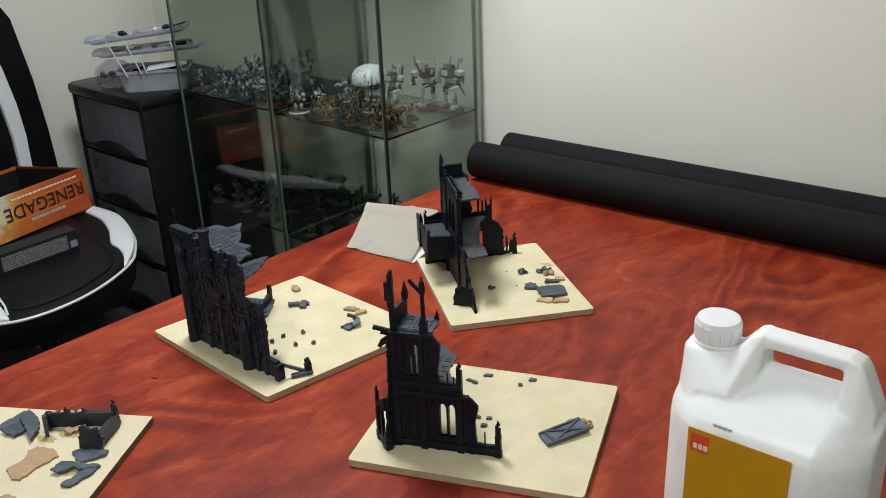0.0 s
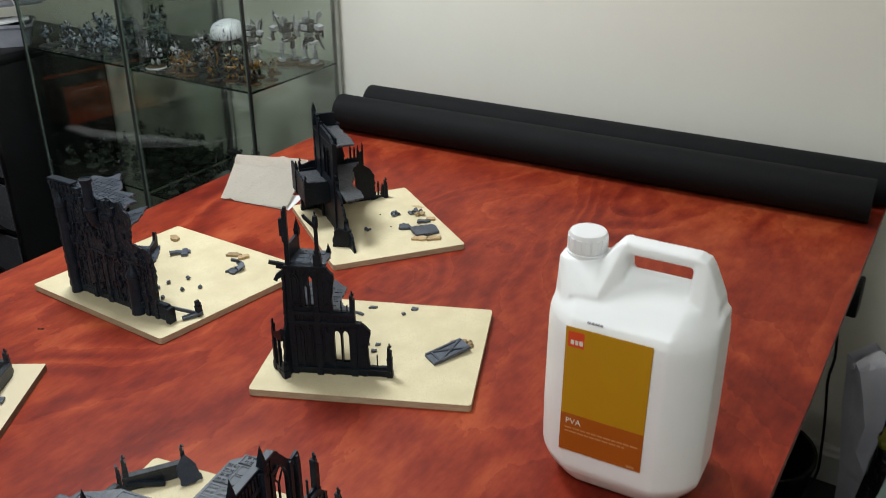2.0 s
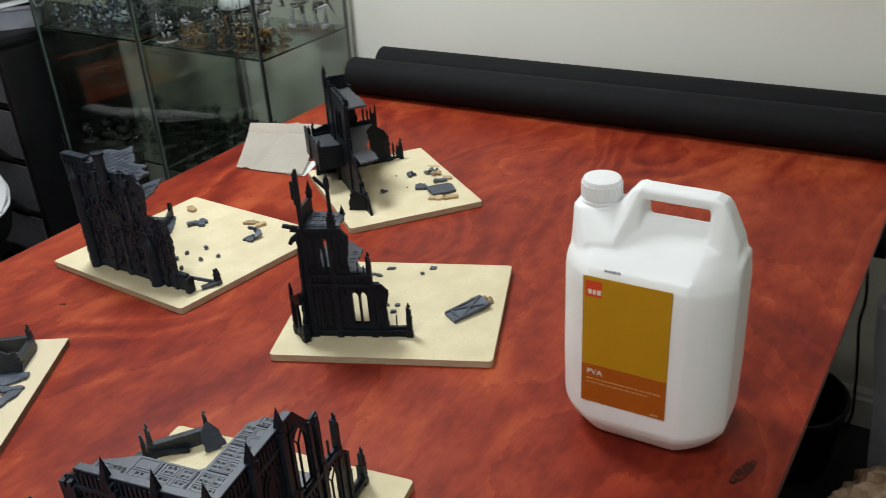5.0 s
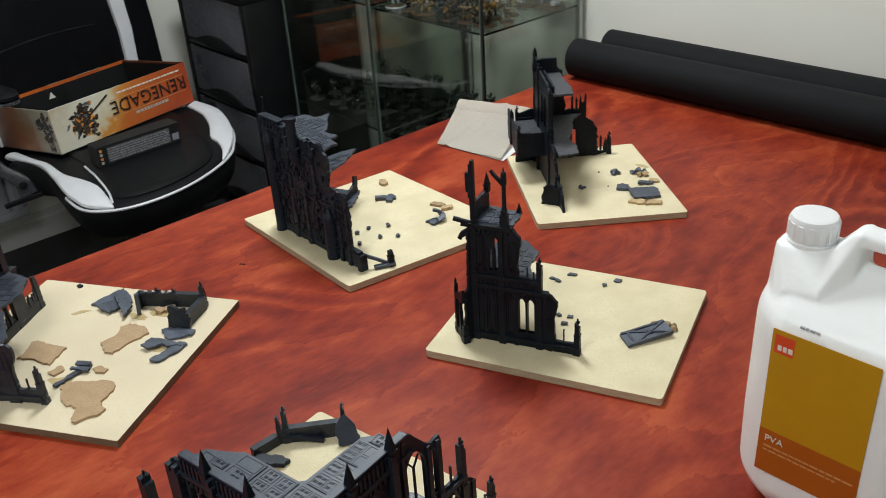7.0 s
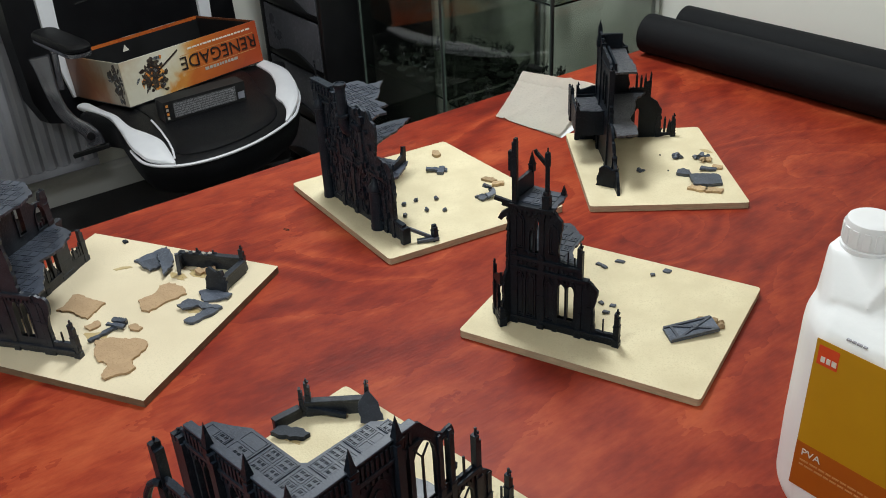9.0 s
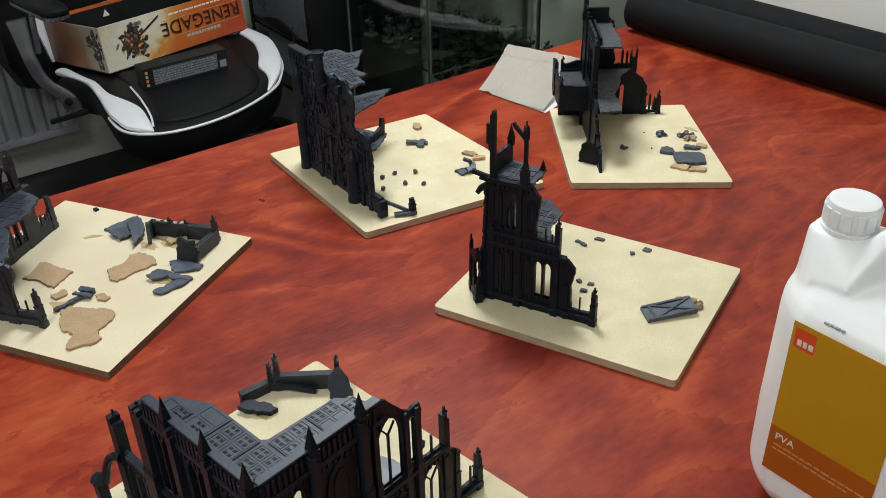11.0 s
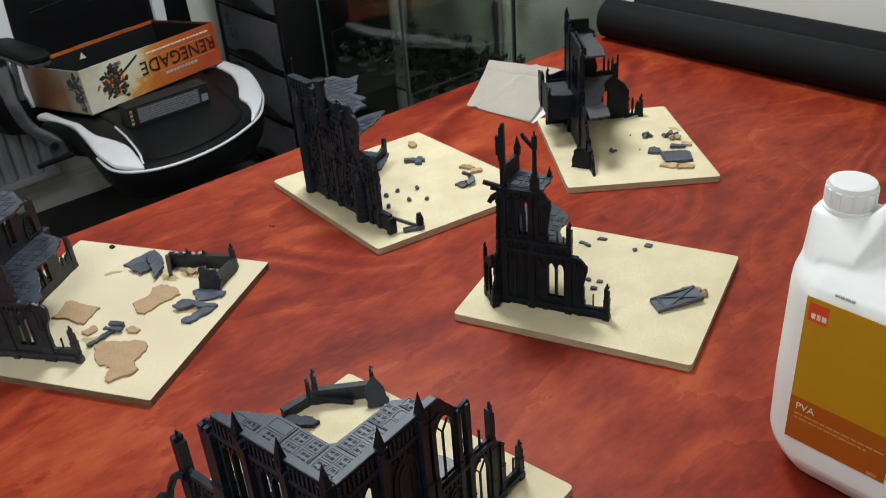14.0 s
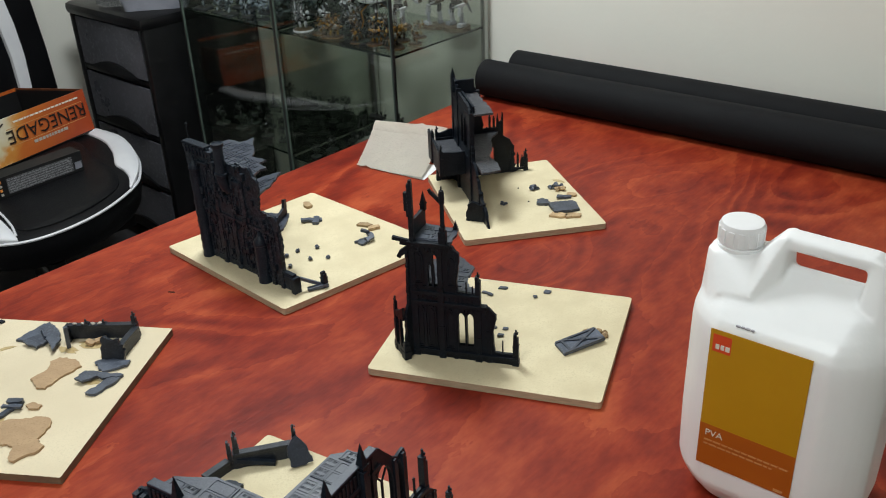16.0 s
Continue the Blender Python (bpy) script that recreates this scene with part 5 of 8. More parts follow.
def build_lid():
    t = thing("game_box_lid", (-1.766, 0.152, SEATZ + 0.0005), "orange printed game box lid lying upside down on the chair", "box")
    lx, ly, h, w = 0.484, 0.322, 0.130, 0.003
    bm = bmesh.new()
    quad_box(bm, LM, 0, lx, 0, ly, 0, 0.003)
    part("box_top", bm, BOXBLACK, t)
    bm = bmesh.new()
    quad_box(bm, LM, 0, lx, 0, w, 0.0031, h)
    long = part("long_side", bm, LID_LONG, t, "printed side with a pale battle picture and an orange title")
    bm = bmesh.new()
    quad_box(bm, LM, 0, w, w, ly - w, 0.0031, h)
    end = part("short_side", bm, LID_SHORT, t, "pale and rust printed short side")
    bm = bmesh.new()
    quad_box(bm, LM, lx - w, lx, w, ly - w, 0.0031, h)
    part("short_side", bm, BOXRUST, t)
    bm = bmesh.new()
    quad_box(bm, LM, 0, lx, ly - w, ly, 0.0031, h)
    part("long_side", bm, BOXORANGE, t)
    # dark lining, with the print folded over the rim
    for x0, x1, y0, y1, top in ((w, lx - w, w, w + 0.001, 0.0005), (w, lx - w, ly - w - 0.001, ly - w, 0.010), (w, w + 0.001, w, ly - w, 0.0005), (lx - w - 0.001, lx - w, w, ly - w, 0.006)):
        bm = bmesh.new()
        quad_box(bm, LM, x0, x1, y0, y1, 0.0035, h - top)
        part("lining", bm, BOXBLACK, t)
    for a, b, y, mat in ((0.0, 0.205, 0.0, INK), (0.205, 0.25, 0.0, BOXART), (0.20, 0.27, ly - w, BOXART), (0.30, 0.40, ly - w, BOXART), (0.42, 0.445, ly - w, BOXDARK)):
        bm = bmesh.new()
        quad_box(bm, LM, a, b, y, y + w, h, h + 0.0007)
        part("worn_rim", bm, mat, t, "worn pale card rim")
    r = random.Random(2)
    put_text("lettering", "RENEGADE", 0.055, LM @ pose(0.4720, -0.0030, 0.0925, -90, 0, 180), LETTER, long, "black title lettering, upside down", squeeze=1.02)
    bm = bmesh.new()   # pale edging round the title
    for x0, x1, z0, z1 in ((0.196, 0.4655, 0.0955, 0.0972), (0.196, 0.4655, 0.0470, 0.0487)):
        quad_box(bm, LM, x0, x1, -0.0005, 0.0, z0, z1)
    part("title_rule", bm, INK_TAN, long)
    s = 0.225
    while s < 0.455:
        wd = r.uniform(0.006, 0.016)
        bm = bmesh.new()
        quad_box(bm, LM, s, min(s + wd, 0.462), -0.0006, 0.0, 0.1090, 0.1140)
        part("small_print", bm, INK, long)
        s += wd + 0.003
    s = 0.270
    while s < 0.38:
        wd = r.uniform(0.006, 0.014)
        bm = bmesh.new()
        quad_box(bm, LM, s, s + wd, -0.0006, 0.0, 0.0330, 0.0415)
        part("small_print", bm, CARDGREY, long)
        s += wd + 0.003
    # dark machine shapes in the picture: limbs, plates and gilded edges
    for m, host, cx, cz, sx, sz, num, mats in ((LM, long, 0.098, 0.066, 0.017, 0.020, 150, (BOXDARK, BOXDARK, LETTER, BOXDARK, GREYPRINT, BOXDARK, BOXFLAME, LETTER)),
                                               (LM @ Matrix(((0, 1, 0, 0), (1, 0, 0, 0), (0, 0, 1, 0), (0, 0, 0, 1))), end, 0.034, 0.066, 0.017, 0.026, 80, (BOXDARK, LETTER, GREYPRINT, BOXDARK, BOXART))):
        for k in range(num):
            x, z = min(max(r.gauss(cx, sx), 0.012), 0.21), min(max(r.gauss(cz, sz), 0.014), 0.114)
            a, b, tn = r.uniform(0.005, 0.016), r.uniform(0.003, 0.008), r.uniform(0, 3.14)
            ol = []
            for q in range(6):
                ex, ez = a * math.cos(q * 1.047) * r.uniform(0.6, 1.2), b * math.sin(q * 1.047) * r.uniform(0.6, 1.2)
                ol.append((x + ex * math.cos(tn) - ez * math.sin(tn), z + ex * math.sin(tn) + ez * math.cos(tn)))
            ol = [(max(px, 0.001), max(pz, 0.004)) for px, pz in ol]
            bm = bmesh.new()
            prism(bm, m, ol, (), -0.0004 - 0.00002 * k, 0.0)
            part("picture_print", bm, r.choice(mats), host)
    for p0, p1 in (((0.07, 0.040), (0.12, 0.075)), ((0.11, 0.075), (0.19, 0.118)), ((0.085, 0.105), (0.12, 0.080))):
        bm = bmesh.new()   # gun barrels
        beam(bm, LM @ V((p0[0], -0.003, p0[1])), LM @ V((p1[0], -0.003, p1[1])), 0.0004, 0.005)
        part("picture_print", bm, LETTER, long)
    bm = bmesh.new()   # small white arrow inside
    prism(bm, LM, [(0.190, 0.088), (0.214, 0.088), (0.202, 0.108)], (), ly - w - 0.0018, ly - w - 0.001)
    part("arrow_mark", bm, INK, t, "white arrow mark")
    return t


build_lid()
SB = pose(-1.588, 0.188, SEATZ + 0.0003, 0, 0, 91.7)


def build_small_box():
    t = thing("small_carton", (-1.588, 0.188, SEATZ + 0.0003), "small black carton covered in fine grey print", "box")
    bm = bmesh.new()
    quad_box(bm, SB, 0, 0.245, 0, 0.055, 0, 0.058, 0.0006)
    body = part("carton", bm, BOXBLACK, t)
    bm = bmesh.new()
    quad_box(bm, SB, 0.028, 0.215, -0.0005, 0.0001, 0.008, 0.050)
    part("print_panel", bm, GREYPRINT, body, "panel of fine grey print")
    r = random.Random(8)
    for row in range(6):
        s = 0.03
        while s < 0.205:
            w = r.uniform(0.004, 0.014)
            bm = bmesh.new()
            quad_box(bm, SB, s, s + w, -0.0009, -0.0004, 0.011 + row * 0.0066, 0.0135 + row * 0.0066)
            part("small_print", bm, DIMPRINT, body)
            s += w + 0.0025
    bm = bmesh.new()
    quad_box(bm, SB, 0.221, 0.241, -0.0007, 0.0001, 0.010, 0.030)
    part("white_label", bm, FROST, body, "small white barcode label")
    for k in range(4):
        bm = bmesh.new()
        quad_box(bm, SB, 0.006, 0.013, -0.0007, 0.0001, 0.008 + k * 0.0115, 0.015 + k * 0.0115)
        part("icon_mark", bm, BOXFLAME if k % 2 else CARDGREY, body)
    return t


build_small_box()


# ---- by the wall beyond the table's end ----
def build_bag(name, centre, size, material, seed, label, crumple=0.25, sub=4):
    bm = bmesh.new()
    tmp = bmesh.new()
    bmesh.ops.create_icosphere(tmp, subdivisions=sub, radius=1)
    for v in tmp.verts:
        p = v.co.copy()
        ridge = 1 - abs(noise.noise(p * 2.1 + V((seed, 0, 0)))) * 2
        k = 1 + crumple * (0.6 * noise.noise(p * 1.4 + V((0, seed, 0))) + 0.35 * ridge + 0.25 * (1 - 2 * abs(noise.noise(p * 5.0 + V((0, 0, seed))))) + 0.12 * (1 - 2 * abs(noise.noise(p * 11.0 + V((seed, seed, 0))))))
        q = V((p.x * size[0] * k, p.y * size[1] * k, p.z * size[2] * k))
        q.z = max(q.z, -size[2] * 0.75)
        v.co = q
    low = min(v.co.z for v in tmp.verts)
    join(bm, tmp, Matrix.Translation((centre[0], centre[1], centre[2] - low)))
    return solo(name, bm, material, (centre[0], centre[1], centre[2]), label, "bag", "bags on the floor")


def build_tall_bag(name, x, y, w, d, h, turn, material, seed, label, peak=0.12, lean=0.0, crease=0.0):
    """A stiff upright bag with folded sides and a pinched, uneven top."""
    bm = bmesh.new()
    rows = []
    m = pose(x, y, 0, 0, 0, turn)
    for i in range(13):
        f = i / 12
        pinch = 1 - 0.5 * max(0, (f - 0.55) / 0.45) ** 1.3
        slim = 1 - peak * f
        ring = []
        for px, py in rounded_ring(w, d * pinch, 0.015, 6):
            k = noise.noise(V((px * 22, py * 22 + seed, f * 7))) * 0.007
            fold = crease * (abs(((f * 2.6 + px / w * 0.55 + seed) % 1.0) - 0.5) - 0.25)
            ring.append((px * slim + k + lean * f, py + k + fold, f * h * (1 + 0.06 * px / w * f)))
        rows.append(ring)
    loft(bm, m, rows)
    return solo(name, bm, material, (x, y, 0), label, "bag", "bags on the floor")


def build_paper_bag():
    """A tall open paper bag: four creased corners that twist on the way up, a lit fold at one side and crumpled faces between them."""
    t = thing("paper_bag", (0.735, 1.01, 0), "tall white paper bag with a folded open top by the wall", "bag", "bags on the floor")
    rings = (((0.690, 1.02), (0.735, 0.965), (0.790, 0.985), (0.760, 1.06), 0.0), ((0.680, 1.02), (0.745, 0.965), (0.785, 0.98), (0.75, 1.06), 0.10), ((0.674, 1.02), (0.748, 0.963), (0.775, 0.985), (0.745, 1.065), 0.20),
             ((0.662, 1.02), (0.700, 0.968), (0.758, 0.985), (0.735, 1.07), 0.29), ((0.651, 1.02), (0.706, 0.963), (0.740, 0.990), (0.72, 1.07), 0.36), ((0.646, 1.02), (0.688, 0.967), (0.735, 0.995), (0.705, 1.07), 0.43), ((0.641, 1.02), (0.674, 0.968), (0.724, 1.0), (0.685, 1.07), 0.478))
    rim = (0.0, -0.004, 0.008, 0.014)
    bm = bmesh.new()
    rows = []
    n, sub = 6, 4
    for lo, hi in zip(rings, rings[1:]):
        for q in range(sub if hi is not rings[-1] else sub + 1):
            f, row = q / sub, []
            for k in range(4):
                for e in range(n):
                    g = e / n
                    pts = [V((*(V(r[k]) * (1 - g) + V(r[(k + 1) % 4]) * g), r[4] + (rim[k] * (1 - g) + rim[(k + 1) % 4] * g) * (r[4] / 0.478))) for r in (lo, hi)]
                    p = pts[0] * (1 - f) + pts[1] * f
                    w = 0.004 * min(g, 1 - g) * 2
                    p += V((noise.noise(p * 24), noise.noise(p * 24 + V((7, 0, 0))), 0)) * w * 1.6
                    row.append(bm.verts.new(p))
            rows.append(row)
    k = len(rows[0])
    for a, b in zip(rows, rows[1:]):
        for i in range(k):
            bm.faces.new((a[i], a[(i + 1) % k], b[(i + 1) % k], b[i]))
    bm.faces.new(rows[0][::-1])
    bmesh.ops.solidify(bm, geom=bm.faces[:], thickness=0.0008)
    part("bag_wall", bm, BAG_W, t, "creased white paper")
    bm = bmesh.new()   # crumpled paper inside the mouth
    lump(bm, V((0.690, 1.015, 0.435)), (0.026, 0.034, 0.030), 3, 0.35, 2)
    part("filling", bm, BAG_W, t, "crumpled paper inside")


build_paper_bag()
build_tall_bag("snack_packet", 0.800, 1.11, 0.09, 0.04, 0.530, 0, BAG_OLIVE, 5.0, "olive and brown printed snack packet on the pile", 0.93, -0.088, 0.03)
build_bag("bin_bag", (0.812, 0.925, 0.0), (0.072, 0.05, 0.274), BAG_BLACK, 2.0, "shiny black plastic bin bag, tied shut", 0.4)
build_bag("food_wrapper", (0.806, 0.862, 0.0), (0.050, 0.040, 0.202), BAG_MINT, 7.0, "pale green crumpled plastic wrapper", 0.35, 3)
build_bag("sweet_wrapper", (0.760, 0.895, 0.372), (0.020, 0.016, 0.022), BAG_LIME, 9.0, "small yellow-green foil wrapper on the bin bag", 0.5, 3)
build_bag("packing_film", (0.775, 0.79, 0.0), (0.122, 0.10, 0.116), BAG_BROWN, 4.0, "brown crinkled packing film in a shiny heap", 0.46, 4)
build_bag("packing_film", (0.838, 0.835, 0.0), (0.075, 0.05, 0.168), BAG_BROWN, 6.0, "brown crinkled packing film standing on end", 0.46, 4)

PRINTED = mk("flowered_bag_print", (0.52, 0.50, 0.48), (0.38, 0.10, 0.09), 38, 0.5, 0.0005, 60, fine=(0.46, 0.40, 0.12), detail=2.0)
build_tall_bag("gift_bag", -2.21, 0.70, 0.055, 0.03, 0.17, 35, PRINTED, 3.0, "small pale bag with red and yellow flowers on the floor", 0.05)


def build_adapter():
    a = thing("power_adapter", (0.60, YB, 0.43), "black plug-in power adapter on the wall socket", "power adapter")
    bm = bmesh.new()
    quad_box(bm, Matrix.Identity(4), 0.565, 0.628, YB - 0.05, YB - 0.0005, 0.468, 0.552, 0.005)
    part("body", bm, TOWER, a, smooth=True)
    bm = bmesh.new()
    tube(bm, curve_through([(0.590, YB - 0.03, 0.470), (0.599, YB - 0.034, 0.40), (0.603, YB - 0.036, 0.35), (0.599, YB - 0.036, 0.29), (0.608, YB - 0.036, 0.21), (0.616, YB - 0.038, 0.12), (0.618, YB - 0.05, 0.03), (0.58, YB - 0.09, 0.006), (0.42, YB - 0.12, 0.006)], 4), 0.0032, 8)
    part("cable", bm, TOWER, a, smooth=True)


build_adapter()


def build_bin():
    t = thing("waste_bin", (0.50, 1.03, 0), "round black waste bin under the table", "bin")
    bm = bmesh.new()
    lathe(bm, Matrix.Translation((0.50, 1.03, 0)), [(0.10, 0), (0.105, 0.005), (0.125, 0.17), (0.129, 0.175), (0.129, 0.185), (0.122, 0.185), (0.10, 0.02)], 28)
    part("shell", bm, TOWER, t, smooth=True)


build_bin()

# ---- gothic ruins ----
def post(bm, m, s, z0, z1, w=0.0072, d=0.0075, off=0.0, spike=0.006):
    """A buttress: plinth, shaft with a set-off, cap and broken tip, centred on the wall's line."""
    h = z1 - z0
    y = off
    quad_box(bm, m, s - w * 0.62, s + w * 0.62, y - d * 0.62, y + d * 0.62, z0, z0 + min(0.008, h * 0.2), 0.0006)
    quad_box(bm, m, s - w * 0.5, s + w * 0.5, y - d * 0.5, y + d * 0.5, z0 + min(0.008, h * 0.2), z0 + h * 0.62)
    quad_box(bm, m, s - w * 0.43, s + w * 0.12, y - d * 0.42, y + d * 0.42, z0 + h * 0.62, z1)
    quad_box(bm, m, s + w * 0.12, s + w * 0.43, y - d * 0.42, y + d * 0.42, z0 + h * 0.62, z1 - min(0.006, h * 0.12))
    for f in (0.28, 0.6):
        quad_box(bm, m, s - w * 0.56, s + w * 0.56, y - d * 0.56, y + d * 0.56, z0 + h * f, z0 + h * f + 0.0018)
    if spike:
        quad_box(bm, m, s - 0.0010, s + 0.0010, y - 0.0010, y + 0.0010, z1, z1 + spike)
        quad_box(bm, m, s + 0.0012, s + 0.0028, y - 0.0018, y + 0.0014, z1, z1 + spike * 0.4)


def spire(bm, m, s, y, z0, h, w=0.0052):
    """A square pinnacle with a pointed top and small collar."""
    quad_box(bm, m, s - w, s + w, y - w, y + w, z0, z0 + h * 0.3, 0.0005)
    quad_box(bm, m, s - w * 1.15, s + w * 1.15, y - w * 1.15, y + w * 1.15, z0 + h * 0.3, z0 + h * 0.36)
    a = [bm.verts.new(m @ V((s + sx * w * 0.95, y + sy * w * 0.95, z0 + h * 0.36))) for sx, sy in ((-1, -1), (1, -1), (1, 1), (-1, 1))]
    tip = bm.verts.new(m @ V((s, y, z0 + h)))
    for k in range(4):
        bm.faces.new((a[k], a[(k + 1) % 4], tip))
    bm.faces.new(a[::-1])


def trim_window(bm, m, s0, s1, z0, z1, d0, d1):
    """A proud pointed frame round an opening."""
    outer = lancet(s0 - 0.0018, s1 + 0.0018, z0 - 0.001, z1 + 0.0022)
    prism(bm, m, outer, [lancet(s0, s1, z0, z1)], d0, d1)


def wall_part(ruin, m, outline, windows=(), blind=(), th=0.0045, seed=0, cornices=(), posts=(), material=None, jag=0.0012, name="wall_panel"):
    """One wall of a ruin: broken outline, pierced and blind windows, string courses and buttresses."""
    rng = random.Random(seed)
    material = material or BLACK
    bm = bmesh.new()
    prism(bm, m, rough_line(rng, outline, 0.0045, jag), [lancet(*w) for w in windows], -th / 2, th / 2)
    w = part(name, bm, material, ruin)
    if windows or blind:
        for a in windows:
            bm = bmesh.new()
            trim_window(bm, m, *a, -th / 2 - th * 0.3, th / 2 + th * 0.2)
            part("window_tracery", bm, material, w)
        for a in blind:
            bm = bmesh.new()
            trim_window(bm, m, *a, -th / 2 - 0.0018, -th / 2)
            k = (a[1] - a[0]) * 0.25
            trim_window(bm, m, a[0] + k, a[1] - k, a[2] + k, a[3] - k * 1.6, -th / 2 - 0.0011, -th / 2)
            part("blind_window", bm, material, w)
    for s0, s1, z in cornices:
        bm = bmesh.new()
        quad_box(bm, m, s0, s1, -th / 2 - 0.0032, th / 2 + 0.001, z - 0.002, z + 0.0022, 0.0006)
        quad_box(bm, m, s0, s1, -th / 2 - 0.002, th / 2, z - 0.0045, z - 0.002)
        k = int((s1 - s0) / 0.006)
        for i in range(k if z > 0.02 else 0):
            quad_box(bm, m, s0 + 0.002 + i * 0.006, s0 + 0.0045 + i * 0.006, -th / 2 - 0.0024, -th / 2, z - 0.0095, z - 0.0045)
        part("string_course", bm, material, w)
    for p in posts:
        bm = bmesh.new()
        post(bm, m, *p)
        part("buttress", bm, material, w)
    return w


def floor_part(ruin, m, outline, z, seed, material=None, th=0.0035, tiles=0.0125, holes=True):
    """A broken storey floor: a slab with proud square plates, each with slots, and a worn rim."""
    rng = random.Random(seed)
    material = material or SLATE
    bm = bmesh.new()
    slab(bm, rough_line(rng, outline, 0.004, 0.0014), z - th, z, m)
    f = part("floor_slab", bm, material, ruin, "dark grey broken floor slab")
    xs, ys = [p[0] for p in outline], [p[1] for p in outline]

    def inside(x, y):
        c = False
        for (ax, ay), (bx, by) in zip(outline, outline[1:] + outline[:1]):
            if (ay > y) != (by > y) and x < (bx - ax) * (y - ay) / (by - ay) + ax:
                c = not c
        return c

    cols, lines = int((max(xs) - min(xs)) / tiles), int((max(ys) - min(ys)) / tiles)
    for i in range(cols + 1):
        for j in range(lines + 1):
            x, y = min(xs) + 0.0015 + i * tiles, min(ys) + 0.0015 + j * tiles
            w = tiles - 0.0022
            if all(inside(x + a * w, y + b * w) for a in (-0.05, 1.05) for b in (-0.05, 1.05)):
                bm = bmesh.new()
                hs = []
                if holes and rng.random() < 0.62:
                    for a in (0.22, 0.58):
                        for b in (0.2, 0.56):
                            hs.append([(x + w * a, y + w * b), (x + w * (a + 0.2), y + w * b), (x + w * (a + 0.2), y + w * (b + 0.24)), (x + w * a, y + w * (b + 0.24))])
                prism(bm, m @ Matrix(((1, 0, 0, 0), (0, 0, 1, 0), (0, 1, 0, 0), (0, 0, 0, 1))), [(x, y), (x + w, y), (x + w, y + w), (x, y + w)], hs, z, z + 0.0009)
                part("floor_plate", bm, material, f)
    return f


def new_ruin(p, label):
    return thing("ruined_building", (p[0], p[1], BT), label, "model building", "gothic ruin models")


# -- ruin on the middle board --
def ruin_c():
    m = wall_frame((0.0166, 0.0684), (0.148, 0.132), BT)
    r = new_ruin((0.0166, 0.0684), "black stepped gothic ruin model with pinnacles and grey floors")
    outline = [(0.003, 0), (0.146, 0), (0.146, 0.0165), (0.1145, 0.0165), (0.1125, 0.046), (0.117, 0.066), (0.117, 0.073), (0.106, 0.084), (0.0965, 0.086),
               (0.0965, 0.1016), (0.0668, 0.1035), (0.0668, 0.125), (0.0700, 0.150), (0.0700, 0.158), (0.0615, 0.168), (0.052, 0.171), (0.003, 0.171)]
    wall_part(r, m, outline, windows=((0.0665, 0.0756, 0.022, 0.0725), (0.0782, 0.0874, 0.022, 0.0725), (0.0285, 0.0345, 0.108, 0.140), (0.0352, 0.0412, 0.109, 0.155), (0.0745, 0.0778, 0.0745, 0.0790), (0.0285, 0.0320, 0.1580, 0.1625)),
              blind=((0.009, 0.0205, 0.014, 0.078), (0.024, 0.036, 0.014, 0.078), (0.050, 0.061, 0.016, 0.074), (0.0095, 0.021, 0.112, 0.158), (0.055, 0.0645, 0.112, 0.150)), seed=1, jag=0.0007,
              cornices=((0.003, 0.096, 0.0985), (0.003, 0.060, 0.1690), (0.003, 0.144, 0.010), (0.003, 0.105, 0.0840)),
              posts=((0.0085, 0.0, 0.172, 0.0085, 0.009), (0.0445, 0.0, 0.172, 0.0075, 0.010), (0.0935, 0.0, 0.128, 0.0075, 0.0085), (0.1425, 0.0, 0.048, 0.0072, 0.0078), (0.1075, 0, 0.078, 0.0055, 0.0065), (0.0628, 0.0, 0.16, 0.005, 0.007, 0, 0)))
    bm = bmesh.new()   # tall broken corner post
    quad_box(bm, m, 0.0062, 0.0124, -0.0034, 0.0034, 0.168, 0.2495, 0.0006)
    quad_box(bm, m, 0.0085, 0.0124, -0.0034, 0.0020, 0.2490, 0.2545, 0.0005)
    quad_box(bm, m, 0.0012, 0.0068, -0.0028, 0.0028, 0.212, 0.238, 0.0012)
    quad_box(bm, m, 0.0038, 0.0068, -0.0022, 0.0022, 0.204, 0.213, 0.0008)
    part("corner_post", bm, BLACK, r)
    bm = bmesh.new()   # forked pinnacle
    quad_box(bm, m, 0.0445, 0.0545, -0.0045, 0.0045, 0.170, 0.188, 0.0010)
    quad_box(bm, m, 0.0460, 0.0530, -0.0036, 0.0036, 0.188, 0.194, 0.0008)
    lathe(bm, m @ Matrix.Translation((0.0500, 0, 0.194)), [(0.0034, 0), (0.0029, 0.004), (0.0027, 0.030), (0.0035, 0.0325), (0.0040, 0.036), (0.0038, 0.044), (0.0030, 0.049), (0.0010, 0.050), (0.0008, 0.055)], 10)
    beam(bm, m @ V((0.0495, 0, 0.2265)), m @ V((0.0365, 0, 0.2400)), 0.0040, 0.0042)
    beam(bm, m @ V((0.0372, 0, 0.2380)), m @ V((0.0342, 0, 0.2440)), 0.0038, 0.0036)
    part("forked_pinnacle", bm, BLACK, r)
    bm = bmesh.new()   # broken beam and hanging chunk at the corner
    beam(bm, m @ V((0.004, -0.001, 0.170)), m @ V((-0.016, -0.004, 0.175)), 0.0048, 0.0050)
    beam(bm, m @ V((0.006, -0.001, 0.162)), m @ V((-0.006, -0.003, 0.153)), 0.0055, 0.0075)
    beam(bm, m @ V((-0.005, -0.003, 0.155)), m @ V((-0.009, -0.003, 0.147)), 0.0050, 0.0058)
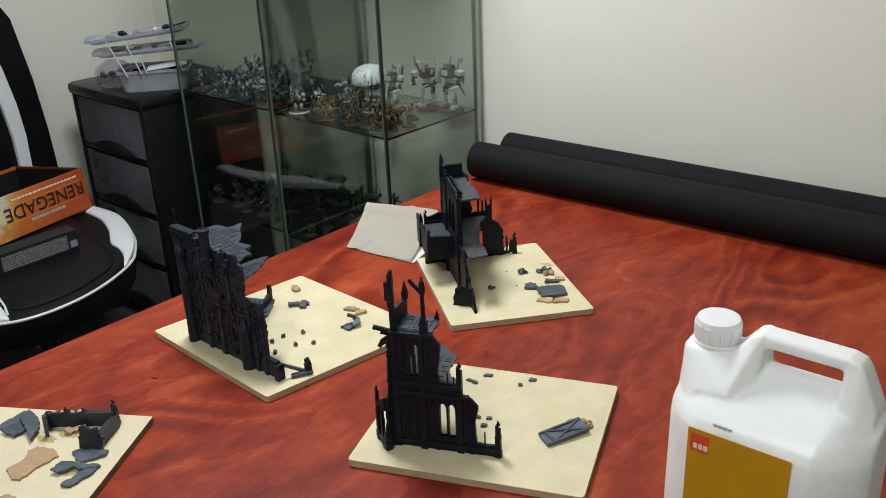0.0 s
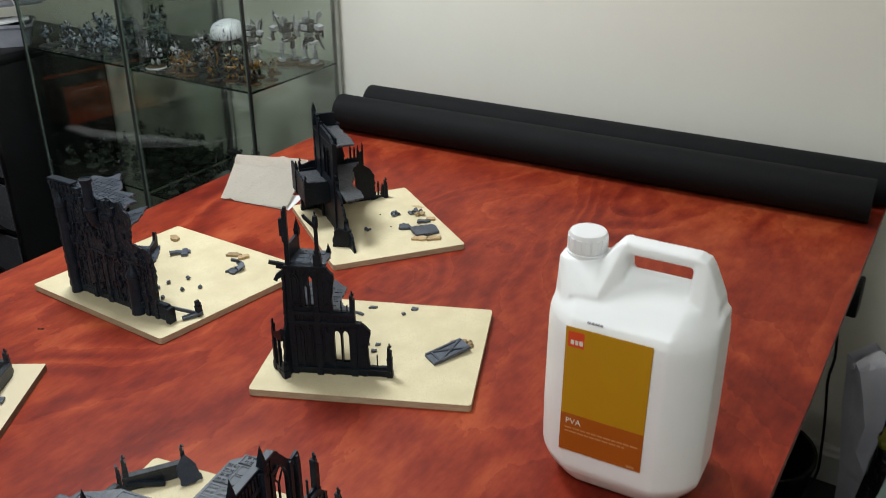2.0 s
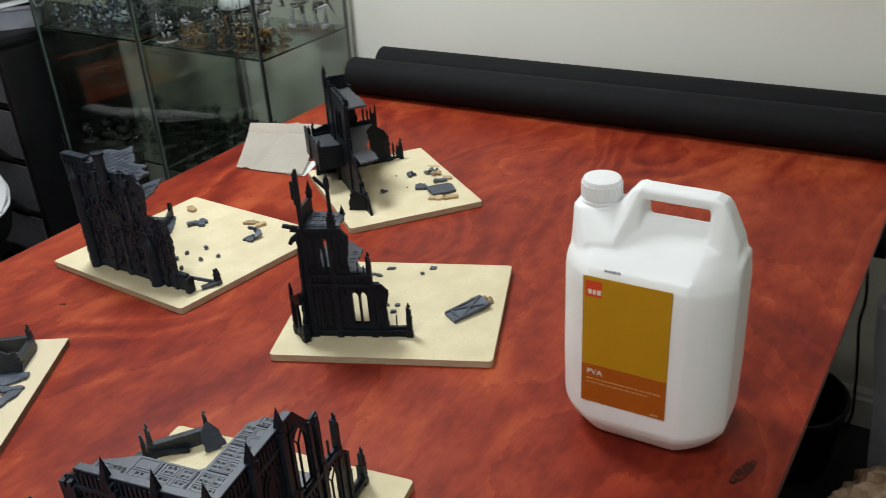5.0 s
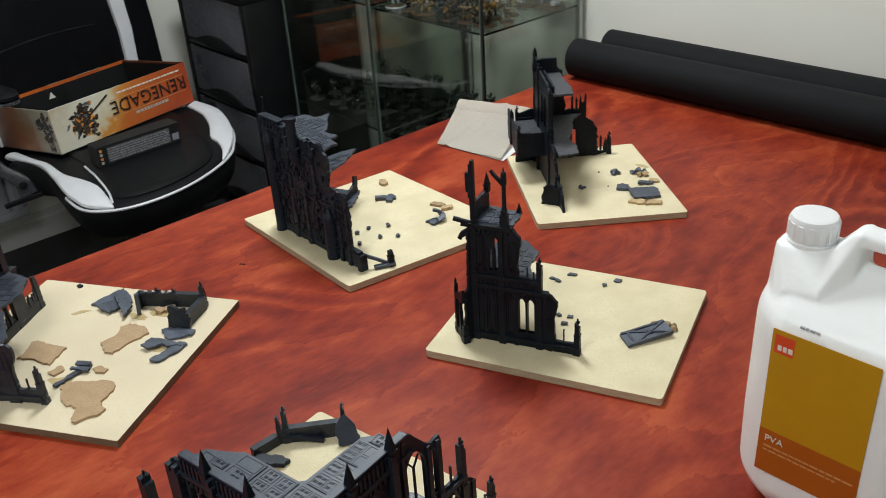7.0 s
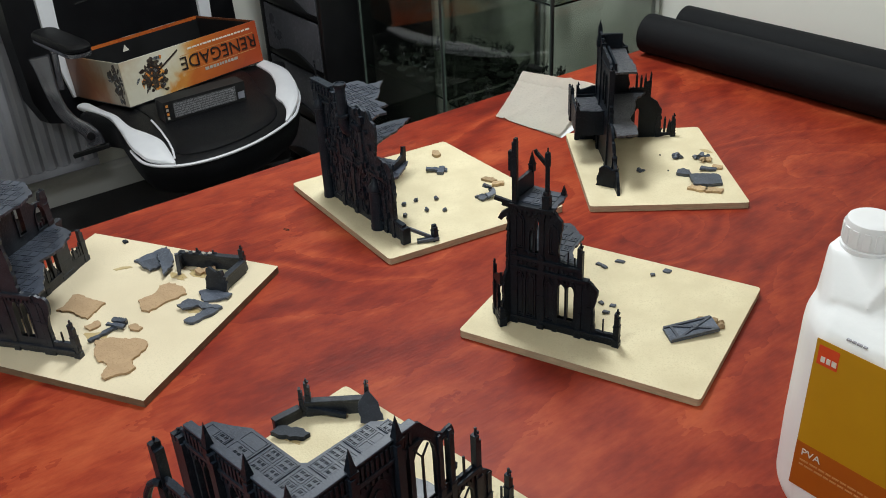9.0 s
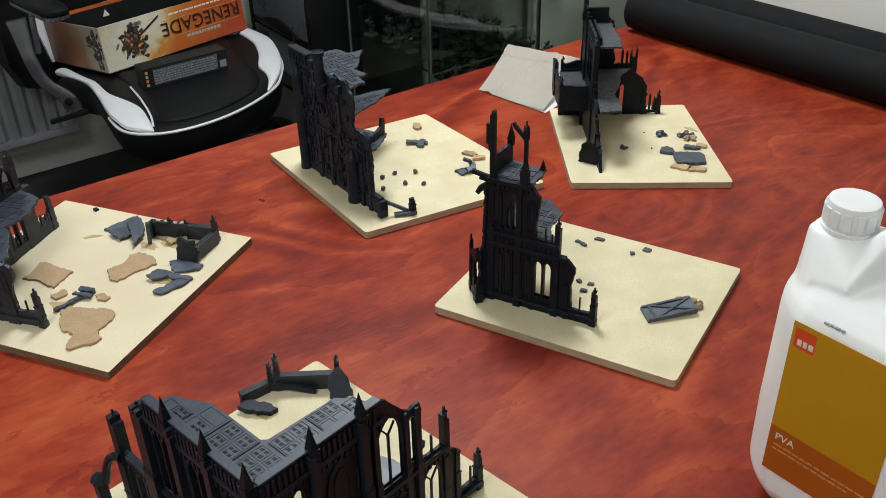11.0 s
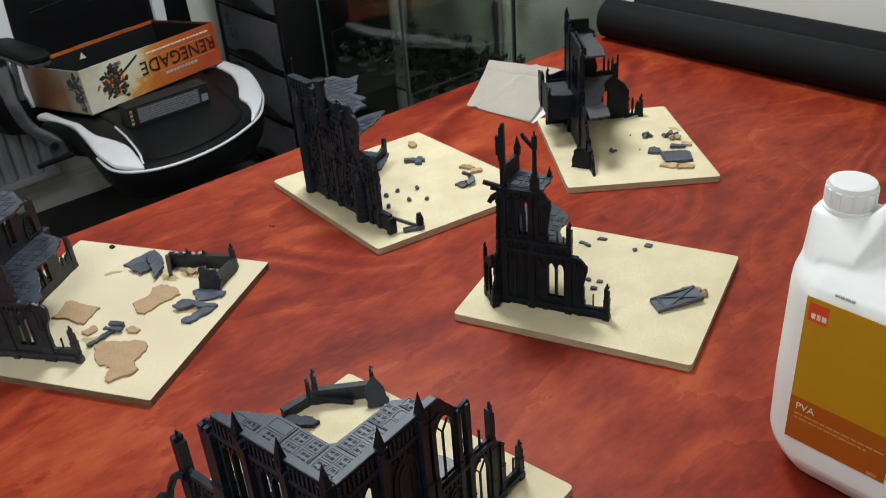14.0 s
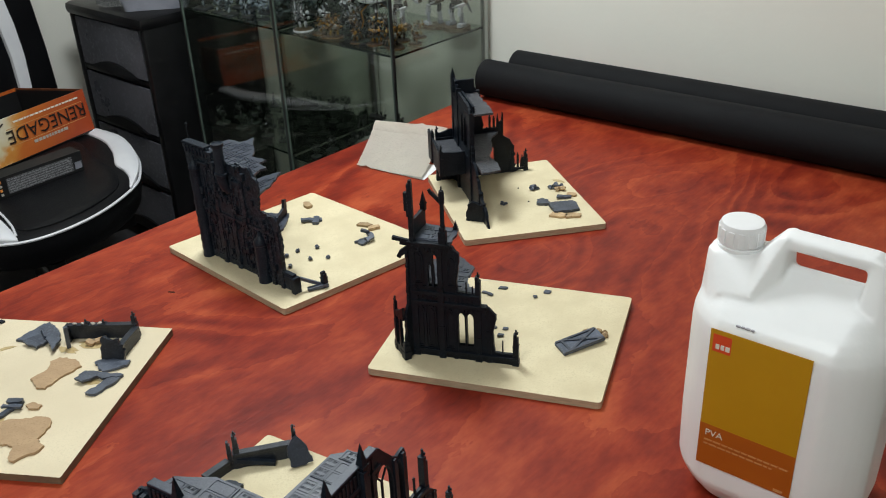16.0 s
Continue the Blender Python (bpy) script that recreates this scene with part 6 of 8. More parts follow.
    beam(bm, m @ V((0.003, 0, 0.166)), m @ V((-0.007, -0.002, 0.168)), 0.0045, 0.005)
    part("broken_beam", bm, BLACK, r)
    for s0, z0, z1 in ((0.1250, 0.016, 0.035), (0.0780, 0.102, 0.118), (0.0862, 0.102, 0.112)):
        bm = bmesh.new()
        quad_box(bm, m, s0 - 0.0008, s0 + 0.0008, -0.001, 0.001, z0, z1)
        part("window_bar", bm, BLACK, r)
    bm = bmesh.new()   # drip moulding over the paired lights
    quad_box(bm, m, 0.0757, 0.0781, -0.0030, -0.0018, 0.022, 0.062)
    prism(bm, m, lancet(0.0640, 0.0900, 0.020, 0.0870), [lancet(0.0656, 0.0884, 0.0205, 0.0835)], -0.0036, -0.0022)
    part("window_hood", bm, BLACK, r)
    # side wing: a broken window with two shafts, and its corner pier
    sm = wall_frame((0.0215, 0.0530), (-0.0075, 0.0640), BT)
    wall_part(r, sm, [(-0.002, 0), (0.034, 0), (0.034, 0.012), (-0.002, 0.012)], seed=3, th=0.004, posts=((0.0275, 0, 0.076, 0.0050, 0.0050, 0, 0.007), (0.0135, 0, 0.064, 0.0042, 0.0045, 0, 0), (0.001, 0.0, 0.026, 0.008, 0.008, 0, 0)))
    bm = bmesh.new()
    prism(bm, sm, [(0.002, 0.058), (0.030, 0.055), (0.030, 0.062), (0.014, 0.068), (0.002, 0.078)], (), -0.002, 0.002)
    part("window_tracery", bm, BLACK, r)
    cn = wall_frame((0.0215, 0.0530), (0.0200, 0.0715), BT)
    wall_part(r, cn, [(0, 0), (0.018, 0), (0.018, 0.150), (0.012, 0.158), (0.009, 0.085), (0.004, 0.072), (0, 0.026)], seed=4, th=0.004)
    bm = bmesh.new()
    quad_box(bm, sm, -0.005, 0.005, -0.005, 0.005, 0.0, 0.012, 0.001)
    quad_box(bm, sm, -0.0038, 0.0038, -0.0038, 0.0038, 0.012, 0.022, 0.001)
    part("buttress_foot", bm, BLACK, r)
    # floors and rear side wall
    floor_part(r, m, [(0.004, 0.002), (0.060, 0.002), (0.0605, 0.020), (0.0595, 0.041), (0.036, 0.043), (0.013, 0.047), (0.008, 0.030)], 0.1725, 5)
    floor_part(r, m, [(0.006, 0.002), (0.094, 0.002), (0.092, 0.013), (0.076, 0.020), (0.070, 0.040), (0.072, 0.070), (0.058, 0.083), (0.043, 0.097), (0.030, 0.090), (0.008, 0.080)], 0.1005, 6)
    bk = wall_frame(tuple((m @ V((0.006, 0, 0)))[:2]), tuple((m @ V((0.006, 0.1, 0)))[:2]), BT)
    wall_part(r, bk, [(0, 0), (0.080, 0), (0.080, 0.08), (0.070, 0.115), (0.048, 0.128), (0.044, 0.170), (0.002, 0.170)], windows=((0.040, 0.050, 0.02, 0.075), (0.053, 0.063, 0.02, 0.075)), seed=8, material=CHAR)
    pk = wall_frame(tuple((m @ V((0.0065, 0.004, 0)))[:2]), tuple((m @ V((0.0125, 0.047, 0)))[:2]), BT)
    wall_part(r, pk, [(0, 0.1728), (0.042, 0.1728), (0.042, 0.1965), (0.02, 0.1955), (0.0, 0.194)], seed=9, th=0.004, material=CHAR, name="parapet_wall", jag=0.0005)
    bm = bmesh.new()
    spire(bm, pk, 0.0405, 0, 0.193, 0.028, 0.0034)
    part("pinnacle", bm, BLACK, r)
    bm = bmesh.new()
    spire(bm, m, 0.0560, 0.038, 0.170, 0.016, 0.0026)
    part("pinnacle", bm, BLACK, r)
    rng = random.Random(17)
    for k in range(26):   # corbels and bosses moulded on the wall
        s0, z0 = rng.uniform(0.006, 0.058), rng.choice((0.0905, 0.0925, 0.106, 0.163))
        bm = bmesh.new()
        quad_box(bm, m, s0, s0 + 0.0022, -0.0052, -0.002, z0, z0 + rng.uniform(0.002, 0.004), 0.0003)
        part("corbel", bm, BLACK, r)
    return r


# -- factory facade on the left-hand board --
def ruin_b():
    m = wall_frame((-0.466, 0.0735), (-0.226, 0.0765), BT)
    r = new_ruin((-0.467, 0.0725), "black factory facade ruin model with pipes and jagged floors")
    outline = [(0.003, 0), (0.238, 0), (0.238, 0.024), (0.211, 0.026), (0.213, 0.05), (0.217, 0.083), (0.211, 0.106), (0.206, 0.118), (0.184, 0.118), (0.171, 0.118),
               (0.175, 0.137), (0.176, 0.165), (0.167, 0.173), (0.1587, 0.186), (0.148, 0.183), (0.134, 0.188), (0.115, 0.180), (0.09, 0.180), (0.068, 0.183), (0.062, 0.194), (0.05, 0.195), (0.010, 0.196), (0.003, 0.190)]
    wall_part(r, m, outline, blind=((0.042, 0.064, 0.012, 0.085), (0.078, 0.1, 0.012, 0.085), (0.125, 0.148, 0.012, 0.082), (0.045, 0.066, 0.10, 0.165), (0.112, 0.132, 0.10, 0.16), (0.184, 0.200, 0.060, 0.105)), seed=11,
              cornices=((0.006, 0.20, 0.0885), (0.003, 0.072, 0.188)), jag=0.0016, material=FACADE,
              posts=((0.0705, 0, 0.186, 0.007, 0.008, -0.001, 0), (0.106, 0, 0.128, 0.007, 0.008, -0.001, 0), (0.1385, 0.09, 0.184, 0.007, 0.008, -0.001, 0.003), (0.153, 0, 0.100, 0.006, 0.008, -0.001, 0), (0.190, 0, 0.115, 0.007, 0.008, -0.001, 0.003), (0.210, 0, 0.095, 0.006, 0.008, -0.001, 0)))
    for s, z1, rad in ((0.0265, 0.163, 0.0085), (0.1705, 0.074, 0.0100)):
        bm = bmesh.new()   # round turret with a domed cap
        lathe(bm, m @ Matrix.Translation((s, -0.006, 0)), [(rad * 1.1, 0), (rad * 1.1, 0.006), (rad, 0.008), (rad, z1 - 0.010), (rad * 1.12, z1 - 0.009), (rad * 1.12, z1 - 0.005), (rad * 0.8, z1 + 0.001), (rad * 0.35, z1 + 0.005), (rad * 0.2, z1 + 0.012), (0.0005, z1 + 0.013)], 16)
        part("turret", bm, CHAR, r, "round turret with a worn domed cap", smooth=True)
    bm = bmesh.new()   # flue pipe with elbow and collar
    f = [m @ V(p) for p in ((0.1035, -0.010, 0.214), (0.1033, -0.010, 0.19), (0.1030, -0.010, 0.163), (0.1028, -0.009, 0.152), (0.1035, -0.006, 0.142), (0.105, 0.0, 0.136))]
    tube(bm, f, 0.0078, 14)
    pipe = part("flue_pipe", bm, CHAR, r, "grey flue pipe with an open top", smooth=True)
    bm = bmesh.new()
    lathe(bm, m @ pose(0.1035, -0.010, 0.2085, 0, 0, 0), [(0.0088, 0), (0.0098, 0.002), (0.0098, 0.0065), (0.0075, 0.007), (0.0068, 0.0055), (0.0005, 0.0052)], 20)
    part("pipe_collar", bm, CHAR, pipe, smooth=True)
    bm = bmesh.new()
    lathe(bm, m @ pose(0.1030, -0.010, 0.162, 0, 0, 0), [(0.0085, 0), (0.0104, 0.001), (0.0104, 0.005), (0.0085, 0.006)], 20)
    part("pipe_collar", bm, CHAR, pipe, smooth=True)
    bm = bmesh.new()
    tube(bm, [m @ V((0.0165, 0, 0.2)), m @ V((0.016, 0, 0.221))], 0.0011, 6)
    lathe(bm, m @ Matrix.Translation((0.016, 0, 0.222)), [(0.001, 0), (0.0022, 0.002), (0.001, 0.004)], 8)
    part("aerial", bm, BLACK, r)
    rng = random.Random(12)
    for k in range(150):   # rivets, brackets and ducts moulded on the facade
        s, z = rng.uniform(0.02, 0.2), rng.uniform(0.01, 0.18)
        if s > 0.165 and z > 0.1:
            continue
        bm = bmesh.new()
        w, h = rng.uniform(0.0015, 0.007), rng.uniform(0.002, 0.013)
        quad_box(bm, m, s - w / 2, s + w / 2, -0.0035 - rng.uniform(0.0005, 0.0055), -0.002, z, z + h, 0.0004)
        part("moulding", bm, FACADE if k % 3 else CHAR, r)
    for s0, s1, z, h in ((0.07, 0.100, 0.118, 0.006), (0.034, 0.064, 0.165, 0.005), (0.116, 0.142, 0.150, 0.007), (0.118, 0.138, 0.036, 0.006)):
        bm = bmesh.new()   # cross duct with end flanges
        quad_box(bm, m, s0, s1, -0.0068, -0.002, z, z + h, 0.0008)
        quad_box(bm, m, s0 + 0.002, s0 + 0.0045, -0.0078, -0.002, z - 0.0012, z + h + 0.0012, 0.0004)
        quad_box(bm, m, s1 - 0.0045, s1 - 0.002, -0.0078, -0.002, z - 0.0012, z + h + 0.0012, 0.0004)
        part("cross_duct", bm, CHAR, r)
    bm = bmesh.new()   # parapet ledge on the high end
    quad_box(bm, m, 0.004, 0.060, -0.006, 0.008, 0.1925, 0.1965, 0.0008)
    par = part("parapet", bm, CHAR, r)
    for k in range(6):
        bm = bmesh.new()
        quad_box(bm, m, 0.008 + k * 0.0092, 0.0122 + k * 0.0092, -0.007, -0.004, 0.179, 0.1923, 0.0004)
        part("parapet_rib", bm, CHAR, par)
    floor_part(r, m, [(0.012, 0.002), (0.168, 0.002), (0.160, 0.018), (0.163, 0.03), (0.140, 0.034), (0.138, 0.05), (0.110, 0.045), (0.095, 0.062), (0.060, 0.088), (0.048, 0.10), (0.046, 0.075), (0.020, 0.07)], 0.1765, 13, SLATE)
    floor_part(r, m, [(0.012, 0.002), (0.20, 0.002), (0.196, 0.02), (0.185, 0.035), (0.162, 0.062), (0.150, 0.052), (0.12, 0.036), (0.085, 0.036), (0.07, 0.07), (0.05, 0.12), (0.022, 0.165), (0.014, 0.13)], 0.088, 14, SLATE)
    bm = bmesh.new()   # fin wall on the lower floor
    fm = wall_frame(tuple((m @ V((0.178, 0.022, 0)))[:2]), tuple((m @ V((0.15, 0.075, 0)))[:2]), BT)
    prism(bm, fm, rough_line(random.Random(15), [(0, 0.0885), (0.042, 0.0885), (0.042, 0.112), (0.034, 0.115), (0.031, 0.102), (0.004, 0.098)], 0.005, 0.001), (), -0.002, 0.002)
    part("fin_wall", bm, CHAR, r)
    bm = bmesh.new()
    quad_box(bm, m, 0.217, 0.241, -0.006, 0.004, 0.012, 0.027, 0.001)
    quad_box(bm, m, 0.214, 0.236, -0.005, 0.003, 0.027, 0.031, 0.001)
    quad_box(bm, m, 0.232, 0.241, -0.008, 0.006, 0.0, 0.026, 0.001)
    part("end_pier", bm, CHAR, r)
    bm = bmesh.new()
    beam(bm, m @ V((0.236, 0.006, 0.022)), m @ V((0.2555, 0.032, 0.006)), 0.0042, 0.005)
    beam(bm, m @ V((0.247, 0.012, 0.003)), m @ V((0.262, 0.040, 0.005)), 0.008, 0.005)
    part("fallen_beam", bm, RUBBLE, r, "blue-grey fallen beam")
    bm = bmesh.new()
    post(bm, m, 0.2575, 0, 0.026, 0.008, 0.008, 0.037, 0)
    part("stub_post", bm, CHAR, r)
    return r




# -- two-winged ruin by the paper towel --
def ruin_d():
    F = V((-0.130, 0.417))
    u, v = V((0.605, 0.796)), V((-0.82, 0.574))

    def at(a, b):
        p = F + u * a + v * b
        return (p.x, p.y)

    r = new_ruin(at(0, 0), "black two-winged gothic ruin model with a balcony and high floor")
    m = wall_frame(at(0, 0), at(0, 0.1), BT)
    outline = [(0, 0), (0.23, 0), (0.23, 0.196), (0.205, 0.2), (0.19, 0.188), (0.12, 0.18), (0.10, 0.168), (0.097, 0.12), (0.092, 0.09), (0.07, 0.075), (0.055, 0.05), (0.04, 0.036), (0.02, 0.03), (0.008, 0.014)]
    wall_part(r, m, outline, windows=((0.125, 0.14, 0.10, 0.155), (0.145, 0.16, 0.10, 0.155)), blind=((0.06, 0.08, 0.012, 0.06), (0.115, 0.135, 0.012, 0.078), (0.15, 0.17, 0.012, 0.078)), seed=21,
              cornices=((0.09, 0.228, 0.0845), (0.10, 0.228, 0.1655)), jag=0.0028, posts=((0.102, 0, 0.172, 0.009, 0.010), (0.05, 0, 0.046, 0.008, 0.010), (0.185, 0, 0.19, 0.008, 0.010), (0.222, 0, 0.204)))
    bm = bmesh.new()
    spire(bm, m, 0.205, 0.004, 0.178, 0.03, 0.004)
    part("pinnacle", bm, BLACK, r)
    bm = bmesh.new()
    spire(bm, m, 0.222, 0.0, 0.196, 0.022, 0.0035)
    part("pinnacle", bm, BLACK, r)
    bm = bmesh.new()   # splayed foot
    fm = wall_frame(at(-0.028, 0.045), at(0.0, 0.03), BT)
    prism(bm, fm, rough_line(random.Random(22), [(0, 0), (0.036, 0), (0.036, 0.034), (0.025, 0.03), (0.012, 0.036), (0.004, 0.03)], 0.005, 0.0015), (), -0.003, 0.003)
    part("splayed_foot", bm, BLACK, r)
    # cross wall at the far end
    w = wall_frame(at(-0.036, 0.226), at(0.13, 0.226), BT)
    outline = [(0, 0), (0.178, 0), (0.178, 0.0085), (0.152, 0.0085), (0.151, 0.045), (0.148, 0.0566), (0.138, 0.07), (0.120, 0.087), (0.092, 0.090), (0.089, 0.15), (0.08, 0.172), (0.07, 0.19), (0.045, 0.192), (0.036, 0.18), (0.035, 0.10), (0.0, 0.095)]
    wall_part(r, w, outline, windows=((0.104, 0.1115, 0.012, 0.056), (0.052, 0.062, 0.105, 0.155)), blind=(), seed=23, cornices=((0.0, 0.118, 0.0845), (0.038, 0.085, 0.168)), jag=0.0028,
              posts=((0.003, 0, 0.102), (0.0985, 0, 0.09), (0.174, 0, 0.038), (0.146, 0, 0.045)))
    for s, z0, z1 in ((0.1585, 0.008, 0.034), (0.104, 0.088, 0.116), (0.112, 0.087, 0.112)):
        bm = bmesh.new()
        quad_box(bm, w, s - 0.0019, s + 0.0019, -0.0018, 0.0018, z0, z1)
        quad_box(bm, w, s - 0.0009, s + 0.0009, -0.0009, 0.0009, z1, z1 + 0.004)
        part("window_bar", bm, BLACK, r)
    for ol in ([(0.1625, 0.0086), (0.1715, 0.0086), (0.1715, 0.030), (0.1685, 0.026), (0.1670, 0.033), (0.1645, 0.022)],
               [(0.1165, 0.087), (0.1300, 0.078), (0.1300, 0.118), (0.1280, 0.123), (0.1262, 0.106), (0.1215, 0.104), (0.1195, 0.120), (0.1172, 0.108)]):
        bm = bmesh.new()   # broken tracery between the bars
        prism(bm, w, ol, (), -0.0018, 0.0018)
        part("tracery", bm, BLACK, r)
    bm = bmesh.new()
    quad_box(bm, w, 0.092, 0.129, -0.0022, 0.0022, 0.086, 0.094)
    part("window_sill", bm, BLACK, r)
    # floors: high strip, lower strip and the balcony
    fl = wall_frame(at(0, 0), at(0.1, 0), BT)
    floor_part(r, fl, [(0.0, 0.102), (0.036, 0.104), (0.038, 0.14), (0.034, 0.19), (0.036, 0.226), (0.0, 0.226)], 0.1675, 24, SLATE_D, tiles=0.036, holes=False)
    floor_part(r, fl, [(0.0, 0.038), (0.032, 0.044), (0.036, 0.075), (0.030, 0.11), (0.045, 0.15), (0.052, 0.19), (0.075, 0.224), (0.0, 0.224)], 0.086, 25, SLATE_D, tiles=0.036, holes=False)
    floor_part(r, fl, [(-0.046, 0.142), (-0.002, 0.140), (-0.002, 0.224), (-0.046, 0.224)], 0.082, 26, SLATE_D, tiles=0.036, holes=False)
    bal = wall_frame(at(-0.048, 0.140), at(-0.002, 0.140), BT)
    wall_part(r, bal, [(0, 0.045), (0.047, 0.045), (0.047, 0.088), (0.0, 0.09)], seed=27, th=0.004, name="balcony_front", posts=((0.002, 0.045, 0.098),))
    bal2 = wall_frame(at(-0.048, 0.226), at(-0.048, 0.140), BT)
    wall_part(r, bal2, [(0, 0.05), (0.086, 0.05), (0.086, 0.09), (0.05, 0.095), (0.0, 0.105)], seed=28, th=0.004, name="balcony_side", posts=((0.03, 0.05, 0.108),))
    bm = bmesh.new()
    spire(bm, bal2, 0.03, 0, 0.10, 0.016, 0.003)
    part("pinnacle", bm, BLACK, r)
    bm = bmesh.new()   # parapets of the high floor
    quad_box(bm, fl, 0.001, 0.005, 0.11, 0.2, 0.168, 0.180, 0.0006)
    quad_box(bm, fl, 0.0, 0.030, 0.220, 0.226, 0.168, 0.193, 0.0006)
    part("parapet", bm, BLACK, r)
    return r


# -- corner ruin by the camera --
def ruin_e():
    O, u, v = V((0.3085, -0.3735)), V((-0.9823, -0.1873)), V((-0.1873, 0.9823))

    def at(a, b):
        p = O + u * a + v * b
        return (p.x, p.y)

    r = new_ruin(at(0, 0), "charcoal L-shaped gothic ruin model with a tiled roof floor")
    RZ = 0.183
    # wall on the left wing faces the camera, so it runs towards the corner
    lw = wall_frame(at(0.2, 0), at(0, 0), BT)      # x = 0.2 - distance from the corner
    outline = [(0.2, 0), (0.2, 0.190), (0.058, 0.190), (0.057, 0.182), (0.050, 0.180), (0.047, 0.168), (0.046, 0.10), (0.03, 0.088), (-0.016, 0.090), (-0.016, 0.0)]
    wall_part(r, lw, outline, windows=((0.0645, 0.0755, 0.096, 0.162), (0.078, 0.089, 0.096, 0.162), (0.1135, 0.1255, 0.096, 0.162), (0.128, 0.140, 0.096, 0.162), (0.162, 0.1735, 0.096, 0.162), (0.176, 0.1875, 0.096, 0.162),
                                       (0.076, 0.0865, 0.014, 0.074), (0.089, 0.0995, 0.014, 0.074), (-0.004, 0.008, 0.012, 0.078), (0.011, 0.023, 0.012, 0.078), (0.026, 0.038, 0.012, 0.078)),
              blind=((0.122, 0.141, 0.014, 0.076), (0.166, 0.184, 0.014, 0.076)), seed=31, th=0.004, material=CHAR, jag=0.0006, cornices=((0.05, 0.199, 0.171), (0.0, 0.199, 0.0875)),
              posts=((0.1015, 0, 0.186, 0.009, 0.013, -0.003, 0), (0.150, 0, 0.186, 0.009, 0.013, -0.003, 0), (0.056, 0, 0.178, 0.008, 0.013, -0.003, 0), (0.047, 0, 0.176, 0.010, 0.013, -0.002, 0.004), (-0.011, 0, 0.128, 0.012, 0.012, 0, 0.007)))
    rw = wall_frame(at(0, 0), at(0, 0.2), BT)      # x = distance from the corner
    outline = [(0, 0), (0.243, 0), (0.243, 0.016), (0.211, 0.018), (0.211, 0.06), (0.214, 0.068), (0.204, 0.078), (0.196, 0.081), (0.196, 0.092), (0.162, 0.094), (0.166, 0.15), (0.163, 0.160), (0.152, 0.158), (0.145, 0.163), (0.138, 0.172), (0.127, 0.186), (0.120, 0.190), (0, 0.190)]
    wall_part(r, rw, outline, windows=((0.1145, 0.1415, 0.094, 0.166), (0.1640, 0.1870, 0.014, 0.078), (0.072, 0.0815, 0.016, 0.072), (0.084, 0.0935, 0.016, 0.072), (0.014, 0.0255, 0.098, 0.160), (0.028, 0.0395, 0.098, 0.160), (0.150, 0.1565, 0.10, 0.152),
                                       (0.018, 0.0275, 0.016, 0.072), (0.030, 0.0395, 0.016, 0.072)),
              blind=((0.062, 0.090, 0.10, 0.160), (0.126, 0.148, 0.014, 0.074)), seed=32, th=0.003, material=CHAR, jag=0.0006, cornices=((0.001, 0.124, 0.171), (0.001, 0.197, 0.0875), (0.001, 0.24, 0.009)),
              posts=((0.049, 0, 0.186, 0.009, 0.013, -0.003, 0), (0.0975, 0, 0.186, 0.009, 0.013, -0.003, 0), (0.1105, 0, 0.175, 0.006, 0.010, -0.002, 0), (0.1465, 0, 0.160, 0.006, 0.007, -0.001, 0), (0.1595, 0, 0.158, 0.0065, 0.008, -0.001, 0), (0.194, 0, 0.126, 0.008, 0.008, 0, 0.008), (0.2085, 0, 0.072, 0.0065, 0.007, 0, 0), (0.239, 0, 0.045, 0.007, 0.007, 0, 0.007)))
    for a, z0, z1 in ((0.128, 0.094, 0.148), (0.1755, 0.014, 0.060)):   # mullions that fork under the arches
        bm = bmesh.new()
        quad_box(bm, rw, a - 0.0009, a + 0.0009, -0.001, 0.001, z0, z1)
        beam(bm, rw @ V((a, 0, z1 - 0.001)), rw @ V((a - 0.0075, 0, z1 + 0.010)), 0.0016, 0.0016)
        beam(bm, rw @ V((a, 0, z1 - 0.001)), rw @ V((a + 0.0075, 0, z1 + 0.010)), 0.0016, 0.0016)
        part("mullion", bm, CHAR, r)
    bm = bmesh.new()
    quad_box(bm, rw, 0.1765, 0.1782, -0.001, 0.001, 0.092, 0.112)
    part("window_bar", bm, CHAR, r)
    bm = bmesh.new()
    quad_box(bm, rw, 0.2275, 0.229, -0.001, 0.001, 0.016, 0.036)
    part("window_bar", bm, CHAR, r)
    for m, items in ((lw, ((0.1965, 0.0), (0.1465, 0.0), (0.0945, 0.0))), (rw, ((0.0505, 0.0), (0.0990, 0.0)))):
        for s, _ in items:
            bm = bmesh.new()
            spire(bm, m, s, -0.003, RZ - 0.006, 0.037, 0.0040)
            part("pinnacle", bm, BLACK, r, "black square pinnacle")
    # ribs along the parapet's outer face
    for m, s0, s1 in ((lw, 0.060, 0.198), (rw, 0.002, 0.121)):
        bm = bmesh.new()
        k = int((s1 - s0) / 0.0052)
        for i in range(k):
            quad_box(bm, m, s0 + i * 0.0052, s0 + i * 0.0052 + 0.0028, -0.0042, -0.003, RZ - 0.009, RZ + 0.004)
        part("parapet_ribs", bm, CHAR, r)
        # coping takes the lit roof tone, lighter than the wall below
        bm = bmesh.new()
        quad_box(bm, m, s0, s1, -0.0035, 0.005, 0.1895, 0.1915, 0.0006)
        part("coping", bm, ROOF, r, "grey coping in the roof's lighter tone")
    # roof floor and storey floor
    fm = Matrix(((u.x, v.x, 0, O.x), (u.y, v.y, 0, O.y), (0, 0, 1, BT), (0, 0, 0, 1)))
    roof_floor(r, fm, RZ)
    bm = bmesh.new()
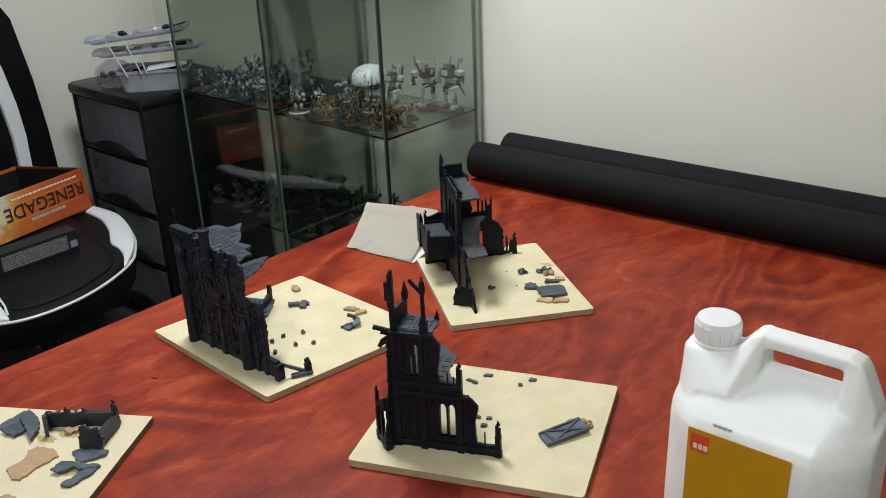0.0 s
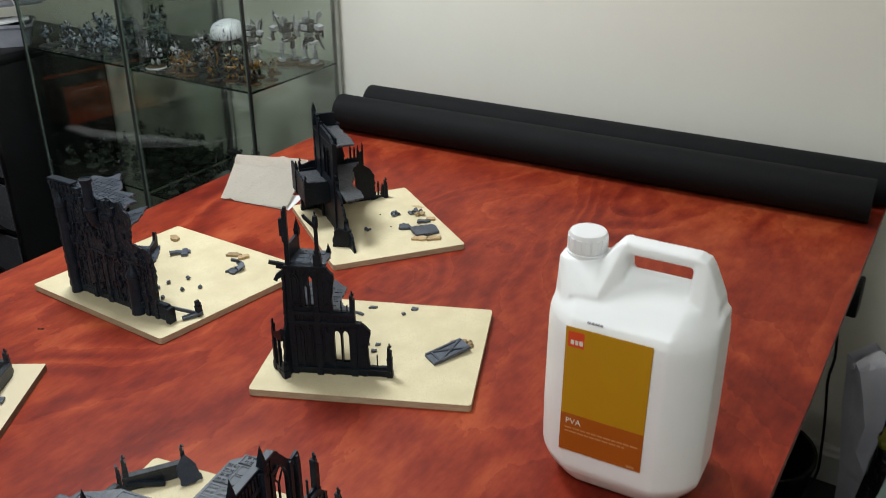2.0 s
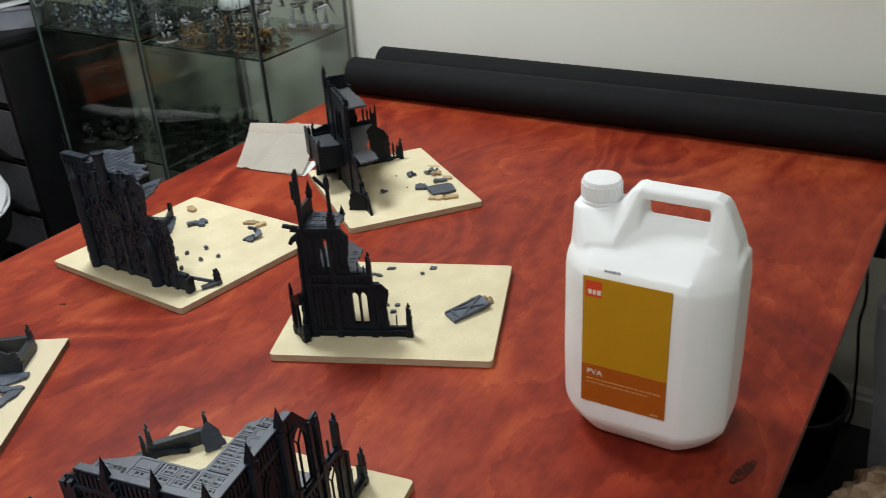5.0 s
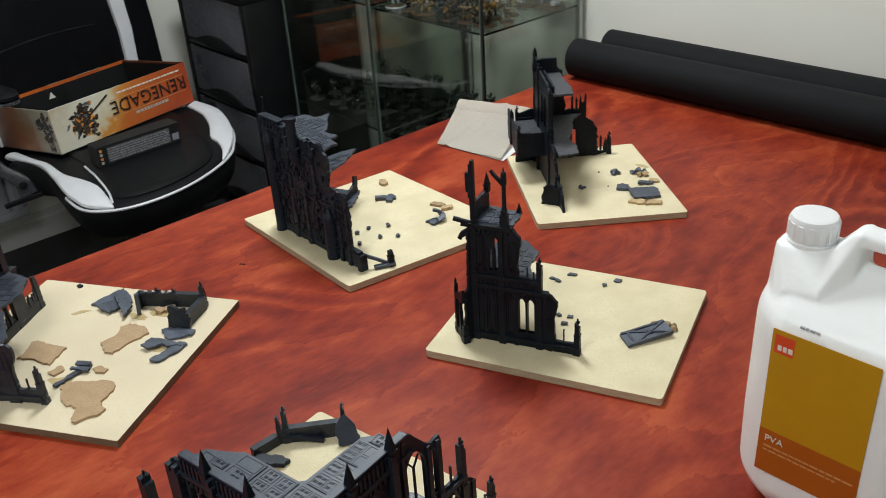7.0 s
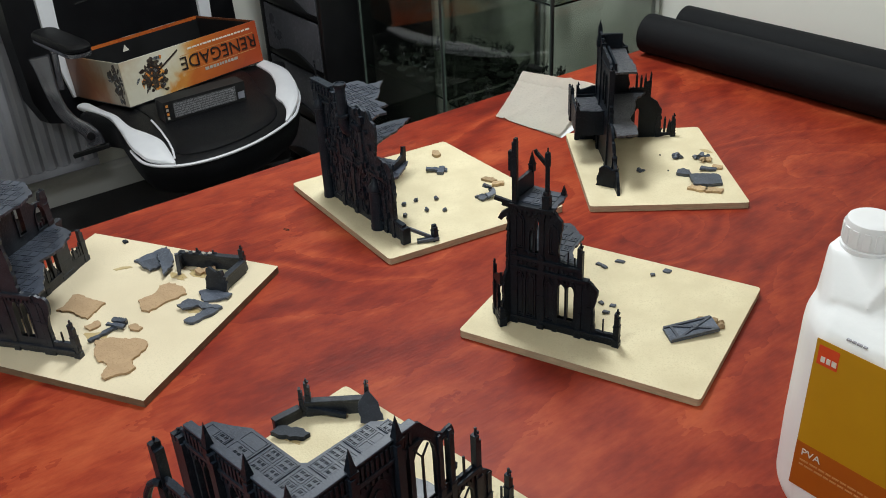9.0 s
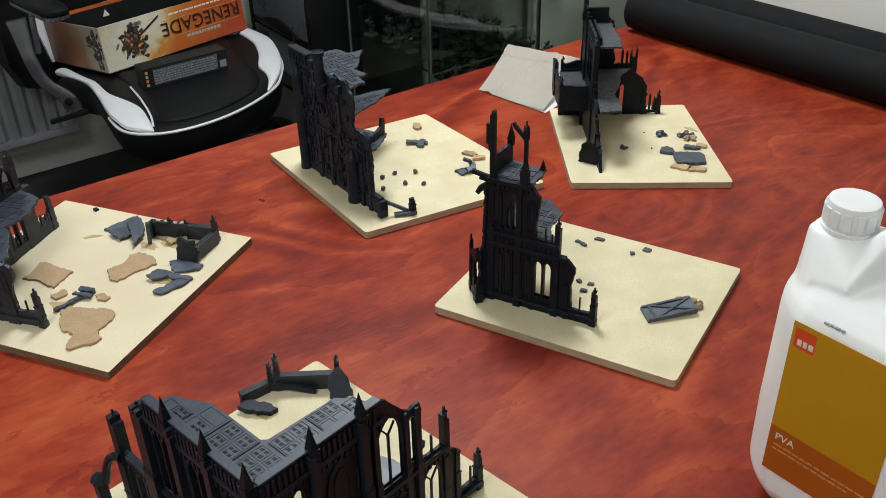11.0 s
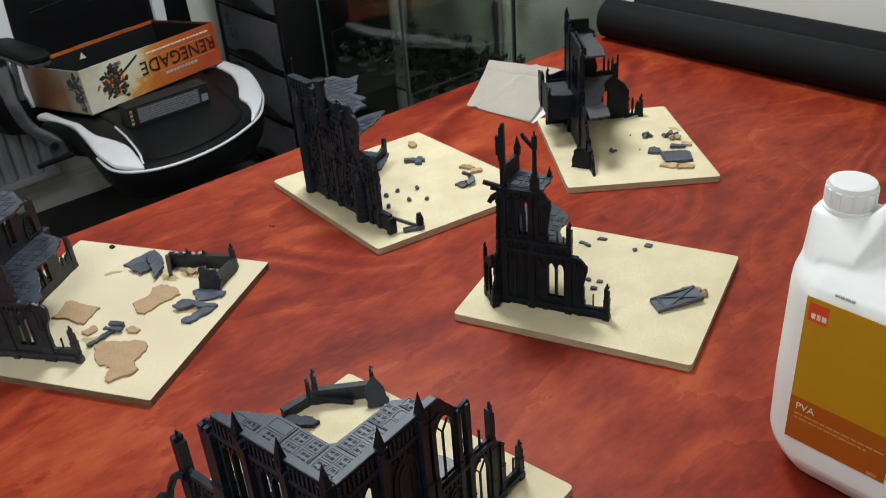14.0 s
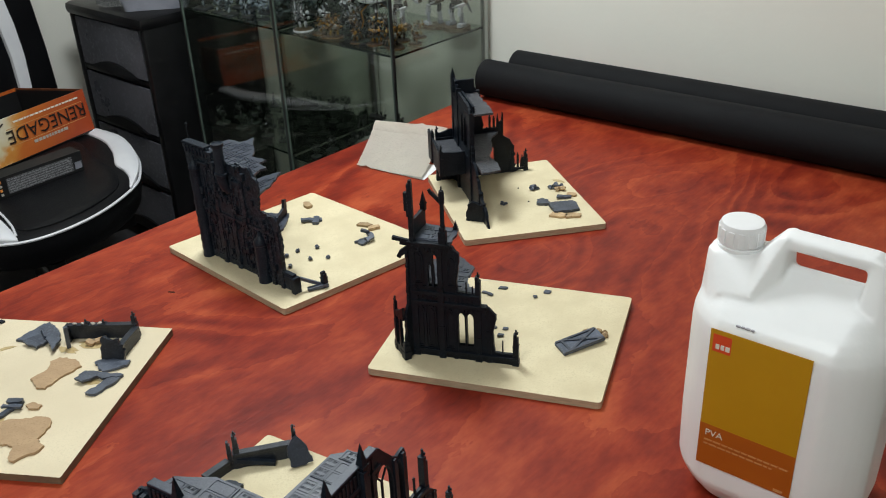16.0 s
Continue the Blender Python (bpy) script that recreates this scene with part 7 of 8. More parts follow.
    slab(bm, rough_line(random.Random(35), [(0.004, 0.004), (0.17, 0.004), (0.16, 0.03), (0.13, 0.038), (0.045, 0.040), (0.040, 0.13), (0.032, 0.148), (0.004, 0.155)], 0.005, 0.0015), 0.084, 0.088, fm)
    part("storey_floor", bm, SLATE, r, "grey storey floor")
    rng = random.Random(36)
    for k in range(14):
        bm = bmesh.new()
        lump(bm, fm @ V((rng.uniform(0.05, 0.17) if k % 2 else rng.uniform(0.008, 0.03), rng.uniform(0.01, 0.03) if k % 2 else rng.uniform(0.05, 0.18), 0.0875)), (rng.uniform(0.003, 0.007), rng.uniform(0.003, 0.006), rng.uniform(0.002, 0.006)), k, 0.3)
        part("rubble", bm, CHAR, r)
    # flying prop at the end of the left wing
    bm = bmesh.new()
    p0, p1 = fm @ V((0.207, -0.006, 0.085)), fm @ V((0.236, -0.018, 0.02))
    arc = [p0 + (p1 - p0) * f + V((0, 0, 0.022 * math.sin(math.pi * f))) for f in (0, 0.2, 0.4, 0.6, 0.8, 1)]
    tube(bm, arc[:-1], 0.004, 8)
    quad_box(bm, lw, -0.041, -0.031, -0.024, -0.014, 0.0, 0.045, 0.001)
    lathe(bm, lw @ Matrix.Translation((-0.036, -0.019, 0.045)), [(0.007, 0), (0.008, 0.004), (0.005, 0.008), (0.001, 0.012)], 10)
    part("flying_buttress", bm, CHAR, r)
    return r


def roof_floor(r, fm, z):
    """The L-shaped roof floor of flat panels; each panel has raised frames and pairs of slots."""
    bm = bmesh.new()
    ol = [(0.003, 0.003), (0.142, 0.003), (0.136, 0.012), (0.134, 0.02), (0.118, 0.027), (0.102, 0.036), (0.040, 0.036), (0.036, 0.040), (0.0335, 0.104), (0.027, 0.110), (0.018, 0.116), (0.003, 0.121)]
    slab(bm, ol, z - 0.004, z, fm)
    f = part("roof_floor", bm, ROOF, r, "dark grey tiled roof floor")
    pl = fm @ Matrix(((1, 0, 0, 0), (0, 0, 1, 0), (0, 1, 0, 0), (0, 0, 0, 1)))
    rng = random.Random(34)

    def panel(x0, x1, y0, y1):
        bm = bmesh.new()
        holes = []
        wx, wy = x1 - x0, y1 - y0
        nx, ny = max(1, round(wx / 0.0175)), max(1, round(wy / 0.0175))
        for i in range(nx):
            for j in range(ny):
                cx, cy = x0 + wx * (i + 0.5) / nx, y0 + wy * (j + 0.5) / ny
                if rng.random() < 0.18:
                    continue
                for sx in (-0.0042, 0.0008):
                    for sy in (-0.0044, 0.0012):
                        for t in (0.0, 0.0019):
                            x, y = cx + sx + t, cy + sy
                            holes.append([(x, y), (x + 0.0013, y), (x + 0.0013, y + 0.003), (x, y + 0.003)])
        prism(bm, pl, [(x0, y0), (x1, y0), (x1, y1), (x0, y1)], holes, z, z + 0.0011)
        for i in range(nx):
            for j in range(ny):
                cx, cy = x0 + wx * (i + 0.5) / nx, y0 + wy * (j + 0.5) / ny
                a, b = wx / nx * 0.43, wy / ny * 0.43
                prism(bm, pl, [(cx - a, cy - b), (cx + a, cy - b), (cx + a, cy + b), (cx - a, cy + b)], [[(cx - a + 0.0006, cy - b + 0.0006), (cx + a - 0.0006, cy - b + 0.0006), (cx + a - 0.0006, cy + b - 0.0006), (cx - a + 0.0006, cy + b - 0.0006)]], z + 0.0011, z + 0.0016)
        part("roof_plate", bm, ROOF, f)

    panel(0.0055, 0.0345, 0.0055, 0.0345)
    for x0, x1 in ((0.0375, 0.0705), (0.0735, 0.0995)):
        panel(x0, x1, 0.0055, 0.0340)
    panel(0.1025, 0.131, 0.0055, 0.0185)
    for y0, y1 in ((0.0375, 0.0705), (0.0735, 0.100)):
        panel(0.0055, 0.0325, y0, y1)
    panel(0.0055, 0.024, 0.1025, 0.115)
    return f


# -- corner ruin at the table's left edge --
def ruin_a():
    a0, a1 = V((-0.354, -0.468)), V((-0.2625, -0.396))
    u = (a1 - a0).normalized()
    nb = V((-u.y, u.x))

    def at(s, b):
        p = a0 + u * s + nb * b
        return (p.x, p.y)

    r = new_ruin(at(0, 0), "black L-shaped gothic ruin model with grey floors and window gaps")
    m = wall_frame(at(0, 0), at(0.1, 0), BT)
    outline = [(-0.06, 0), (0.1185, 0), (0.1185, 0.020), (0.085, 0.021), (0.084, 0.045), (0.091, 0.066), (0.092, 0.078), (0.086, 0.086), (0.070, 0.0875), (0.055, 0.09), (0.050, 0.175), (-0.06, 0.18)]
    wall_part(r, m, outline, windows=((0.0395, 0.0490, 0.024, 0.076), (0.0510, 0.0605, 0.024, 0.076), (-0.012, -0.003, 0.024, 0.076), (0.0, 0.009, 0.024, 0.076)), blind=((0.0, 0.02, 0.10, 0.16),), seed=41, material=FRAG,
              cornices=((-0.06, 0.072, 0.0865), (-0.06, 0.114, 0.010)), posts=((0.1145, 0, 0.050, 0.0075, 0.0075, 0, 0.006), (0.0715, 0, 0.082), (0.026, 0, 0.18), (0.079, 0, 0.078)))
    bm = bmesh.new()
    quad_box(bm, m, 0.0968, 0.0983, -0.001, 0.001, 0.02, 0.036)
    part("window_bar", bm, BLACK, r)
    w = wall_frame(at(-0.018, 0.0), at(-0.018, 0.1), BT)
    outline = [(0, 0), (0.215, 0), (0.215, 0.014), (0.180, 0.016), (0.178, 0.060), (0.180, 0.086), (0.166, 0.0875), (0.1655, 0.140), (0.1545, 0.141), (0.152, 0.130), (0.136, 0.131), (0.128, 0.140), (0.118, 0.172), (0.0, 0.18)]
    wall_part(r, w, outline, windows=((0.124, 0.1365, 0.016, 0.076), (0.139, 0.1515, 0.016, 0.076), (0.1352, 0.1535, 0.094, 0.127), (0.100, 0.112, 0.104, 0.15), (0.05, 0.06, 0.022, 0.078), (0.064, 0.074, 0.022, 0.078)), blind=(), seed=42, th=0.005, material=FRAG, jag=0.0007,
              cornices=((0.0, 0.178, 0.0865),), posts=((0.2095, 0, 0.053, 0.009, 0.006, 0, 0.0), (0.1655, 0, 0.086, 0.022, 0.0055, 0, 0), (0.160, 0.088, 0.140, 0.010, 0.006, 0, 0.004), (0.118, 0, 0.15, 0.008, 0.006, 0, 0)))
    rng = random.Random(43)
    for b in (0.183, 0.188, 0.192, 0.197, 0.202, 0.128, 0.1335, 0.143, 0.148):
        h = rng.uniform(0.010, 0.024)
        bm = bmesh.new()
        quad_box(bm, w, b - 0.0022, b + 0.0018, -0.002, 0.002, 0.010, 0.010 + h)
        quad_box(bm, w, b - 0.0008, b + 0.0012, -0.001, 0.001, 0.010 + h, 0.014 + h)
        part("broken_tracery", bm, FRAG, r)
    for b in (0.139, 0.145, 0.150):
        bm = bmesh.new()
        quad_box(bm, w, b - 0.0020, b + 0.0016, -0.0015, 0.0015, 0.092, 0.099 + rng.uniform(0, 0.006))
        part("broken_tracery", bm, FRAG, r)
    fm = Matrix(((u.x, nb.x, 0, a0.x), (u.y, nb.y, 0, a0.y), (0, 0, 1, BT), (0, 0, 0, 1)))
    floor_part(r, fm, [(-0.018, 0.002), (0.080, 0.002), (0.079, 0.013), (0.060, 0.040), (0.041, 0.066), (0.030, 0.070), (0.034, 0.088), (0.038, 0.109), (0.030, 0.132), (0.024, 0.148), (0.008, 0.155), (-0.002, 0.158), (-0.018, 0.165)], 0.0885, 44)
    floor_part(r, fm, [(-0.05, 0.002), (0.046, 0.002), (0.034, 0.031), (0.039, 0.061), (0.033, 0.091), (0.015, 0.106), (0.002, 0.116), (-0.05, 0.115)], 0.178, 45)
    return r


ruin_c()
ruin_b()
ruin_d()
ruin_e()
ruin_a()


# ---- rubble on the boards ----
def chip(x, y, ol, z0, th, turn, material, label, tilt=(0, 0), seed=0, group="rubble on the boards", rough=True):
    """A flat broken piece: outline in its own axes, laid at a place."""
    bm = bmesh.new()
    pts = rough_line(random.Random(seed), ol, 0.0045, 0.0017) if rough else ol
    slab(bm, pts, 0, th * (0.68 if material is RUBBLE else 1.0))
    m = pose(x, y, z0, tilt[0], tilt[1], turn)
    low = min((m @ v.co).z for v in bm.verts)
    bmesh.ops.transform(bm, matrix=Matrix.Translation((0, 0, z0 - low)) @ m, verts=bm.verts[:])
    return solo("rubble_piece", bm, material, (x, y, z0), label, "rubble", group)


def rect(a, b):
    return [(-a, -b), (a, -b), (a, b), (-a, b)]


GREYL, CORKL, SANDL = "blue-grey broken slab glued to the board", "torn brown cork sheet glued to the board", "tan broken stone chip on the board"
# left board
A = BOARD_A
chip(-0.379, -0.361, [(-0.009, -0.029), (0.004, -0.016), (0.014, -0.011), (0.039, -0.002), (0.024, 0.018), (0.017, 0.03), (-0.01, 0.016), (-0.03, 0.008), (-0.033, 0.0), (-0.014, -0.016)], BT, 0.0030, 0, CORK, CORKL, (0, 0), 1)
chip(-0.328, -0.265, [(0.015, -0.034), (0.026, -0.027), (0.018, -0.002), (0.017, 0.03), (-0.004, 0.033), (-0.026, 0.022), (-0.027, 0.008), (-0.013, -0.003), (-0.01, -0.029)], BT, 0.0030, 0, CORK, CORKL, (0, 0), 2)
chip(-0.241, -0.354, [(-0.014, -0.028), (-0.0, -0.029), (0.019, -0.02), (0.032, -0.006), (0.028, 0.007), (0.018, 0.027), (0.004, 0.035), (-0.008, 0.03), (-0.036, 0.0), (-0.042, -0.017)], BT, 0.0030, 0, CORK, CORKL, (0, 0), 3)
chip(-0.203, -0.369, [(-0.003, -0.02), (0.008, -0.019), (0.008, -0.007), (0.013, 0.005), (0.009, 0.019), (-0.009, 0.019), (-0.008, 0.007), (-0.02, -0.006)], BT, 0.0036, 0, CORK, CORKL, (0, 0), 4)
chip(-0.319, -0.362, [(0.008, -0.007), (0.005, 0.008), (-0.007, 0.009), (-0.006, -0.01)], BT, 0.0030, 0, CORK, CORKL, (0, 0), 5)
chip(-0.279, -0.320, [(0.001, -0.007), (0.011, 0.001), (0.007, 0.008), (-0.008, 0.003), (-0.009, -0.006)], BT, 0.0030, 0, CORK, CORKL, (0, 0), 6)
chip(-0.439, -0.230, [(0.017, -0.016), (0.007, 0.008), (-0.002, 0.023), (-0.015, 0.016), (-0.006, -0.031)], BT, 0.0050, 0, RUBBLE, GREYL, (0, 0), 7)
chip(-0.415, -0.245, [(-0.0, -0.013), (0.015, -0.008), (0.011, 0.014), (-0.01, 0.019), (-0.014, -0.014)], BT + 0.0020, 0.0050, 0, RUBBLE, GREYL, (0, 3), 8)
chip(-0.405, -0.226, [(0.013, -0.012), (0.034, -0.018), (0.017, 0.004), (-0.007, 0.013), (-0.031, 0.014), (-0.027, -0.003)], BT + 0.0040, 0.0060, 0, RUBBLE, GREYL, (0, 4), 9)
chip(-0.282, -0.207, [(0.006, -0.018), (0.021, 0.01), (0.015, 0.02), (-0.018, -0.001), (-0.022, -0.013)], BT, 0.0050, 0, RUBBLE, GREYL, (3, 0), 10)
chip(-0.269, -0.238, [(-0.004, -0.018), (0.001, 0.002), (0.011, 0.003), (0.024, 0.022), (0.004, 0.015), (-0.021, -0.003), (-0.017, -0.021)], BT + 0.0020, 0.0050, 0, RUBBLE, GREYL, (0, 3), 11)
chip(-0.247, -0.237, [(0.01, -0.02), (0.008, 0.006), (0.001, 0.026), (-0.011, 0.018), (-0.005, -0.004), (-0.002, -0.028)], BT, 0.0060, 0, RUBBLE, GREYL, (0, 3), 12)
chip(-0.293, -0.351, [(0.004, -0.028), (0.01, -0.025), (-0.003, 0.028), (-0.01, 0.026)], BT + 0.0010, 0.0050, 0, RUBBLE, "blue-grey broken girder glued to the board", (0, 0), 13)
chip(-0.295, -0.339, [(-0.011, -0.006), (-0.008, -0.011), (0.011, 0.005), (0.008, 0.01)], BT + 0.0030, 0.0050, 0, RUBBLE, "blue-grey broken girder glued to the board", (0, 4), 14)
chip(-0.301, -0.332, [(-0.009, -0.004), (-0.005, -0.009), (0.009, 0.005), (0.005, 0.009)], BT + 0.0050, 0.0050, 0, RUBBLE, "blue-grey broken girder glued to the board", (0, 4), 15)


def low_corner(name, p0, p1, h, material, label, posts=(), lean=0.0):
    """A stub of ruined wall standing by itself."""
    m = wall_frame(p0, p1, BT)
    t = thing(name, (*p0, BT), label, "wall fragment", "fallen wall fragments")
    ln = math.dist(p0, p1)
    bm = bmesh.new()
    prism(bm, m, rough_line(random.Random(int(ln * 1e4)), [(0, 0), (ln, 0), (ln, h), (ln * 0.5, h * 0.95), (0, h)], 0.006, 0.001), (), -0.003, 0.003)
    w = part("wall_stub", bm, material, t)
    bm = bmesh.new()
    quad_box(bm, m, 0, ln, -0.0045, 0.0045, h - 0.003, h + 0.001, 0.0006)
    part("sill", bm, material, w)
    for p in posts:
        bm = bmesh.new()
        post(bm, m, *p)
        part("buttress", bm, material, w)
    return t


low_corner("wall_fragment", (-0.393, -0.209), (-0.316, -0.144), 0.022, FRAG, "low dark grey ruined wall stub with a spiked post", ((0.099, 0, 0.036), (0.004, 0, 0.024, 0.006, 0.012, -0.004, 0), (0.03, 0.02, 0.025), (0.055, 0.02, 0.024)))
low_corner("wall_fragment", (-0.312, -0.147), (-0.285, -0.192), 0.020, FRAG, "short dark grey ruined wall stub beside a fallen slab", ((0.05, 0, 0.024),))
chip(-0.2925, -0.1965, [(-0.016, -0.001), (0.016, -0.001), (0.017, 0.022), (0.011, 0.023), (0.009, 0.030), (0.000, 0.027), (-0.012, 0.033), (-0.016, 0.030)], BT, 0.005, 33, FRAG, "dark grey ruined slab leaning on a wall stub", (76, 0), 51)
chip(-0.512, -0.250, rect(0.004, 0.003), BT, 0.003, 10, CHAR, "small dark chip on the board", seed=52)
chip(-0.345, -0.185, rect(0.008, 0.004), BT, 0.006, 70, CORK, CORKL, (10, 0), 53)
chip(-0.352, -0.198, rect(0.006, 0.004), BT, 0.005, 20, CORK, CORKL, (0, 14), 54)
bm = bmesh.new()
beam(bm, (-0.3695, -0.2215, BT), (-0.3690, -0.2200, BT + 0.034), 0.0055, 0.0055)
solo("upright_post", bm, RUBBLE, (-0.369, -0.221, BT), "blue-grey broken post standing beside rubble", "rubble", "rubble on the boards")
# lumps added for the pale, worn crenel tops of the stub, not loose stones
for k, q in enumerate((0.016, 0.0275, 0.042, 0.052)):
    bm = bmesh.new()
    x, y = -0.394 + 0.76 * q, -0.211 + 0.65 * q
    lump(bm, (x, y, BT + 0.023), (0.0036, 0.0032, 0.0016), 55 + k, 0.3)
    solo("rubble_piece", bm, CARDGREY, (x, y, BT + 0.023), "pale worn crenel top of the ruined wall stub", "rubble", "rubble on the boards")
# factory board
B_BITS = ((-0.329, 0.140), (-0.329, 0.163), (-0.312, 0.191), (-0.298, 0.121), (-0.291, 0.157), (-0.273, 0.179))
for k, (x, y) in enumerate(B_BITS):
    bm = bmesh.new()
    lump(bm, (x, y, BT), (0.0044, 0.0037, 0.0034), 60 + k, 0.25, 2)
    solo("rubble_piece", bm, RUBBLE, (x, y, BT), "small dark grey stone on the board", "rubble", "rubble on the boards")
chip(-0.449, 0.291, [(-0.012, -0.004), (0.002, -0.008), (0.012, -0.002), (0.007, 0.006), (-0.008, 0.006)], BT, 0.005, -20, SAND, SANDL, seed=70)
chip(-0.396, 0.252, rect(0.018, 0.005), BT, 0.006, 52, RUBBLE, GREYL, (0, 5), 71)
chip(-0.388, 0.256, rect(0.005, 0.010), BT, 0.008, 40, RUBBLE, GREYL, (5, 0), 72)
chip(-0.309, 0.298, [(-0.014, -0.004), (0.006, -0.007), (0.014, 0.000), (0.004, 0.007), (-0.010, 0.005)], BT, 0.004, 30, SAND, SANDL, seed=73)
chip(-0.288, 0.298, [(-0.011, -0.005), (0.009, -0.006), (0.011, 0.004), (-0.006, 0.006)], BT, 0.005, 65, SAND, SANDL, seed=74)
for k, (x, y, a, b, tn) in enumerate(((-0.268, 0.252, 0.013, 0.006, 40), (-0.260, 0.262, 0.006, 0.011, 10), (-0.277, 0.266, 0.010, 0.006, 75), (-0.263, 0.248, 0.007, 0.006, 20), (-0.270, 0.272, 0.006, 0.005, 0))):
    chip(x, y, [(-a, -b * 0.7), (a * 0.6, -b), (a, b * 0.4), (-a * 0.3, b)], BT + 0.003 * (k % 3), 0.006, tn, RUBBLE, GREYL, (10 * (k % 2), 14 * (k % 3)), 75 + k)
# middle board
for k, (x, y, a, b, tn) in enumerate(((-0.003, 0.248, 0.006, 0.004, 20), (0.007, 0.248, 0.007, 0.004, 10), (0.011, 0.275, 0.010, 0.0045, 32), (0.064, 0.283, 0.005, 0.004, 70), (0.070, 0.306, 0.008, 0.006, 30), (0.068, 0.182, 0.005, 0.004, 10), (0.082, 0.189, 0.006, 0.004, 40), (0.087, 0.171, 0.007, 0.004, 45))):
    chip(x, y, [(-a * 0.7, -b * 0.6), (a * 0.5, -b * 0.7), (a * 0.75, b * 0.3), (-a * 0.4, b * 0.7)], BT, 0.004, tn, RUBBLE, "small blue-grey broken chip on the board", (0, 8 * (k % 2)), 90 + k)


def build_plate():
    t = thing("door_plate", (0.184, 0.2215, BT), "blue-grey crossed metal door plate lying on stones", "model door")
    m = pose(0.184, 0.2215, BT + 0.0025, 4, -3, 68) @ Matrix.Diagonal((0.80, 0.72, 1, 1))
    bm = bmesh.new()
    slab(bm, [(-0.042, -0.018), (0.040, -0.018), (0.042, 0.018), (-0.040, 0.018)], 0, 0.004, m)
    p = part("plate", bm, RUBBLE, t)
    for a, b in (((-0.026, -0.016), (0.038, 0.016)), ((-0.026, 0.016), (0.038, -0.016)), ((-0.028, -0.017), (-0.028, 0.017)), ((-0.040, -0.0165), (0.039, -0.0165)), ((-0.039, 0.0165), (0.040, 0.0165))):
        bm = bmesh.new()
        beam(bm, m @ V((*a, 0.0045)), m @ V((*b, 0.0045)), 0.0034, 0.0022)
        part("rib", bm, SLATE, p, "dark raised rib")
    bm = bmesh.new()
    lathe(bm, m @ Matrix.Translation((0.006, 0, 0.004)), [(0.006, 0), (0.006, 0.0015), (0.004, 0.003), (0.0005, 0.0032)], 12)
    part("boss", bm, SLATE, p)
    return t


build_plate()
for k, (x, y, s) in enumerate(((0.181, 0.254, 0.006), (0.190, 0.258, 0.007), (0.175, 0.248, 0.005), (0.201, 0.257, 0.006), (0.196, 0.262, 0.005))):
    bm = bmesh.new()
    lump(bm, (x, y, BT), (s, s * 0.8, s * 0.8), 110 + k, 0.3)
    solo("rubble_piece", bm, SAND, (x, y, BT), SANDL, "rubble", "rubble on the boards")
# far board
chip(-0.0735, 0.5580, [(-0.025, -0.018), (-0.004, -0.020), (0.022, -0.017), (0.026, 0.006), (0.022, 0.018), (-0.010, 0.020), (-0.024, 0.016)], BT, 0.007, 55, RUBBLE, GREYL, (0, 3), 120)
chip(-0.0640, 0.5270, [(-0.016, -0.006), (0.004, -0.009), (0.016, 0.000), (0.006, 0.008), (-0.012, 0.007)], BT, 0.004, 30, SAND, SANDL, seed=121)
chip(-0.0430, 0.5400, [(-0.014, -0.005), (0.010, -0.008), (0.016, 0.003), (-0.002, 0.009), (-0.013, 0.006)], BT, 0.004, 50, SAND, SANDL, seed=122)
chip(-0.1150, 0.5530, [(-0.012, -0.007), (0.012, -0.008), (0.008, 0.006), (-0.002, 0.010), (-0.011, 0.005)], BT, 0.008, 35, RUBBLE, GREYL, (5, 0), 123)
chip(-0.0990, 0.5930, [(-0.015, -0.005), (0.012, -0.006), (0.016, 0.003), (-0.010, 0.006)], BT, 0.005, 50, RUBBLE, GREYL, (0, 6), 124)
chip(-0.0940, 0.6110, rect(0.008, 0.005), BT, 0.004, 30, SAND, SANDL, seed=125)
for k, (x, y, s, mt) in enumerate(((-0.165, 0.590, 0.007, RUBBLE), (-0.160, 0.595, 0.005, RUBBLE), (-0.134, 0.618, 0.008, RUBBLE), (-0.126, 0.612, 0.006, SAND), (-0.120, 0.620, 0.006, SAND), (-0.128, 0.626, 0.006, RUBBLE), (-0.142, 0.612, 0.005, RUBBLE), (-0.169, 0.505, 0.005, RUBBLE), (-0.166, 0.511, 0.003, RUBBLE), (-0.190, 0.578, 0.0015, CHAR), (-0.140, 0.543, 0.0015, CHAR))):
    bm = bmesh.new()
    lump(bm, (x, y, BT), (s, s * 0.8, s * 0.75), 130 + k, 0.35, 2)
    solo("rubble_piece", bm, mt, (x, y, BT), SANDL if mt is SAND else "small blue-grey broken stone on the board", "rubble", "rubble on the boards")
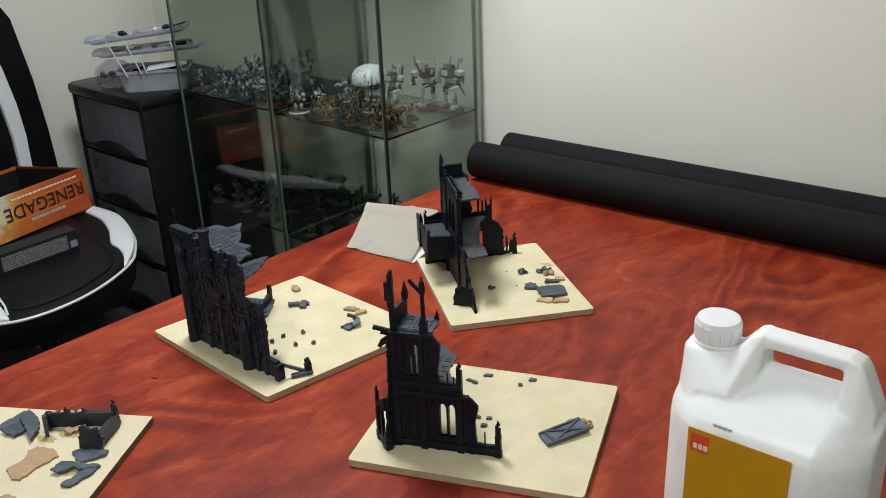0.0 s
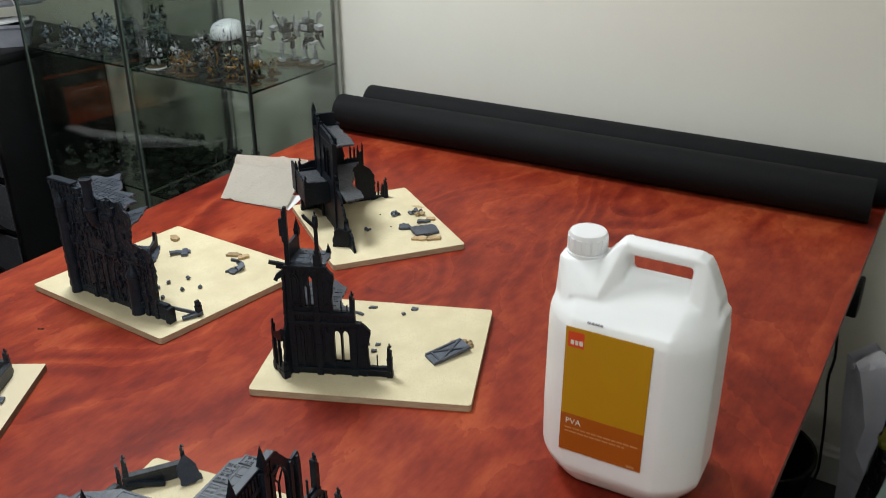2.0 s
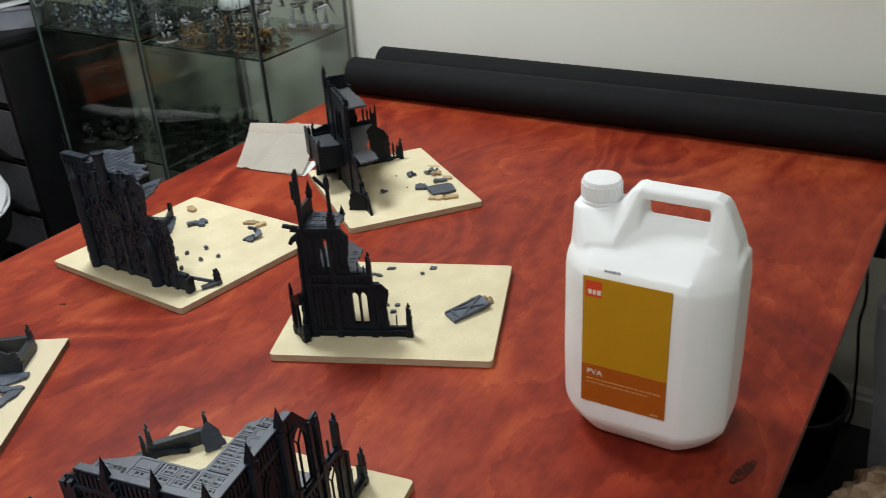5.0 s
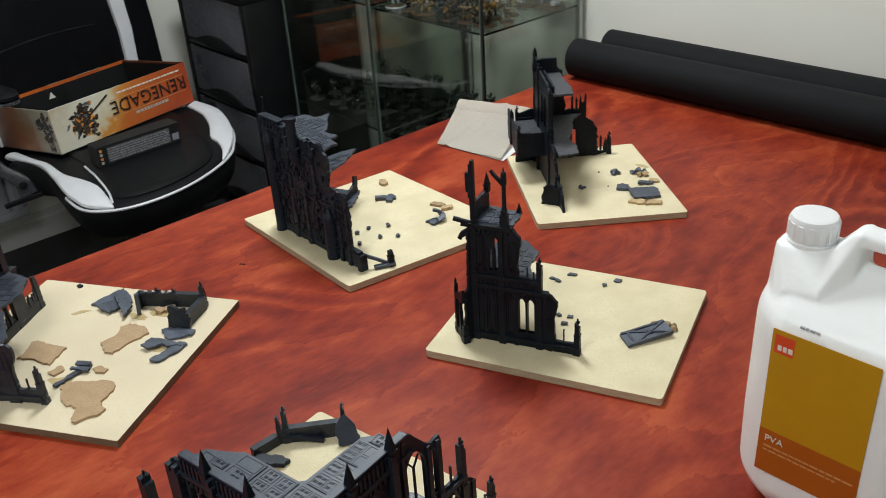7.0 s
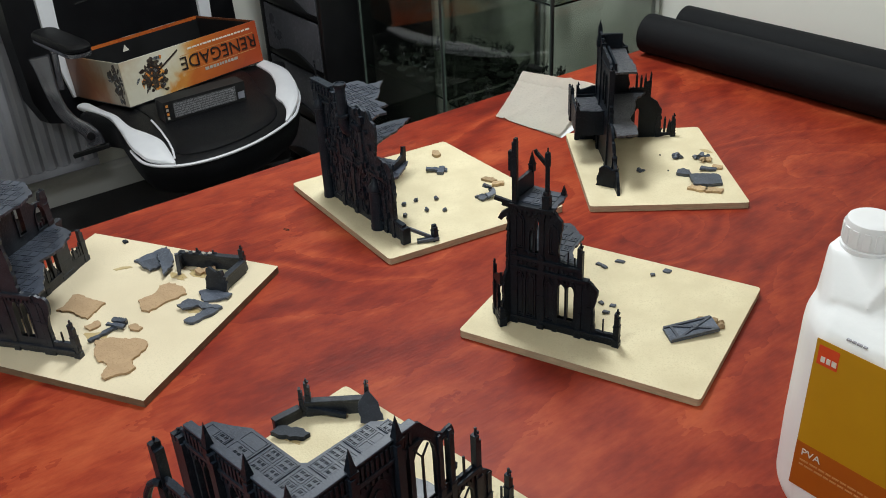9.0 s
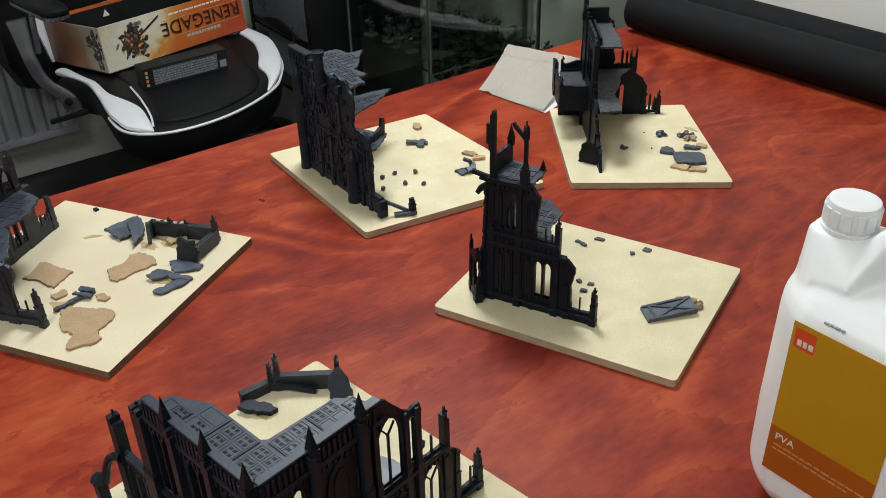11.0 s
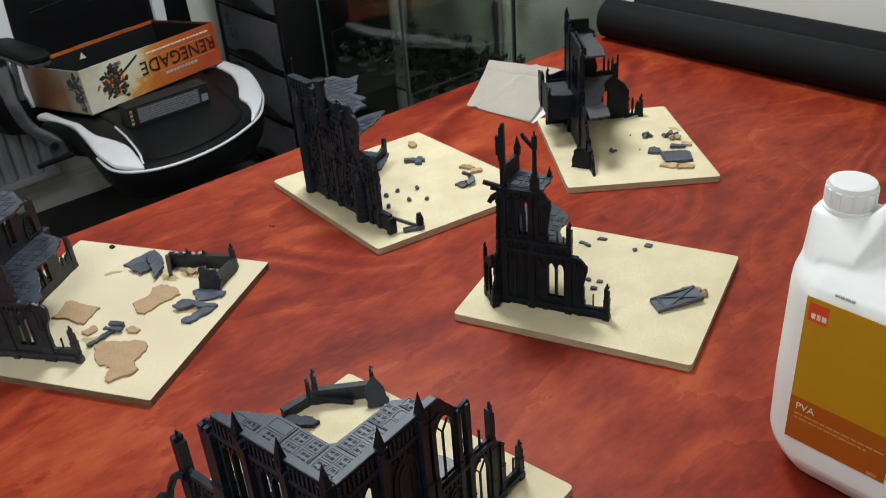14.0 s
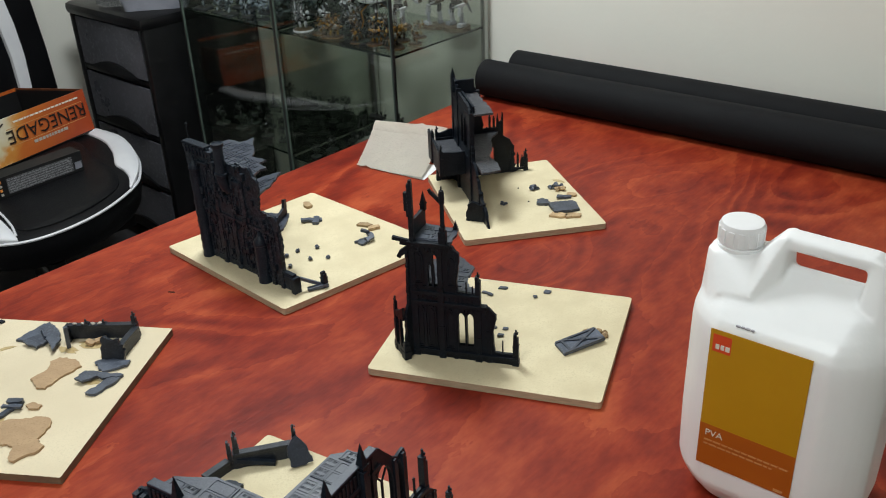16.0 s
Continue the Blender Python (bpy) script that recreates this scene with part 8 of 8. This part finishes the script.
# board by the camera
low_corner("wall_fragment", (0.014, -0.268), (0.013, -0.234), 0.014, FRAG, "low charcoal ruined wall stub with a torn top")
low_corner("wall_fragment", (0.014, -0.228), (0.057, -0.165), 0.020, FRAG, "low charcoal ruined wall with broken posts at its ends", ((0.005, 0, 0.046, 0.0065, 0.007, 0, 0.005), (-0.003, 0, 0.038, 0.005, 0.006, 0, 0), (0.071, 0, 0.042, 0.0055, 0.006, 0, 0.003)))
bm = bmesh.new()
beam(bm, (0.018, -0.226, BT + 0.011), (0.048, -0.195, BT + 0.003), 0.005, 0.006)
solo("fallen_beam", bm, CHAR, (0.024, -0.226, BT), "charcoal broken beam leaning against a wall stub", "rubble", "rubble on the boards")
chip(0.071, -0.177, [(-0.012, 0), (0.014, 0), (0.010, 0.020), (0.0, 0.034), (-0.012, 0.022)], BT, 0.004, 62, SLATE, "dark grey broken slab leaning on a wall end", (62, 0), 141)
chip(0.034, -0.259, [(-0.020, -0.006), (-0.01, -0.009), (0.018, -0.006), (0.023, 0.002), (0.010, 0.007), (-0.016, 0.006)], BT, 0.006, 42, CHAR, "charcoal broken slab lying on the board", (0, 4), 142)


# ---- glue stains on the boards ----
def stain(x, y, a, b, turn, seed):
    rng2 = random.Random(seed)
    ol = [(a * math.cos(q * 0.5236) * rng2.uniform(0.6, 1.25), b * math.sin(q * 0.5236) * rng2.uniform(0.6, 1.25)) for q in range(12)]
    bm = bmesh.new()
    slab(bm, ol, 0, 0.0004, pose(x, y, BT + 0.0001, 0, 0, turn))
    solo("glue_stain", bm, GLUE, (x, y, BT), "dried yellowish glue smear on the board", "glue stain", "glue stains")


for k, s in enumerate(((-0.345, -0.19, 0.03, 0.010, 40), (-0.365, -0.225, 0.016, 0.008, 20), (-0.31, -0.195, 0.012, 0.008, 60), (-0.295, -0.365, 0.018, 0.008, 40), (-0.44, -0.28, 0.016, 0.004, 70), (-0.27, -0.245, 0.012, 0.006, 30), (-0.15, 0.65, 0.012, 0.005, 10), (0.035, -0.262, 0.02, 0.006, 20))):
    stain(*s, k)
